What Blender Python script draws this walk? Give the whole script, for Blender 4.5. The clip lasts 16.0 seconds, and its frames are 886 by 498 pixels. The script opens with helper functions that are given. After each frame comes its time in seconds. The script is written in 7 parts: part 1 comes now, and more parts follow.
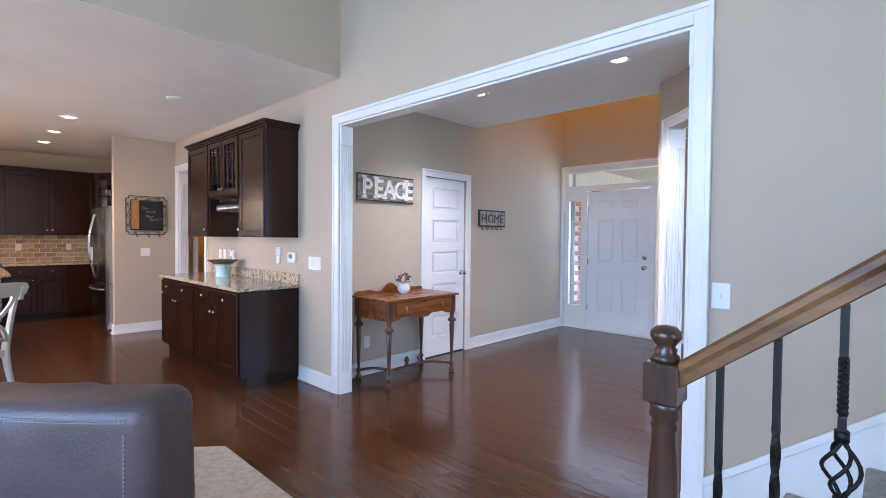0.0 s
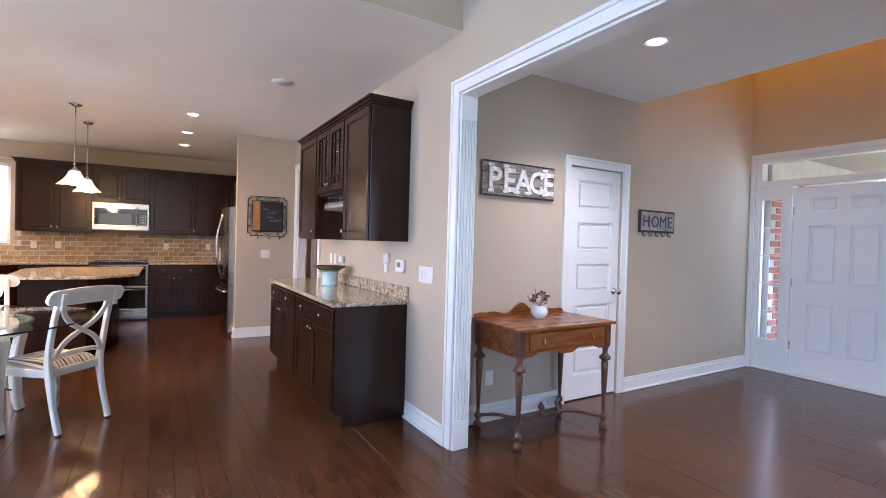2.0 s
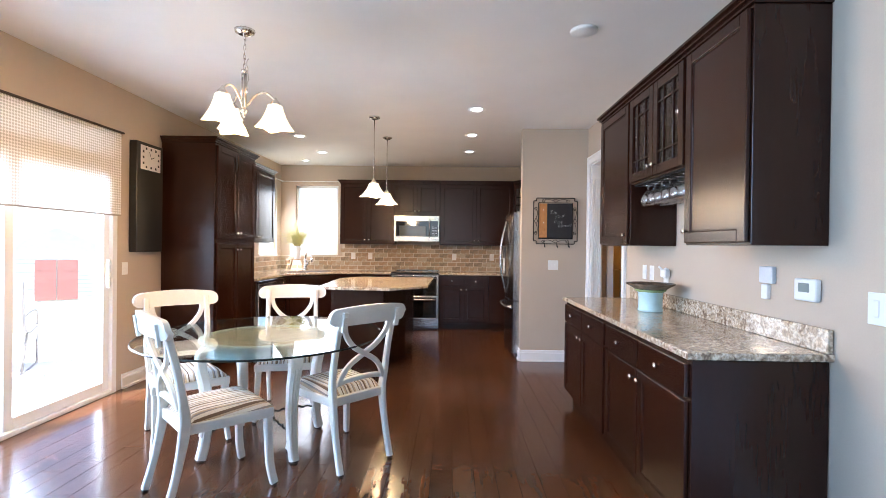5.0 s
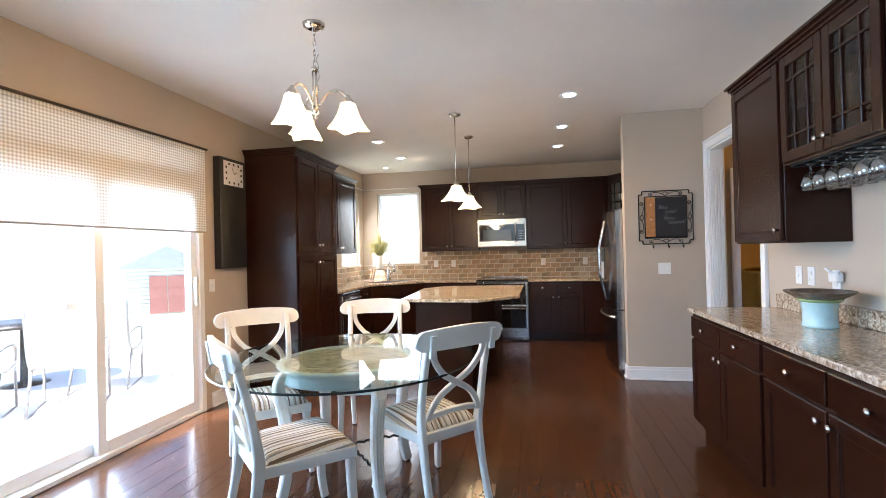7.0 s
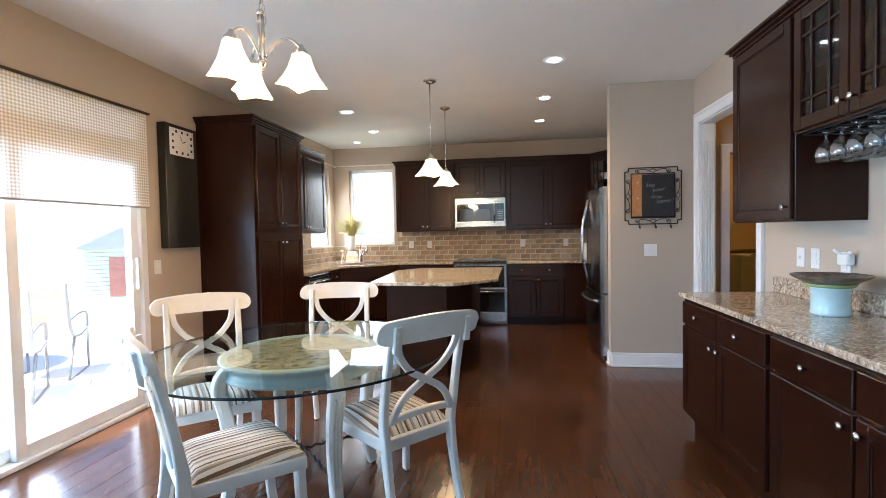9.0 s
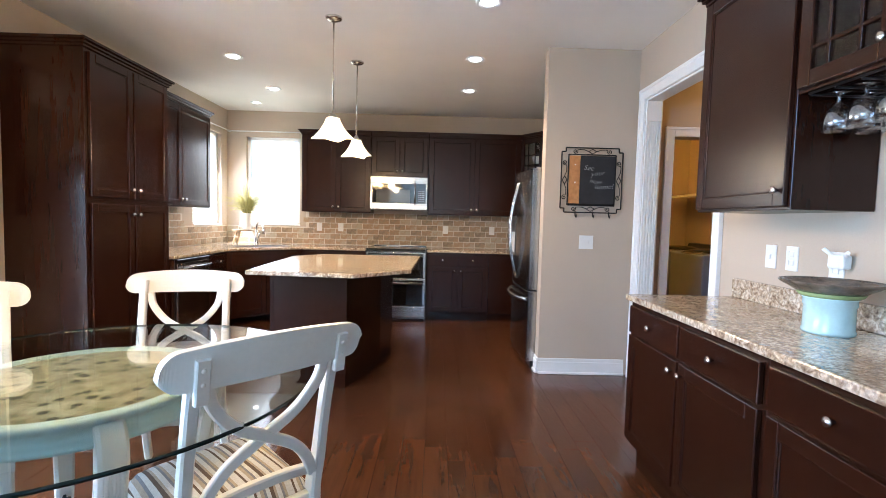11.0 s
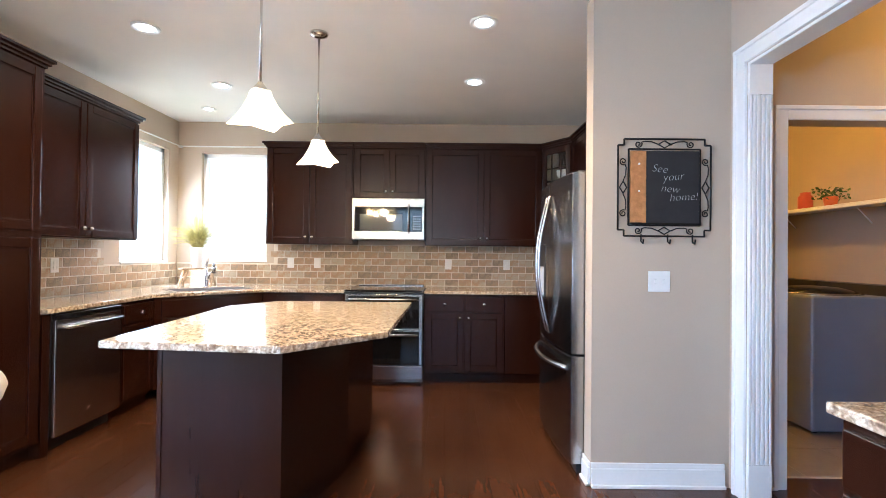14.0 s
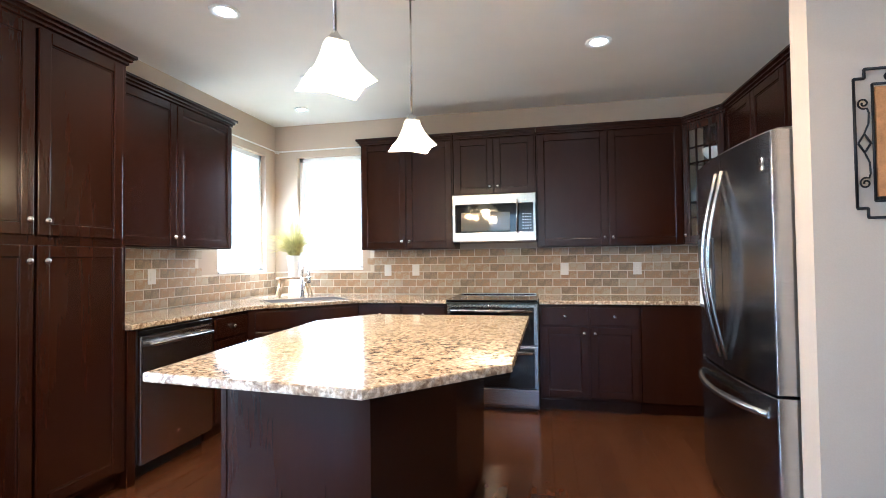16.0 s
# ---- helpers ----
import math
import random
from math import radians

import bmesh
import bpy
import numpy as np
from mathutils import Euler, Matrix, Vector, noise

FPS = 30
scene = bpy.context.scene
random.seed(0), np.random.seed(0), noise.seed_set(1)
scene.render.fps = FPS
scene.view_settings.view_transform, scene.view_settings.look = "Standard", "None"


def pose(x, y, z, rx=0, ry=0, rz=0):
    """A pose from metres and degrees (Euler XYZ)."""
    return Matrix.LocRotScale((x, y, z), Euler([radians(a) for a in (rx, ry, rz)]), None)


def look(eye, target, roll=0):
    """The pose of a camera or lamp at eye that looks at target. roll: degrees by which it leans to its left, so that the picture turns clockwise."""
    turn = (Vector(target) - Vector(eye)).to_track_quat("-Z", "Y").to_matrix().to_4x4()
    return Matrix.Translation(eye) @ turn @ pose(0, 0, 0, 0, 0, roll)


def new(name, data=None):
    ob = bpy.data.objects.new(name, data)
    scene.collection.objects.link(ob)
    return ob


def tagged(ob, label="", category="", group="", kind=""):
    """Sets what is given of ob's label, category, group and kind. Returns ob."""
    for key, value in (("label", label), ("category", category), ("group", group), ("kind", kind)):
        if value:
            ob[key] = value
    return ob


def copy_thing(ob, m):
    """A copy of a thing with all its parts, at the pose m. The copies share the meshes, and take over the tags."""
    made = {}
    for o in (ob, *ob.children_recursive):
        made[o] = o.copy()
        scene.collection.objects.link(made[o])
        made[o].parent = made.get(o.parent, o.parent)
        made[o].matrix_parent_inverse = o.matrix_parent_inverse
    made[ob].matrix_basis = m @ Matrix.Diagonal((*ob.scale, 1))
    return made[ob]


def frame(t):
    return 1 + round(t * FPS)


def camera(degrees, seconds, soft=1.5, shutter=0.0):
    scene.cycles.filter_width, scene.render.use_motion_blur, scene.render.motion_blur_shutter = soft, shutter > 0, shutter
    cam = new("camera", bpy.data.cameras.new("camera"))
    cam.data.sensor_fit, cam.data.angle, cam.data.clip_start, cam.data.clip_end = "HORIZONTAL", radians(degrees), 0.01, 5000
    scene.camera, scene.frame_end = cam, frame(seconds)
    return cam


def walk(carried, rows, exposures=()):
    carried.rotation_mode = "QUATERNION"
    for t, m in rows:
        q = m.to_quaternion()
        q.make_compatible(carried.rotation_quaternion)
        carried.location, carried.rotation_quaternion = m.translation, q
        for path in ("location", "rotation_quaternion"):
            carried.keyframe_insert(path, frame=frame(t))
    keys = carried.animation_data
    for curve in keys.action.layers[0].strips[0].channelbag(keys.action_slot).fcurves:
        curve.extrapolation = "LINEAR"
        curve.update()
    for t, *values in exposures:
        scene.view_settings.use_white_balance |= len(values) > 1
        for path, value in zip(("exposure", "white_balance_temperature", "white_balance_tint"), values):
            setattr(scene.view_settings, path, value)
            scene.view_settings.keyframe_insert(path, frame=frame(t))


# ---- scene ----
cam = camera(86.3, 16.0, soft=0.5)
PATH = [
    (0, (0.047, 0.249, 1.384), (-1.333, 1.697, 1.336), 0.5),
    (0.5, (-0.17, 0.446, 1.384), (-1.623, 1.82, 1.342), 0.8),
    (1, (-0.396, 0.629, 1.383), (-1.933, 1.909, 1.344), 1.3),
    (1.5, (-0.618, 0.795, 1.381), (-2.239, 1.966, 1.344), 1.4),
    (2, (-0.834, 0.921, 1.377), (-2.544, 1.957, 1.348), 1.6),
    (2.5, (-1.076, 0.998, 1.371), (-2.872, 1.877, 1.343), 1.7),
    (3, (-1.324, 1.026, 1.363), (-3.192, 1.74, 1.338), 1.9),
    (3.5, (-1.551, 1.042, 1.356), (-3.477, 1.582, 1.331), 1.8),
    (4, (-1.76, 1.046, 1.352), (-3.728, 1.402, 1.329), 1.6),
    (4.5, (-1.946, 1.036, 1.348), (-3.94, 1.192, 1.328), 1.2),
    (5, (-2.116, 1.004, 1.35), (-4.116, 0.97, 1.339), 0.7),
    (7.5, (-2.639, 0.861, 1.374), (-4.6, 0.47, 1.372), -1.6),
    (8, (-2.713, 0.846, 1.368), (-4.674, 0.449, 1.347), -1.6),
    (8.5, (-2.796, 0.85, 1.359), (-4.763, 0.49, 1.316), -1.4),
    (9, (-2.919, 0.87, 1.349), (-4.898, 0.587, 1.28), -1.1),
    (9.5, (-3.107, 0.888, 1.344), (-5.096, 0.704, 1.243), -0.5),
    (12, (-4.177, 0.974, 1.276), (-6.173, 1.066, 1.188), 2.0),
    (12.5, (-4.422, 0.992, 1.278), (-6.418, 1.09, 1.217), 1.9),
    (13, (-4.66, 1.014, 1.28), (-6.657, 1.106, 1.246), 1.6),
    (13.5, (-4.882, 1.026, 1.284), (-6.882, 1.083, 1.279), 1.1),
    (14, (-5.093, 1.013, 1.285), (-7.093, 1.008, 1.305), 0.6),
    (14.5, (-5.295, 0.975, 1.285), (-7.292, 0.879, 1.321), 0.1),
    (15, (-5.468, 0.933, 1.278), (-7.458, 0.738, 1.327), -0.3),
    (15.5, (-5.614, 0.893, 1.268), (-7.59, 0.584, 1.32), -0.5),
    (16, (-5.738, 0.856, 1.259), (-7.695, 0.444, 1.308), -0.7),
]
EXPOSURES = [(0, 1.72, 5750, 20), (1, 1.62, 5850, 22), (2.5, 1.76, 5900, 22), (3.5, 1.8, 5600, 19), (5, 1.95, 5440, 13), (7.5, 1.63, 5380, 9), (9, 1.56, 5300, 8), (12.5, 2.3, 5120, 10), (16, 2.29, 4760, 6)]
walk(cam, [(t, look(eye, target, roll)) for t, eye, target, roll in PATH], EXPOSURES)

# ---- light ----
world = bpy.data.worlds.new("world")
scene.world = world
world.use_nodes = True
_n = world.node_tree.nodes
_sky = _n.new("ShaderNodeTexSky")
_sky.sky_type, _sky.sun_disc = "NISHITA", False
_sky.sun_elevation, _sky.sun_rotation = radians(60.8), radians(132)
_n["Background"].inputs[1].default_value = 0.14
world.node_tree.links.new(_sky.outputs[0], _n["Background"].inputs[0])


def lamp(name, kind, m, energy, color=(1, 1, 1), **more):
    data = bpy.data.lights.new(name, kind)
    data.energy, data.color = energy, color
    for key, value in more.items():
        if key == "size":
            if kind == "AREA":
                data.shape = "RECTANGLE"
                data.size, data.size_y = value
            else:
                data.shadow_soft_size = value
        elif key == "spread":
            data.spread = value
        elif key == "angle":
            data.angle = value
        elif key == "spot":
            data.spot_size, data.spot_blend = value
    ob = new(name, data)
    ob.matrix_world = m
    return ob


DAY = (0.74, 0.87, 1.0)
COOL = (0.55, 0.77, 1.0)
HAZE = (1.0, 0.92, 0.8)
WARM = (1.0, 0.72, 0.42)
lamp("sun", "SUN", look((0, 0, 0), (-0.35, 0.32, -0.85)), 5.0, (1.0, 0.95, 0.88), angle=radians(0.6))
# daylight through the openings
lamp("slider_daylight", "AREA", look((-5.35, -2.7, 1.2), (-5.35, -1.45, 0.4)), 64, DAY, size=(2.0, 2.0), spread=radians(140))
lamp("sink_daylight_south", "AREA", look((-9.88, -2.12, 1.78), (-9.88, 0, 0.2)), 5.5, HAZE, size=(0.7, 1.15))
lamp("sink_daylight_west", "AREA", look((-10.54, -1.4, 1.78), (-8.4, -1.2, 0.2)), 5.5, HAZE, size=(0.7, 1.15))
# inferred living-room daylight, but set mostly before solid wall, west of the opening
lamp("living_daylight_south", "AREA", look((-1.2, -3.55, 1.9), (-1.6, 3, -0.8)), 124, (0.43, 0.7, 1.0), size=(3.4, 3.2))
lamp("living_daylight_east", "AREA", look((4.45, 0.2, 1.7), (-3, 1.0, -0.4)), 9, COOL, size=(2.6, 2.6))
lamp("porch_daylight", "AREA", look((-2.83, 7.12, 1.4), (-2.83, 3, 0.4)), 9, COOL, size=(1.6, 2.0))
# added to brighten the foyer; no window is known in the dining room
lamp("dining_daylight", "AREA", look((2.45, 4.9, 1.5), (-2, 4.9, 0.6)), 24, COOL, size=(1.8, 1.6))

# ---- materials ----
def mat(name, color, rough=0.5, metal=0.0, vary=0.12, scale=6.0, fine=90.0, bump=0.05, bump_scale=None, coat=0.0, stretch=(1, 1, 1), rand=0.0, spec=0.5):
    """A painted, stained or moulded surface: two scales of tone and a fine relief."""
    m = bpy.data.materials.new(name)
    m.use_nodes = True
    t = m.node_tree
    N, L = t.nodes, t.links
    p = N["Principled BSDF"]
    p.inputs["Roughness"].default_value, p.inputs["Metallic"].default_value = rough, metal
    p.inputs["Coat Weight"].default_value = coat
    p.inputs["Coat Roughness"].default_value = 0.12
    p.inputs["Specular IOR Level"].default_value = spec
    co = N.new("ShaderNodeTexCoord")
    mp = N.new("ShaderNodeMapping")
    mp.inputs["Scale"].default_value = stretch
    L.new(co.outputs["Object"], mp.inputs[0])
    a, b = N.new("ShaderNodeTexNoise"), N.new("ShaderNodeTexNoise")
    a.inputs["Scale"].default_value, b.inputs["Scale"].default_value = scale, fine
    a.inputs["Detail"].default_value = 4
    b.inputs["Detail"].default_value = 3
    L.new(mp.outputs[0], a.inputs["Vector"]), L.new(mp.outputs[0], b.inputs["Vector"])
    s = N.new("ShaderNodeMath")
    s.operation = "MULTIPLY_ADD"
    L.new(b.outputs["Fac"], s.inputs[0])
    s.inputs[1].default_value = 0.4
    L.new(a.outputs["Fac"], s.inputs[2])
    last = s
    if rand:
        oi = N.new("ShaderNodeObjectInfo")
        r = N.new("ShaderNodeMath")
        r.operation = "MULTIPLY_ADD"
        L.new(oi.outputs["Random"], r.inputs[0])
        r.inputs[1].default_value = rand
        L.new(s.outputs[0], r.inputs[2])
        last = r
    ramp = N.new("ShaderNodeValToRGB")
    lo, hi = [max(0, c * (1 - vary)) for c in color], [min(1, c * (1 + vary)) for c in color]
    ramp.color_ramp.elements[0].color, ramp.color_ramp.elements[1].color = (*lo, 1), (*hi, 1)
    ramp.color_ramp.elements[0].position, ramp.color_ramp.elements[1].position = 0.4, 1.0 + rand
    L.new(last.outputs[0], ramp.inputs[0])
    L.new(ramp.outputs[0], p.inputs["Base Color"])
    if bump:
        bp = N.new("ShaderNodeBump")
        bp.inputs["Strength"].default_value, bp.inputs["Distance"].default_value = bump, 0.01
        L.new(b.outputs["Fac"], bp.inputs["Height"])
        L.new(bp.outputs[0], p.inputs["Normal"])
    return m


def plain(name, color, rough=0.4, metal=0.0, emit=0.0, trans=0.0, ior=1.45, emit_color=None, alpha=1.0):
    m = bpy.data.materials.new(name)
    m.use_nodes = True
    p = m.node_tree.nodes["Principled BSDF"]
    p.inputs["Base Color"].default_value = (*color, 1)
    p.inputs["Roughness"].default_value, p.inputs["Metallic"].default_value = rough, metal
    p.inputs["Transmission Weight"].default_value, p.inputs["IOR"].default_value = trans, ior
    p.inputs["Alpha"].default_value = alpha
    if emit:
        p.inputs["Emission Color"].default_value = (*(emit_color or color), 1)
        p.inputs["Emission Strength"].default_value = emit
    return m


def ramp_of(N, stops, mode="LINEAR"):
    r = N.new("ShaderNodeValToRGB")
    r.color_ramp.interpolation = mode
    e = r.color_ramp.elements
    while len(e) < len(stops):
        e.new(0.5)
    for el, (pos, col) in zip(e, stops):
        el.position, el.color = pos, (*col, 1)
    return r


def wood_mat(name, dark, light, rough=0.28, grain=(1, 14, 14), rand=0.35, coat=0.25, bump=0.12, scrape=0.0, spec=0.5, polish=(0.8, 1.35)):
    """Stained wood: grain drawn out along x, knots of tone, boards that differ by island and object."""
    m = bpy.data.materials.new(name)
    m.use_nodes = True
    t = m.node_tree
    N, L = t.nodes, t.links
    p = N["Principled BSDF"]
    p.inputs["Coat Weight"].default_value, p.inputs["Coat Roughness"].default_value = coat, 0.15
    p.inputs["Specular IOR Level"].default_value = spec
    co, mp = N.new("ShaderNodeTexCoord"), N.new("ShaderNodeMapping")
    mp.inputs["Scale"].default_value = grain
    oi, ge = N.new("ShaderNodeObjectInfo"), N.new("ShaderNodeNewGeometry")
    add = N.new("ShaderNodeMath")
    add.operation = "ADD"
    L.new(oi.outputs["Random"], add.inputs[0]), L.new(ge.outputs["Random Per Island"], add.inputs[1])
    fr = N.new("ShaderNodeMath")
    fr.operation = "FRACT"
    L.new(add.outputs[0], fr.inputs[0])
    cx = N.new("ShaderNodeCombineXYZ")
    sc = N.new("ShaderNodeMath")
    sc.operation = "MULTIPLY"
    sc.inputs[1].default_value = 37.0
    L.new(fr.outputs[0], sc.inputs[0]), L.new(sc.outputs[0], cx.inputs[0]), L.new(sc.outputs[0], cx.inputs[2])
    L.new(co.outputs["Object"], mp.inputs[0])
    off = N.new("ShaderNodeVectorMath")
    L.new(mp.outputs[0], off.inputs[0]), L.new(cx.outputs[0], off.inputs[1])
    a, b = N.new("ShaderNodeTexNoise"), N.new("ShaderNodeTexNoise")
    a.inputs["Scale"].default_value, b.inputs["Scale"].default_value = 2.2, 9.0
    a.inputs["Detail"].default_value, b.inputs["Detail"].default_value = 6, 8
    a.inputs["Distortion"].default_value = 0.6
    L.new(off.outputs[0], a.inputs["Vector"]), L.new(off.outputs[0], b.inputs["Vector"])
    mx = N.new("ShaderNodeMath")
    mx.operation = "MULTIPLY_ADD"
    mx.inputs[1].default_value = 0.55
    L.new(b.outputs["Fac"], mx.inputs[0]), L.new(a.outputs["Fac"], mx.inputs[2])
    m2 = N.new("ShaderNodeMath")
    m2.operation = "MULTIPLY_ADD"
    m2.inputs[1].default_value = rand
    L.new(fr.outputs[0], m2.inputs[0]), L.new(mx.outputs[0], m2.inputs[2])
    r = ramp_of(N, [(0.5, dark), (0.95 + rand, light)])
    L.new(m2.outputs[0], r.inputs[0]), L.new(r.outputs[0], p.inputs["Base Color"])
    rr = N.new("ShaderNodeMapRange")
    rr.inputs["To Min"].default_value, rr.inputs["To Max"].default_value = rough * polish[0], rough * polish[1]
    L.new(a.outputs["Fac"], rr.inputs["Value"]), L.new(rr.outputs[0], p.inputs["Roughness"])
    bp = N.new("ShaderNodeBump")
    bp.inputs["Strength"].default_value, bp.inputs["Distance"].default_value = bump, 0.004
    h = b
    if scrape:
        w = N.new("ShaderNodeTexNoise")
        w.inputs["Scale"].default_value = 7.0
        L.new(co.outputs["Object"], w.inputs["Vector"])
        h = N.new("ShaderNodeMath")
        h.operation = "MULTIPLY_ADD"
        h.inputs[1].default_value = scrape
        L.new(w.outputs["Fac"], h.inputs[0]), L.new(b.outputs["Fac"], h.inputs[2])
    L.new(h.outputs[0], bp.inputs["Height"]), L.new(bp.outputs[0], p.inputs["Normal"])
    return m


def granite_mat():
    m = bpy.data.materials.new("granite")
    m.use_nodes = True
    N, L = m.node_tree.nodes, m.node_tree.links
    p = N["Principled BSDF"]
    p.inputs["Roughness"].default_value = 0.13
    p.inputs["Coat Weight"].default_value = 0.3
    co = N.new("ShaderNodeTexCoord")
    a, b, v = N.new("ShaderNodeTexNoise"), N.new("ShaderNodeTexNoise"), N.new("ShaderNodeTexVoronoi")
    a.inputs["Scale"].default_value, a.inputs["Detail"].default_value, a.inputs["Distortion"].default_value = 27, 7, 1.2
    b.inputs["Scale"].default_value, b.inputs["Detail"].default_value = 60, 5
    v.inputs["Scale"].default_value = 130
    for n in (a, b, v):
        L.new(co.outputs["Object"], n.inputs["Vector"])
    r1 = ramp_of(N, [(0.31, (0.22, 0.15, 0.095)), (0.41, (0.4, 0.3, 0.2)), (0.49, (0.55, 0.45, 0.33)), (0.6, (0.70, 0.63, 0.52)), (0.74, (0.42, 0.32, 0.22))])
    r2 = ramp_of(N, [(0.4, (0.4, 0.33, 0.27)), (0.52, (0.75, 0.7, 0.62)), (0.7, (1, 0.97, 0.92))])
    L.new(a.outputs["Fac"], r1.inputs[0]), L.new(b.outputs["Fac"], r2.inputs[0])
    mx = N.new("ShaderNodeMixRGB")
    mx.blend_type, mx.inputs[0].default_value = "MULTIPLY", 0.75
    L.new(r1.outputs[0], mx.inputs[1]), L.new(r2.outputs[0], mx.inputs[2])
    m3 = N.new("ShaderNodeMixRGB")
    m3.blend_type, m3.inputs[0].default_value = "OVERLAY", 0.3
    bw = N.new("ShaderNodeRGBToBW")
    L.new(v.outputs["Color"], bw.inputs[0])
    L.new(mx.outputs[0], m3.inputs[1]), L.new(bw.outputs[0], m3.inputs[2])
    hs = N.new("ShaderNodeHueSaturation")
    hs.inputs["Saturation"].default_value, hs.inputs["Value"].default_value = 0.9, 1.12
    L.new(m3.outputs[0], hs.inputs["Color"]), L.new(hs.outputs[0], p.inputs["Base Color"])
    return m


def glass_mat(name, color=(1, 1, 1), rough=0.0, ior=1.45, tint=0.0):
    """Clear glass: mostly transparent, with a gloss that grows at a grazing view."""
    m = bpy.data.materials.new(name)
    m.use_nodes = True
    N, L = m.node_tree.nodes, m.node_tree.links
    N.remove(N["Principled BSDF"])
    tr, gl, mx, fz = N.new("ShaderNodeBsdfTransparent"), N.new("ShaderNodeBsdfGlossy"), N.new("ShaderNodeMixShader"), N.new("ShaderNodeLayerWeight")
    tr.inputs[0].default_value = (*color, 1)
    gl.inputs["Roughness"].default_value = rough
    pw, ad = N.new("ShaderNodeMath"), N.new("ShaderNodeMath")
    pw.operation, ad.operation = "POWER", "MULTIPLY_ADD"
    pw.inputs[1].default_value, ad.inputs[1].default_value, ad.inputs[2].default_value = 5.0, 0.94 - tint, 0.045 + tint
    L.new(fz.outputs["Facing"], pw.inputs[0]), L.new(pw.outputs[0], ad.inputs[0])
    L.new(ad.outputs[0], mx.inputs[0]), L.new(tr.outputs[0], mx.inputs[1]), L.new(gl.outputs[0], mx.inputs[2])
    L.new(mx.outputs[0], N["Material Output"].inputs[0])
    return m


WALL = mat("wall_paint", (0.49, 0.41, 0.32), 0.75, vary=0.05, scale=1.5, fine=160, bump=0.05)
CEILING = mat("ceiling_paint", (0.81, 0.785, 0.75), 0.9, vary=0.04, scale=2, fine=120, bump=0.06)
WHITE = mat("white_trim_paint", (0.80, 0.80, 0.79), 0.32, vary=0.04, scale=5, fine=60, bump=0.02)
DOORPAINT = mat("white_door_paint", (0.82, 0.83, 0.84), 0.38, vary=0.03, scale=4, fine=70, bump=0.03)
ESPRESSO = mat("espresso_wood", (0.022, 0.0064, 0.0029), 0.25, vary=0.12, scale=2.2, fine=16, bump=0.0, stretch=(5, 5, 0.5), coat=0.0, spec=0.32)
FLOORWOOD = wood_mat("floor_wood", (0.037, 0.0135, 0.006), (0.084, 0.032, 0.0132), 0.17, grain=(0.6, 4.5, 4.5), rand=0.2, coat=0.0, bump=0.1, scrape=4.0, spec=0.46)
SUBFLOOR = plain("dark_joint", (0.012, 0.006, 0.004), 0.8)
GRANITE = granite_mat()
STEEL = mat("brushed_steel", (0.46, 0.455, 0.45), 0.24, 1.0, vary=0.1, scale=3, fine=60, bump=0.02, stretch=(1, 1, 30))
NICKEL = mat("satin_nickel", (0.66, 0.63, 0.58), 0.2, 1.0, vary=0.05, bump=0)
DARKSTEEL = mat("dark_steel", (0.26, 0.245, 0.235), 0.2, 1.0, vary=0.1, scale=3, fine=60, bump=0.02, stretch=(1, 1, 30))
BLACKGLASS = plain("black_glass", (0.008, 0.008, 0.009), 0.05)
BLACK = mat("black_paint", (0.012, 0.012, 0.013), 0.4, vary=0.2)
IRON = mat("black_iron", (0.015, 0.014, 0.014), 0.45, 0.6, vary=0.3, bump=0.1)
GLASS = glass_mat("clear_glass")
CARPET = mat("beige_carpet", (0.50, 0.45, 0.38), 0.95, vary=0.25, scale=30, fine=420, bump=0.9, spec=0.1)
PLASTIC = mat("white_plastic", (0.78, 0.78, 0.76), 0.3, vary=0.02, bump=0)


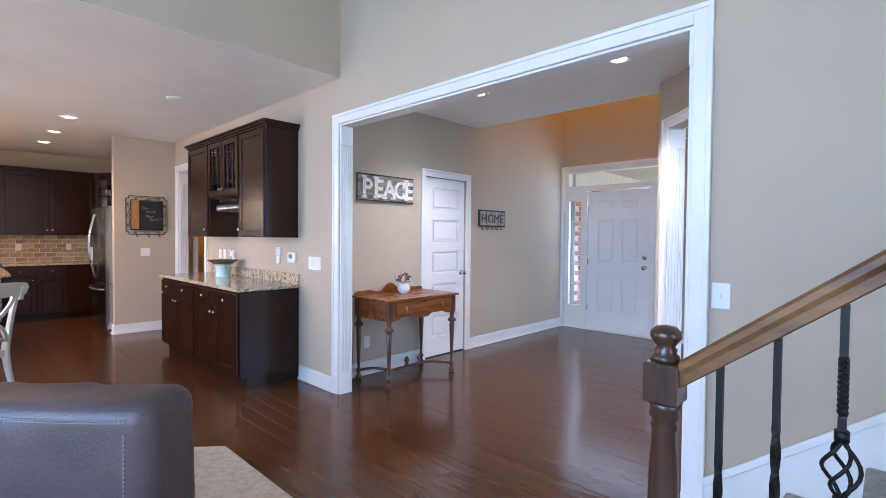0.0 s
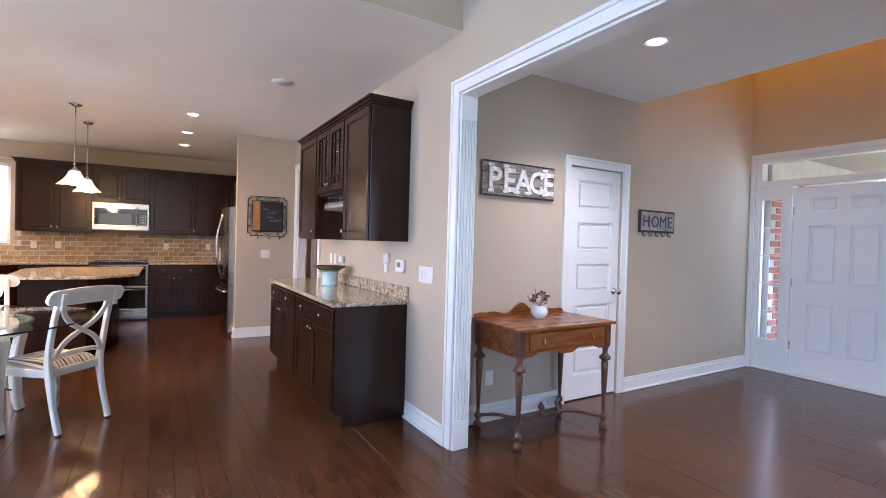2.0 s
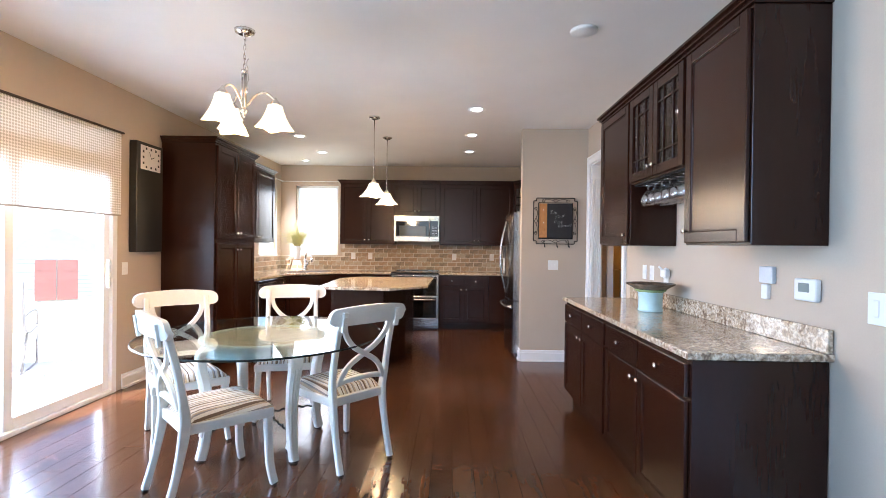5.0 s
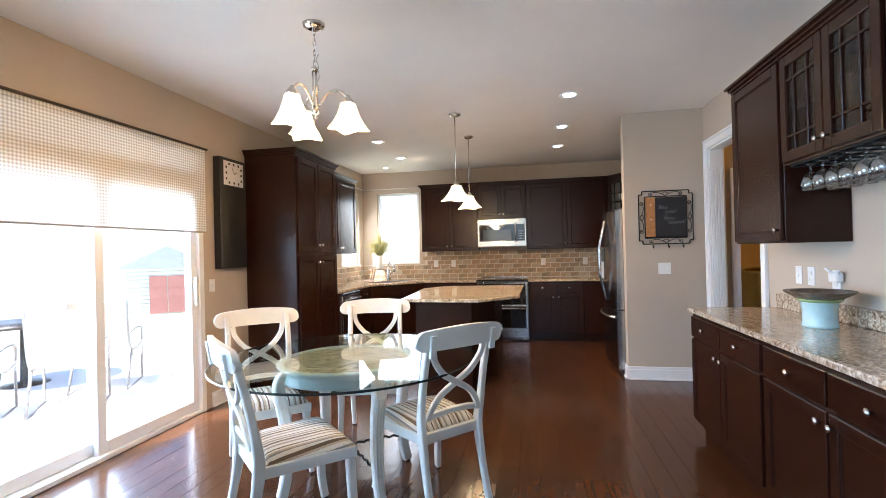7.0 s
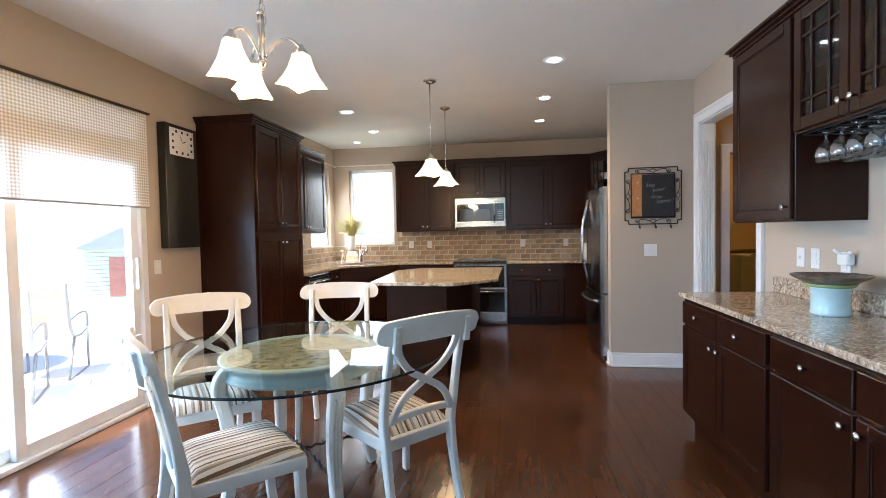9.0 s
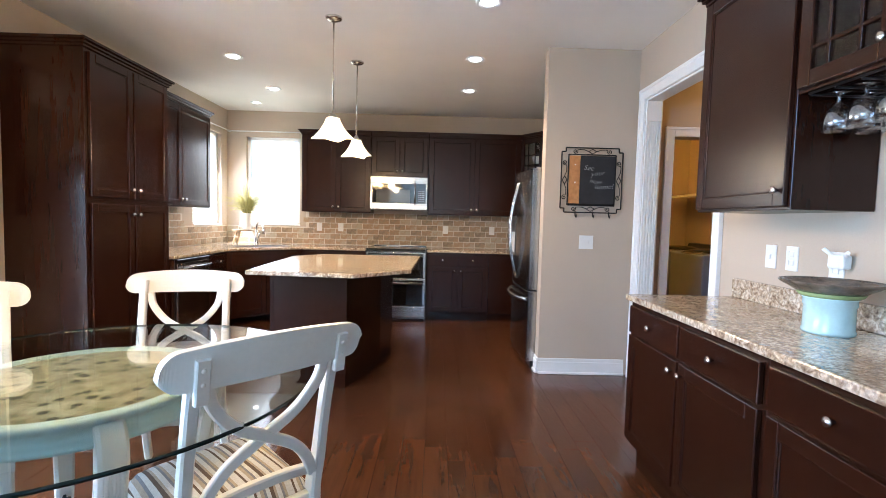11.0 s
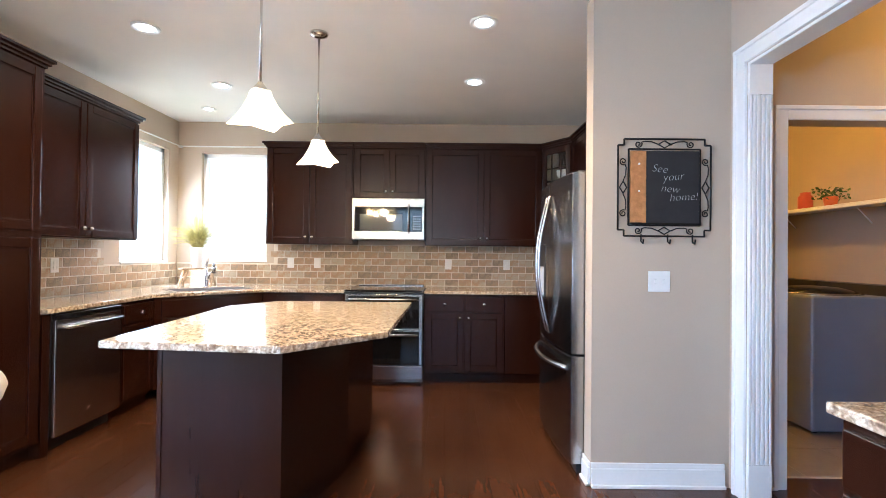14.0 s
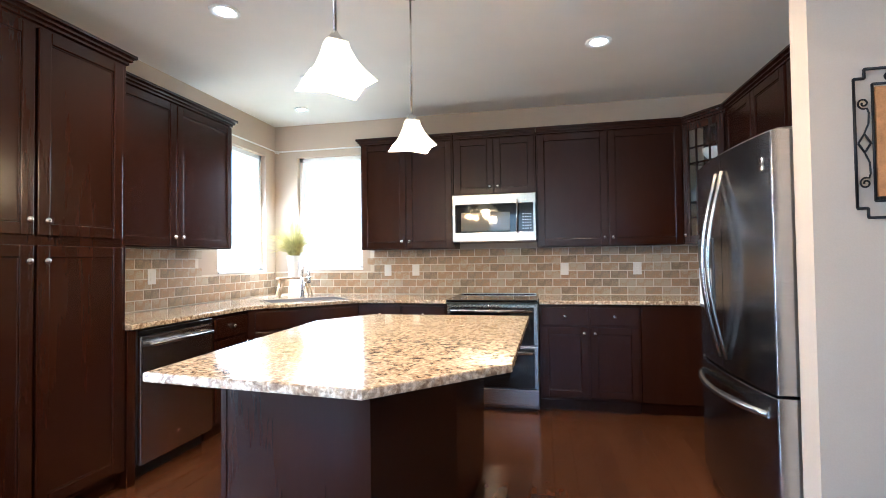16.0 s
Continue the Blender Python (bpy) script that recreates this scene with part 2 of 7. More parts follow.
# ---- mesh tools ----
class Build:
    """Gathers shapes into one mesh."""

    def __init__(self):
        self.bm = bmesh.new()

    def box(self, x0, y0, z0, x1, y1, z1, bevel=0.0, seg=1):
        g = bmesh.ops.create_cube(self.bm, size=1)["verts"]
        bmesh.ops.scale(self.bm, vec=(abs(x1 - x0), abs(y1 - y0), abs(z1 - z0)), verts=g)
        bmesh.ops.translate(self.bm, vec=((x0 + x1) / 2, (y0 + y1) / 2, (z0 + z1) / 2), verts=g)
        if bevel:
            edges = list({e for v in g for e in v.link_edges})
            bmesh.ops.bevel(self.bm, geom=edges, offset=bevel, segments=seg, affect="EDGES", profile=0.5)
        return self

    def prism(self, poly, z0, z1, bevel=0.0, seg=1):
        vs = [self.bm.verts.new((x, y, z0)) for x, y in poly]
        f = self.bm.faces.new(vs)
        up = bmesh.ops.extrude_face_region(self.bm, geom=[f])["geom"]
        top = [v for v in up if isinstance(v, bmesh.types.BMVert)]
        bmesh.ops.translate(self.bm, vec=(0, 0, z1 - z0), verts=top)
        every = set(vs) | set(top)
        faces = [g for g in self.bm.faces if all(v in every for v in g.verts)]
        bmesh.ops.recalc_face_normals(self.bm, faces=faces)
        if bevel:
            edges = list({e for g in faces for e in g.edges if abs(e.verts[0].co.z - e.verts[1].co.z) < 1e-6})
            bmesh.ops.bevel(self.bm, geom=edges, offset=bevel, segments=seg, affect="EDGES", profile=0.5)
        return self

    def lathe(self, profile, at=(0, 0, 0), n=20, axis="z", square=0, caps=True):
        """profile: (radius, height) from bottom to top. square: sides of a square section instead of round."""
        cx, cy, cz = at
        n = 4 if square else n
        rings = []
        for r, h in profile:
            ring = []
            for i in range(n):
                a = 2 * math.pi * (i + (0.5 if square else 0)) / n
                k = r * (math.sqrt(2) if square else 1)
                u, v = k * math.cos(a), k * math.sin(a)
                c = {"z": (cx + u, cy + v, cz + h), "x": (cx + h, cy + u, cz + v), "y": (cx + v, cy + h, cz + u)}[axis]
                ring.append(self.bm.verts.new(c))
            rings.append(ring)
        for a, b in zip(rings, rings[1:]):
            for i in range(n):
                f = self.bm.faces.new((a[i], a[(i + 1) % n], b[(i + 1) % n], b[i]))
                f.smooth = not square
        for ring, flip in ((rings[0], True), (rings[-1], False)):
            if caps and profile[0 if flip else -1][0] > 1e-4:
                self.bm.faces.new(ring[::-1] if flip else ring)
        return self

    def tube(self, pts, r, n=8, closed=False, flat=None):
        """A bar along points; r may be one radius or one a point; flat: (wide, thick) for a flat bar whose thin side lies along z's cross."""
        pts = [Vector(p) for p in pts]
        rad = r if isinstance(r, (list, tuple)) else [r] * len(pts)
        rings, side = [], None
        for i, p in enumerate(pts):
            q = pts[(i + 1) % len(pts)] if (closed or i + 1 < len(pts)) else p
            o = pts[i - 1] if (closed or i) else p
            d = (q - o).normalized()
            if side is None:
                ref = Vector((0, 0, 1)) if abs(d.z) < 0.9 else Vector((0, 1, 0))
                side = d.cross(ref).normalized()
            else:
                side = (side - d * side.dot(d)).normalized()
            up = d.cross(side)
            w, t = flat if flat else (rad[i], rad[i])
            rings.append([self.bm.verts.new(p + side * (w * math.cos(2 * math.pi * k / n)) + up * (t * math.sin(2 * math.pi * k / n))) for k in range(n)])
        pairs = list(zip(rings, rings[1:])) + ([(rings[-1], rings[0])] if closed else [])
        for a, b in pairs:
            for k in range(n):
                self.bm.faces.new((a[k], a[(k + 1) % n], b[(k + 1) % n], b[k])).smooth = True
        if not closed:
            self.bm.faces.new(rings[0][::-1]), self.bm.faces.new(rings[-1])
        return self

    def move(self, m):
        bmesh.ops.transform(self.bm, matrix=m, verts=self.bm.verts[:])
        return self

    def ob(self, name, material, parent=None, smooth=False):
        bmesh.ops.recalc_face_normals(self.bm, faces=self.bm.faces[:])
        me = bpy.data.meshes.new(name)
        self.bm.to_mesh(me)
        self.bm.free()
        me.materials.append(material)
        if smooth:
            for p in me.polygons:
                p.use_smooth = True
        o = new(name, me)
        if parent:
            o.parent = parent
        return o


def root(name, m, label, category, group=""):
    o = new(name)
    o.empty_display_size = 0.1
    o.matrix_world = m
    return tagged(o, label, category, group)


def share(ob, m, parent):
    """Another part on the same mesh."""
    o = new(ob.name.split(".")[0], ob.data)
    o.parent = parent
    o.matrix_basis = m
    return o


def wall(name, axis, face, thick, u0, u1, z0, z1, holes=(), material=None, label="greige painted plaster wall"):
    """A wall along x or y whose faces lie at face and face + thick, with openings (u0, u1, z0, z1) cut through."""
    us = sorted({u0, u1, *[v for h in holes for v in h[:2] if u0 < v < u1]})
    zs = sorted({z0, z1, *[v for h in holes for v in h[2:] if z0 < v < z1]})
    def solid(i, j):
        if not (0 <= i < len(us) - 1 and 0 <= j < len(zs) - 1):
            return False
        u, z = (us[i] + us[i + 1]) / 2, (zs[j] + zs[j + 1]) / 2
        return not any(a < u < b and c < z < d for a, b, c, d in holes)
    bm, seen = bmesh.new(), {}
    def v(u, d, z):
        c = (u, face + d, z) if axis == "x" else (face + d, u, z)
        if c not in seen:
            seen[c] = bm.verts.new(c)
        return seen[c]
    for i in range(len(us) - 1):
        for j in range(len(zs) - 1):
            if not solid(i, j):
                continue
            a, b, c, d = us[i], us[i + 1], zs[j], zs[j + 1]
            bm.faces.new((v(a, 0, c), v(b, 0, c), v(b, 0, d), v(a, 0, d)))
            bm.faces.new((v(a, thick, c), v(a, thick, d), v(b, thick, d), v(b, thick, c)))
            if not solid(i - 1, j):
                bm.faces.new((v(a, 0, c), v(a, 0, d), v(a, thick, d), v(a, thick, c)))
            if not solid(i + 1, j):
                bm.faces.new((v(b, 0, c), v(b, thick, c), v(b, thick, d), v(b, 0, d)))
            if not solid(i, j - 1):
                bm.faces.new((v(a, 0, c), v(a, thick, c), v(b, thick, c), v(b, 0, c)))
            if not solid(i, j + 1):
                bm.faces.new((v(a, 0, d), v(b, 0, d), v(b, thick, d), v(a, thick, d)))
    bmesh.ops.recalc_face_normals(bm, faces=bm.faces[:])
    me = bpy.data.meshes.new(name)
    bm.to_mesh(me)
    bm.free()
    me.materials.append(material or WALL)
    return tagged(new(name, me), label, "wall", kind="structure")

# ---- the setting ----
CEIL, NW, SW, BACK, PIER = 2.757, 2.61, -2.02, -10.45, -7.735
HIGH = 5.3
LIVX = -3.45

slab = Build().box(-10.7, -2.2, -0.06, 4.7, 7.2, -0.012).ob("floor", SUBFLOOR)
tagged(slab, "dark reddish brown hand-scraped hardwood plank floor", "floor", kind="structure")

wall("wall_north", "x", NW, 0.12, -10.6, 4.6, 0, HIGH, [(-7.59, -6.55, -1, 2.315), (-3.45, -0.63, -1, 2.36)])
wall("wall_back", "y", BACK, -0.15, SW - 0.15, NW, 0, CEIL + 0.1, [(-1.755, -1.0, 1.17, 2.40)])
wall("wall_south", "x", SW, -0.15, BACK, LIVX, 0, CEIL + 0.1, [(-10.26, -9.5, 1.16, 2.40), (-6.33, -4.35, -1, 2.34)])
wall("wall_pier", "y", PIER, -0.125, 1.84, NW, 0, CEIL)
wall("wall_hall_west", "y", PIER, -0.125, NW + 0.12, 5.0, 0, CEIL, [(2.92, 3.61, -1, 2.052)])
wall("wall_hall_north", "x", 5.0, 0.12, -10.3, -3.89, 0, CEIL)
wall("wall_hall_east", "y", -6.3, 0.12, NW + 0.12, 5.0, 0, CEIL)
wall("wall_laundry_north", "x", 4.37, 0.12, -10.3, PIER - 0.125, 0, CEIL)
wall("wall_laundry_west", "y", -10.2, -0.12, NW + 0.12, 5.0, 0, CEIL)
wall("wall_foyer_west", "y", -3.77, -0.12, NW + 0.12, 7.12, 0, HIGH, [(3.96, 4.65, -1, 2.075)])
wall("wall_front", "x", 6.97, 0.15, -3.89, 2.6, 0, HIGH, [(-3.715, -2.055, -1, 2.45)])
wall("wall_foyer_east", "y", -1.47, 0.13, 4.58, 6.97, 0, HIGH, [(4.80, 6.82, -1, 2.40)])
DIAG = pose(-1.44, 4.60, 0, 0, 0, -45)
wall("wall_foyer_diagonal", "x", 0, 0.13, 0, 1.7, 0, HIGH, [(0.1, 1.6, -1, 2.34)]).matrix_world = DIAG
wall("wall_foyer_close", "y", -0.18, 0.13, NW + 0.12, 3.42, 0, HIGH)
wall("wall_dining_east", "y", 2.5, 0.12, NW + 0.12, 6.97, 0, CEIL, [(4.0, 5.8, 0.7, 2.2)])
wall("wall_living_south", "x", -3.6, -0.15, LIVX - 0.14, 4.6, 0, HIGH, [(-0.6, 3.0, 0.3, 3.6)])
wall("wall_living_east", "y", 4.5, 0.15, -3.75, NW, 0, HIGH, [(-1.2, 1.6, 0.3, 3.1)])
wall("wall_living_west", "y", LIVX, -0.14, -3.6, SW - 0.15, 0, HIGH)
wall("wall_bulkhead", "y", LIVX, -0.14, SW - 0.15, NW, CEIL + 0.002, HIGH)
wall("wall_closet", "y", -4.5, -0.1, 3.8, 4.95, 0, CEIL)

def ceiling(name, x0, y0, x1, y1, z):
    tagged(Build().box(x0, y0, z, x1, y1, z + 0.1).ob(name, CEILING), "flat white painted ceiling", "ceiling", kind="structure")
ceiling("ceiling_kitchen", -10.6, SW - 0.15, LIVX - 0.002, NW + 0.002, CEIL)
ceiling("ceiling_hall", -10.3, NW + 0.122, -3.9, 5.12, CEIL)
for nm, poly in (("ceiling_foyer_low", [(-3.768, NW + 0.122), (-0.182, NW + 0.122), (-0.182, 3.45), (-1.47, 4.74), (-1.47, 4.87), (-3.768, 4.87)]),
                 ("ceiling_dining", [(-0.048, NW + 0.122), (2.498, NW + 0.122), (2.498, 6.968), (-1.338, 6.968), (-1.338, 4.82), (-0.048, 3.53)])):
    tagged(Build().prism(poly, CEIL, CEIL + 0.1).ob(nm, CEILING), "flat white painted ceiling", "ceiling", kind="structure")
ceiling("ceiling_high", -3.9, -3.8, 4.7, 7.2, HIGH)
wall("wall_foyer_upper", "x", 4.87, -0.1, -3.768, -1.472, CEIL + 0.102, HIGH)

# trim: baseboards, casings, fluted jambs
def baseboard(x0, y0, x1, y1, out):
    """A run along the wall from one end to the other; out: the room's side as a unit step."""
    d, h = 0.016, 0.135
    b = Build()
    def piece(dd, z0, z1):
        if y0 == y1:
            b.box(x0, y0, z0, x1, y0 + out * dd, z1, 0.003)
        else:
            b.box(x0, y0, z0, x0 + out * dd, y1, z1, 0.003)
    piece(d, 0, h - 0.03)
    piece(d * 0.65, h - 0.03, h)
    piece(d + 0.012, 0, 0.018)
    tagged(b.ob("baseboard", WHITE), "white painted moulded baseboard", "baseboard", kind="structure")

baseboard(-4.12, NW, -3.532, NW, -1)
baseboard(PIER, 1.84, PIER, NW - 0.03, 1)
baseboard(PIER - 0.125, 1.84, PIER, 1.84, -1)
baseboard(-3.77, NW + 0.16, -3.77, 3.884, 1)
baseboard(-3.77, 4.726, -3.77, 6.97, 1)
baseboard(-2.004, 6.97, -1.47, 6.97, -1)
baseboard(PIER, NW + 0.15, PIER, 2.844, 1)
baseboard(PIER, 3.71, PIER, 5.0, 1)
baseboard(-6.98, SW, -6.41, SW, 1)
baseboard(-4.25, SW, LIVX, SW, 1)

def casing(axis, face, out, a, b, top, w=0.09):
    """A moulded surround on one face of a wall, along x or y, from the floor up."""
    bd = Build()
    def put(u0, u1, z0, z1, d):
        if axis == "x":
            bd.box(u0, face, z0, u1, face + out * d, z1, 0.003)
        else:
            bd.box(face, u0, z0, face + out * d, u1, z1, 0.003)
    for u0, u1 in ((a - w, a), (b, b + w)):
        put(u0, u1, 0, top + w, 0.018)
        edge = u0 - 0.002 if u0 < a else u1 - 0.02
        put(edge, edge + 0.022, 0, top + w + 0.001, 0.027)
    put(a, b, top, top + w, 0.018)
    put(a - w - 0.003, b + w + 0.003, top + w - 0.02, top + w + 0.003, 0.0285)
    return tagged(bd.ob("trim", WHITE), "white painted door casing", "trim", kind="structure")

def fluted(axis, face, out, u0, u1, top, wide0, wide1):
    """A jamb lining with upright flutes between a plain head and foot: it lies on face and spans wide0..wide1."""
    bd = Build()
    def put(w0, w1, z0, z1, d):
        if axis == "y":
            bd.box(face, w0, z0, face + out * d, w1, z1, 0.002)
        else:
            bd.box(w0, face, z0, w1, face + out * d, z1, 0.002)
    put(wide0 + 0.003, wide1 - 0.003, 0, top - 0.002, 0.012)
    put(wide0 - 0.002, wide1 + 0.002, 0, 0.2, 0.022)
    put(wide0 - 0.002, wide1 + 0.002, top - 0.16, top, 0.022)
    n, lo, hi = 4, wide0 + 0.012, wide1 - 0.012
    s = (hi - lo) / n
    for i in range(n):
        put(lo + i * s + 0.004, lo + (i + 1) * s - 0.004, 0.2, top - 0.16, 0.021)
    put(wide0, wide0 + 0.012, 0.2, top - 0.16, 0.02)
    put(wide1 - 0.012, wide1, 0.2, top - 0.16, 0.02)
    return tagged(bd.ob("trim", WHITE), "white fluted jamb lining", "trim", kind="structure")

def head_lining(x0, y0, x1, y1, z):
    tagged(Build().box(x0, y0, z - 0.016, x1, y1, z, 0.002).ob("trim", WHITE), "white head lining", "trim", kind="structure")

for out, face in ((-1, NW), (1, NW + 0.12)):
    casing("x", face, out, -3.45, -0.63, 2.36, 0.08)
    casing("x", face, out, -7.59, -6.55, 2.315, 0.085)
fluted("y", -3.45, 1, 0, 0, 2.344, NW, NW + 0.12)
fluted("y", -0.63, -1, 0, 0, 2.344, NW, NW + 0.12)
head_lining(-3.45, NW, -0.63, NW + 0.12, 2.36)
fluted("y", -7.59, 1, 0, 0, 2.299, NW, NW + 0.12)
fluted("y", -6.55, -1, 0, 0, 2.299, NW, NW + 0.12)
head_lining(-7.59, NW, -6.55, NW + 0.12, 2.315)
casing("y", PIER, 1, 2.92, 3.61, 2.052, 0.075)
casing("y", -3.77, 1, 3.96, 4.65, 2.075, 0.075)
for out, face in ((-1, -1.47), (1, -1.34)):
    casing("y", face, out, 4.80, 6.82, 2.40, 0.07)
casing("x", 0, -1, 0.1, 1.6, 2.34, 0.08).matrix_world = DIAG
casing("x", 0.13, 1, 0.1, 1.6, 2.34, 0.08).matrix_world = DIAG
fluted("y", 0.1, 1, 0, 0, 2.324, 0.0, 0.13).matrix_world = DIAG
fluted("y", 1.6, -1, 0, 0, 2.324, 0.0, 0.13).matrix_world = DIAG
for y, o in ((4.80, 1), (6.82, -1)):
    fluted("x", y, o, 0, 0, 2.384, -1.47, -1.34)

# carpet of the living room and the dining room
CARP = [(-3.08, 1.49), (-3.5, 1.02), (-3.5, -3.6), (4.5, -3.6), (4.5, 1.49)]
tagged(Build().prism(CARP, -0.05, 0.012, 0.004).ob("carpet", CARPET), "light beige cut-pile carpet inset in wood floor", "carpet", kind="structure")
tagged(Build().prism([(-0.1, 3.42), (2.5, 3.42), (2.5, 6.97), (-1.3, 6.97), (-1.3, 4.72)], -0.05, 0.012, 0.004).ob("carpet", CARPET), "light beige cut-pile carpet in dining room", "carpet", kind="structure")

# windows over the sink
VINYL = mat("white_vinyl", (0.82, 0.82, 0.81), 0.35, vary=0.02, bump=0)
def window(name, axis, face, out, a, b, z0, z1):
    """A single-hung window in an opening: frame, meeting rail, panes; out: the side of the open air."""
    o = root(name, Matrix(), "white vinyl window, blown out by daylight", "window")
    o["kind"] = "structure"
    bd = Build()
    def put(bd, u0, u1, c, d, t0, t1):
        y0, y1 = face + out * t0, face + out * t1
        if axis == "x":
            bd.box(u0, y0, c, u1, y1, d, 0.003)
        else:
            bd.box(y0, u0, c, y1, u1, d, 0.003)
    f = 0.045
    put(bd, a, a + f, z0, z1, 0.05, 0.12), put(bd, b - f, b, z0, z1, 0.05, 0.12)
    put(bd, a, b, z0, z0 + f, 0.05, 0.121), put(bd, a, b, z1 - f, z1, 0.05, 0.121)
    bd.ob("frame", VINYL, o)
    g = Build()
    put(g, a + f, b - f, z0 + f, z1 - f, 0.085, 0.089)
    pane = g.ob("pane", GLASS, o)
    pane.visible_shadow = False
    s = Build()
    put(s, a - 0.0, b + 0.0, z0 - 0.0, z0 + 0.018, -0.015, 0.05)
    s.ob("sill", WHITE, o)
    return o
window("window_1", "x", SW, -1, -10.26, -9.5, 1.16, 2.40)
window("window_2", "y", BACK, -1, -1.755, -1.0, 1.17, 2.40)
# unseen windows: two inferred for the living room, the dining one added for its lamp
for nm, ax, fc, ot, a, b, c, d in (("window_3", "x", -3.6, -1, -0.6, 3.0, 0.3, 3.6), ("window_4", "y", 4.5, 1, -1.2, 1.6, 0.3, 3.1), ("window_5", "y", 2.5, 1, 4.0, 5.8, 0.7, 2.2)):
    window(nm, ax, fc, ot, a, b, c, d)

# sliding patio door
sl = root("door_1", Matrix(), "white vinyl sliding patio door", "sliding door")
sl["kind"] = "structure"
bd = Build()
for x0, x1 in ((-6.33, -6.27), (-4.41, -4.35)):
    bd.box(x0, SW - 0.14, 0, x1, SW + 0.015, 2.34, 0.004)
bd.box(-6.27, SW - 0.14, 2.0, -4.41, SW + 0.012, 2.1, 0.004).box(-6.27, SW - 0.14, 2.29, -4.41, SW + 0.012, 2.34, 0.004)
bd.box(-6.27, SW - 0.14, 0, -4.41, SW + 0.012, 0.035, 0.004)
bd.ob("frame", VINYL, sl)
for x0, x1, y in ((-6.27, -5.28, SW - 0.06), (-5.36, -4.41, SW - 0.115)):
    bd = Build()
    f = 0.07
    bd.box(x0, y, 0.037, x0 + f, y + 0.045, 1.998, 0.004).box(x1 - f, y, 0.037, x1, y + 0.045, 1.998, 0.004)
    bd.box(x0 + f, y, 0.037, x1 - f, y + 0.045, 0.12, 0.004).box(x0 + f, y, 1.92, x1 - f, y + 0.045, 1.998, 0.004)
    leaf = bd.ob("door", VINYL, sl)
    g = Build().box(x0 + f, y + 0.02, 0.12, x1 - f, y + 0.026, 1.92).ob("pane", GLASS, leaf)
    g.visible_shadow = False
    if x0 < -6:
        Build().box(x0 + 0.02, y + 0.045, 0.95, x0 + 0.045, y + 0.075, 1.2, 0.006, 2).box(x0 + 0.015, y + 0.044, 0.98, x0 + 0.05, y + 0.052, 1.16, 0.002).ob("handle", VINYL, leaf)
g = Build().box(-6.27, SW - 0.09, 2.1, -4.41, SW - 0.084, 2.29).ob("pane", GLASS, sl)
g.visible_shadow = False

# outdoors
GRASS = mat("lawn_grass", (0.36, 0.37, 0.23), 0.95, vary=0.35, scale=1.5, fine=60, bump=0.3)
CONC = mat("patio_concrete", (0.72, 0.7, 0.67), 0.85, vary=0.1, scale=2, fine=60)
gm = Build()
for x0, y0, x1, y1 in ((-1500, -1500, 1500, -2.17), (-1500, 7.12, 1500, 1500), (-1500, -2.17, -10.6, 7.12), (4.65, -2.17, 1500, 7.12)):
    gm.box(x0, y0, -0.3, x1, y1, -0.2)
tagged(gm.ob("ground", GRASS), "mown lawn in bright sun", "ground", kind="structure")
tagged(Build().box(-8.4, -7.6, -0.2, -2.8, -2.17, -0.06, 0.01).ob("patio", CONC), "sunlit pale concrete patio slab", "patio", kind="structure")

# ---- kitchen cabinets ----
def knob(parent, x, z, y=0.0):
    """A mushroom knob on a front at y, standing out to -y."""
    me = bpy.data.meshes.get("knob_mesh")
    if not me:
        o = Build().lathe([(0.006, 0.0), (0.005, 0.012), (0.014, 0.017), (0.016, 0.022), (0.012, 0.027), (0.0, 0.029)], n=14, axis="y").move(Matrix.Diagonal((1, -1, 1, 1))).ob("knob", NICKEL, parent, smooth=True)
        o.data.name = "knob_mesh"
    else:
        o = new("knob", me)
        o.parent = parent
    o.matrix_basis = pose(x, y, z)
    return o


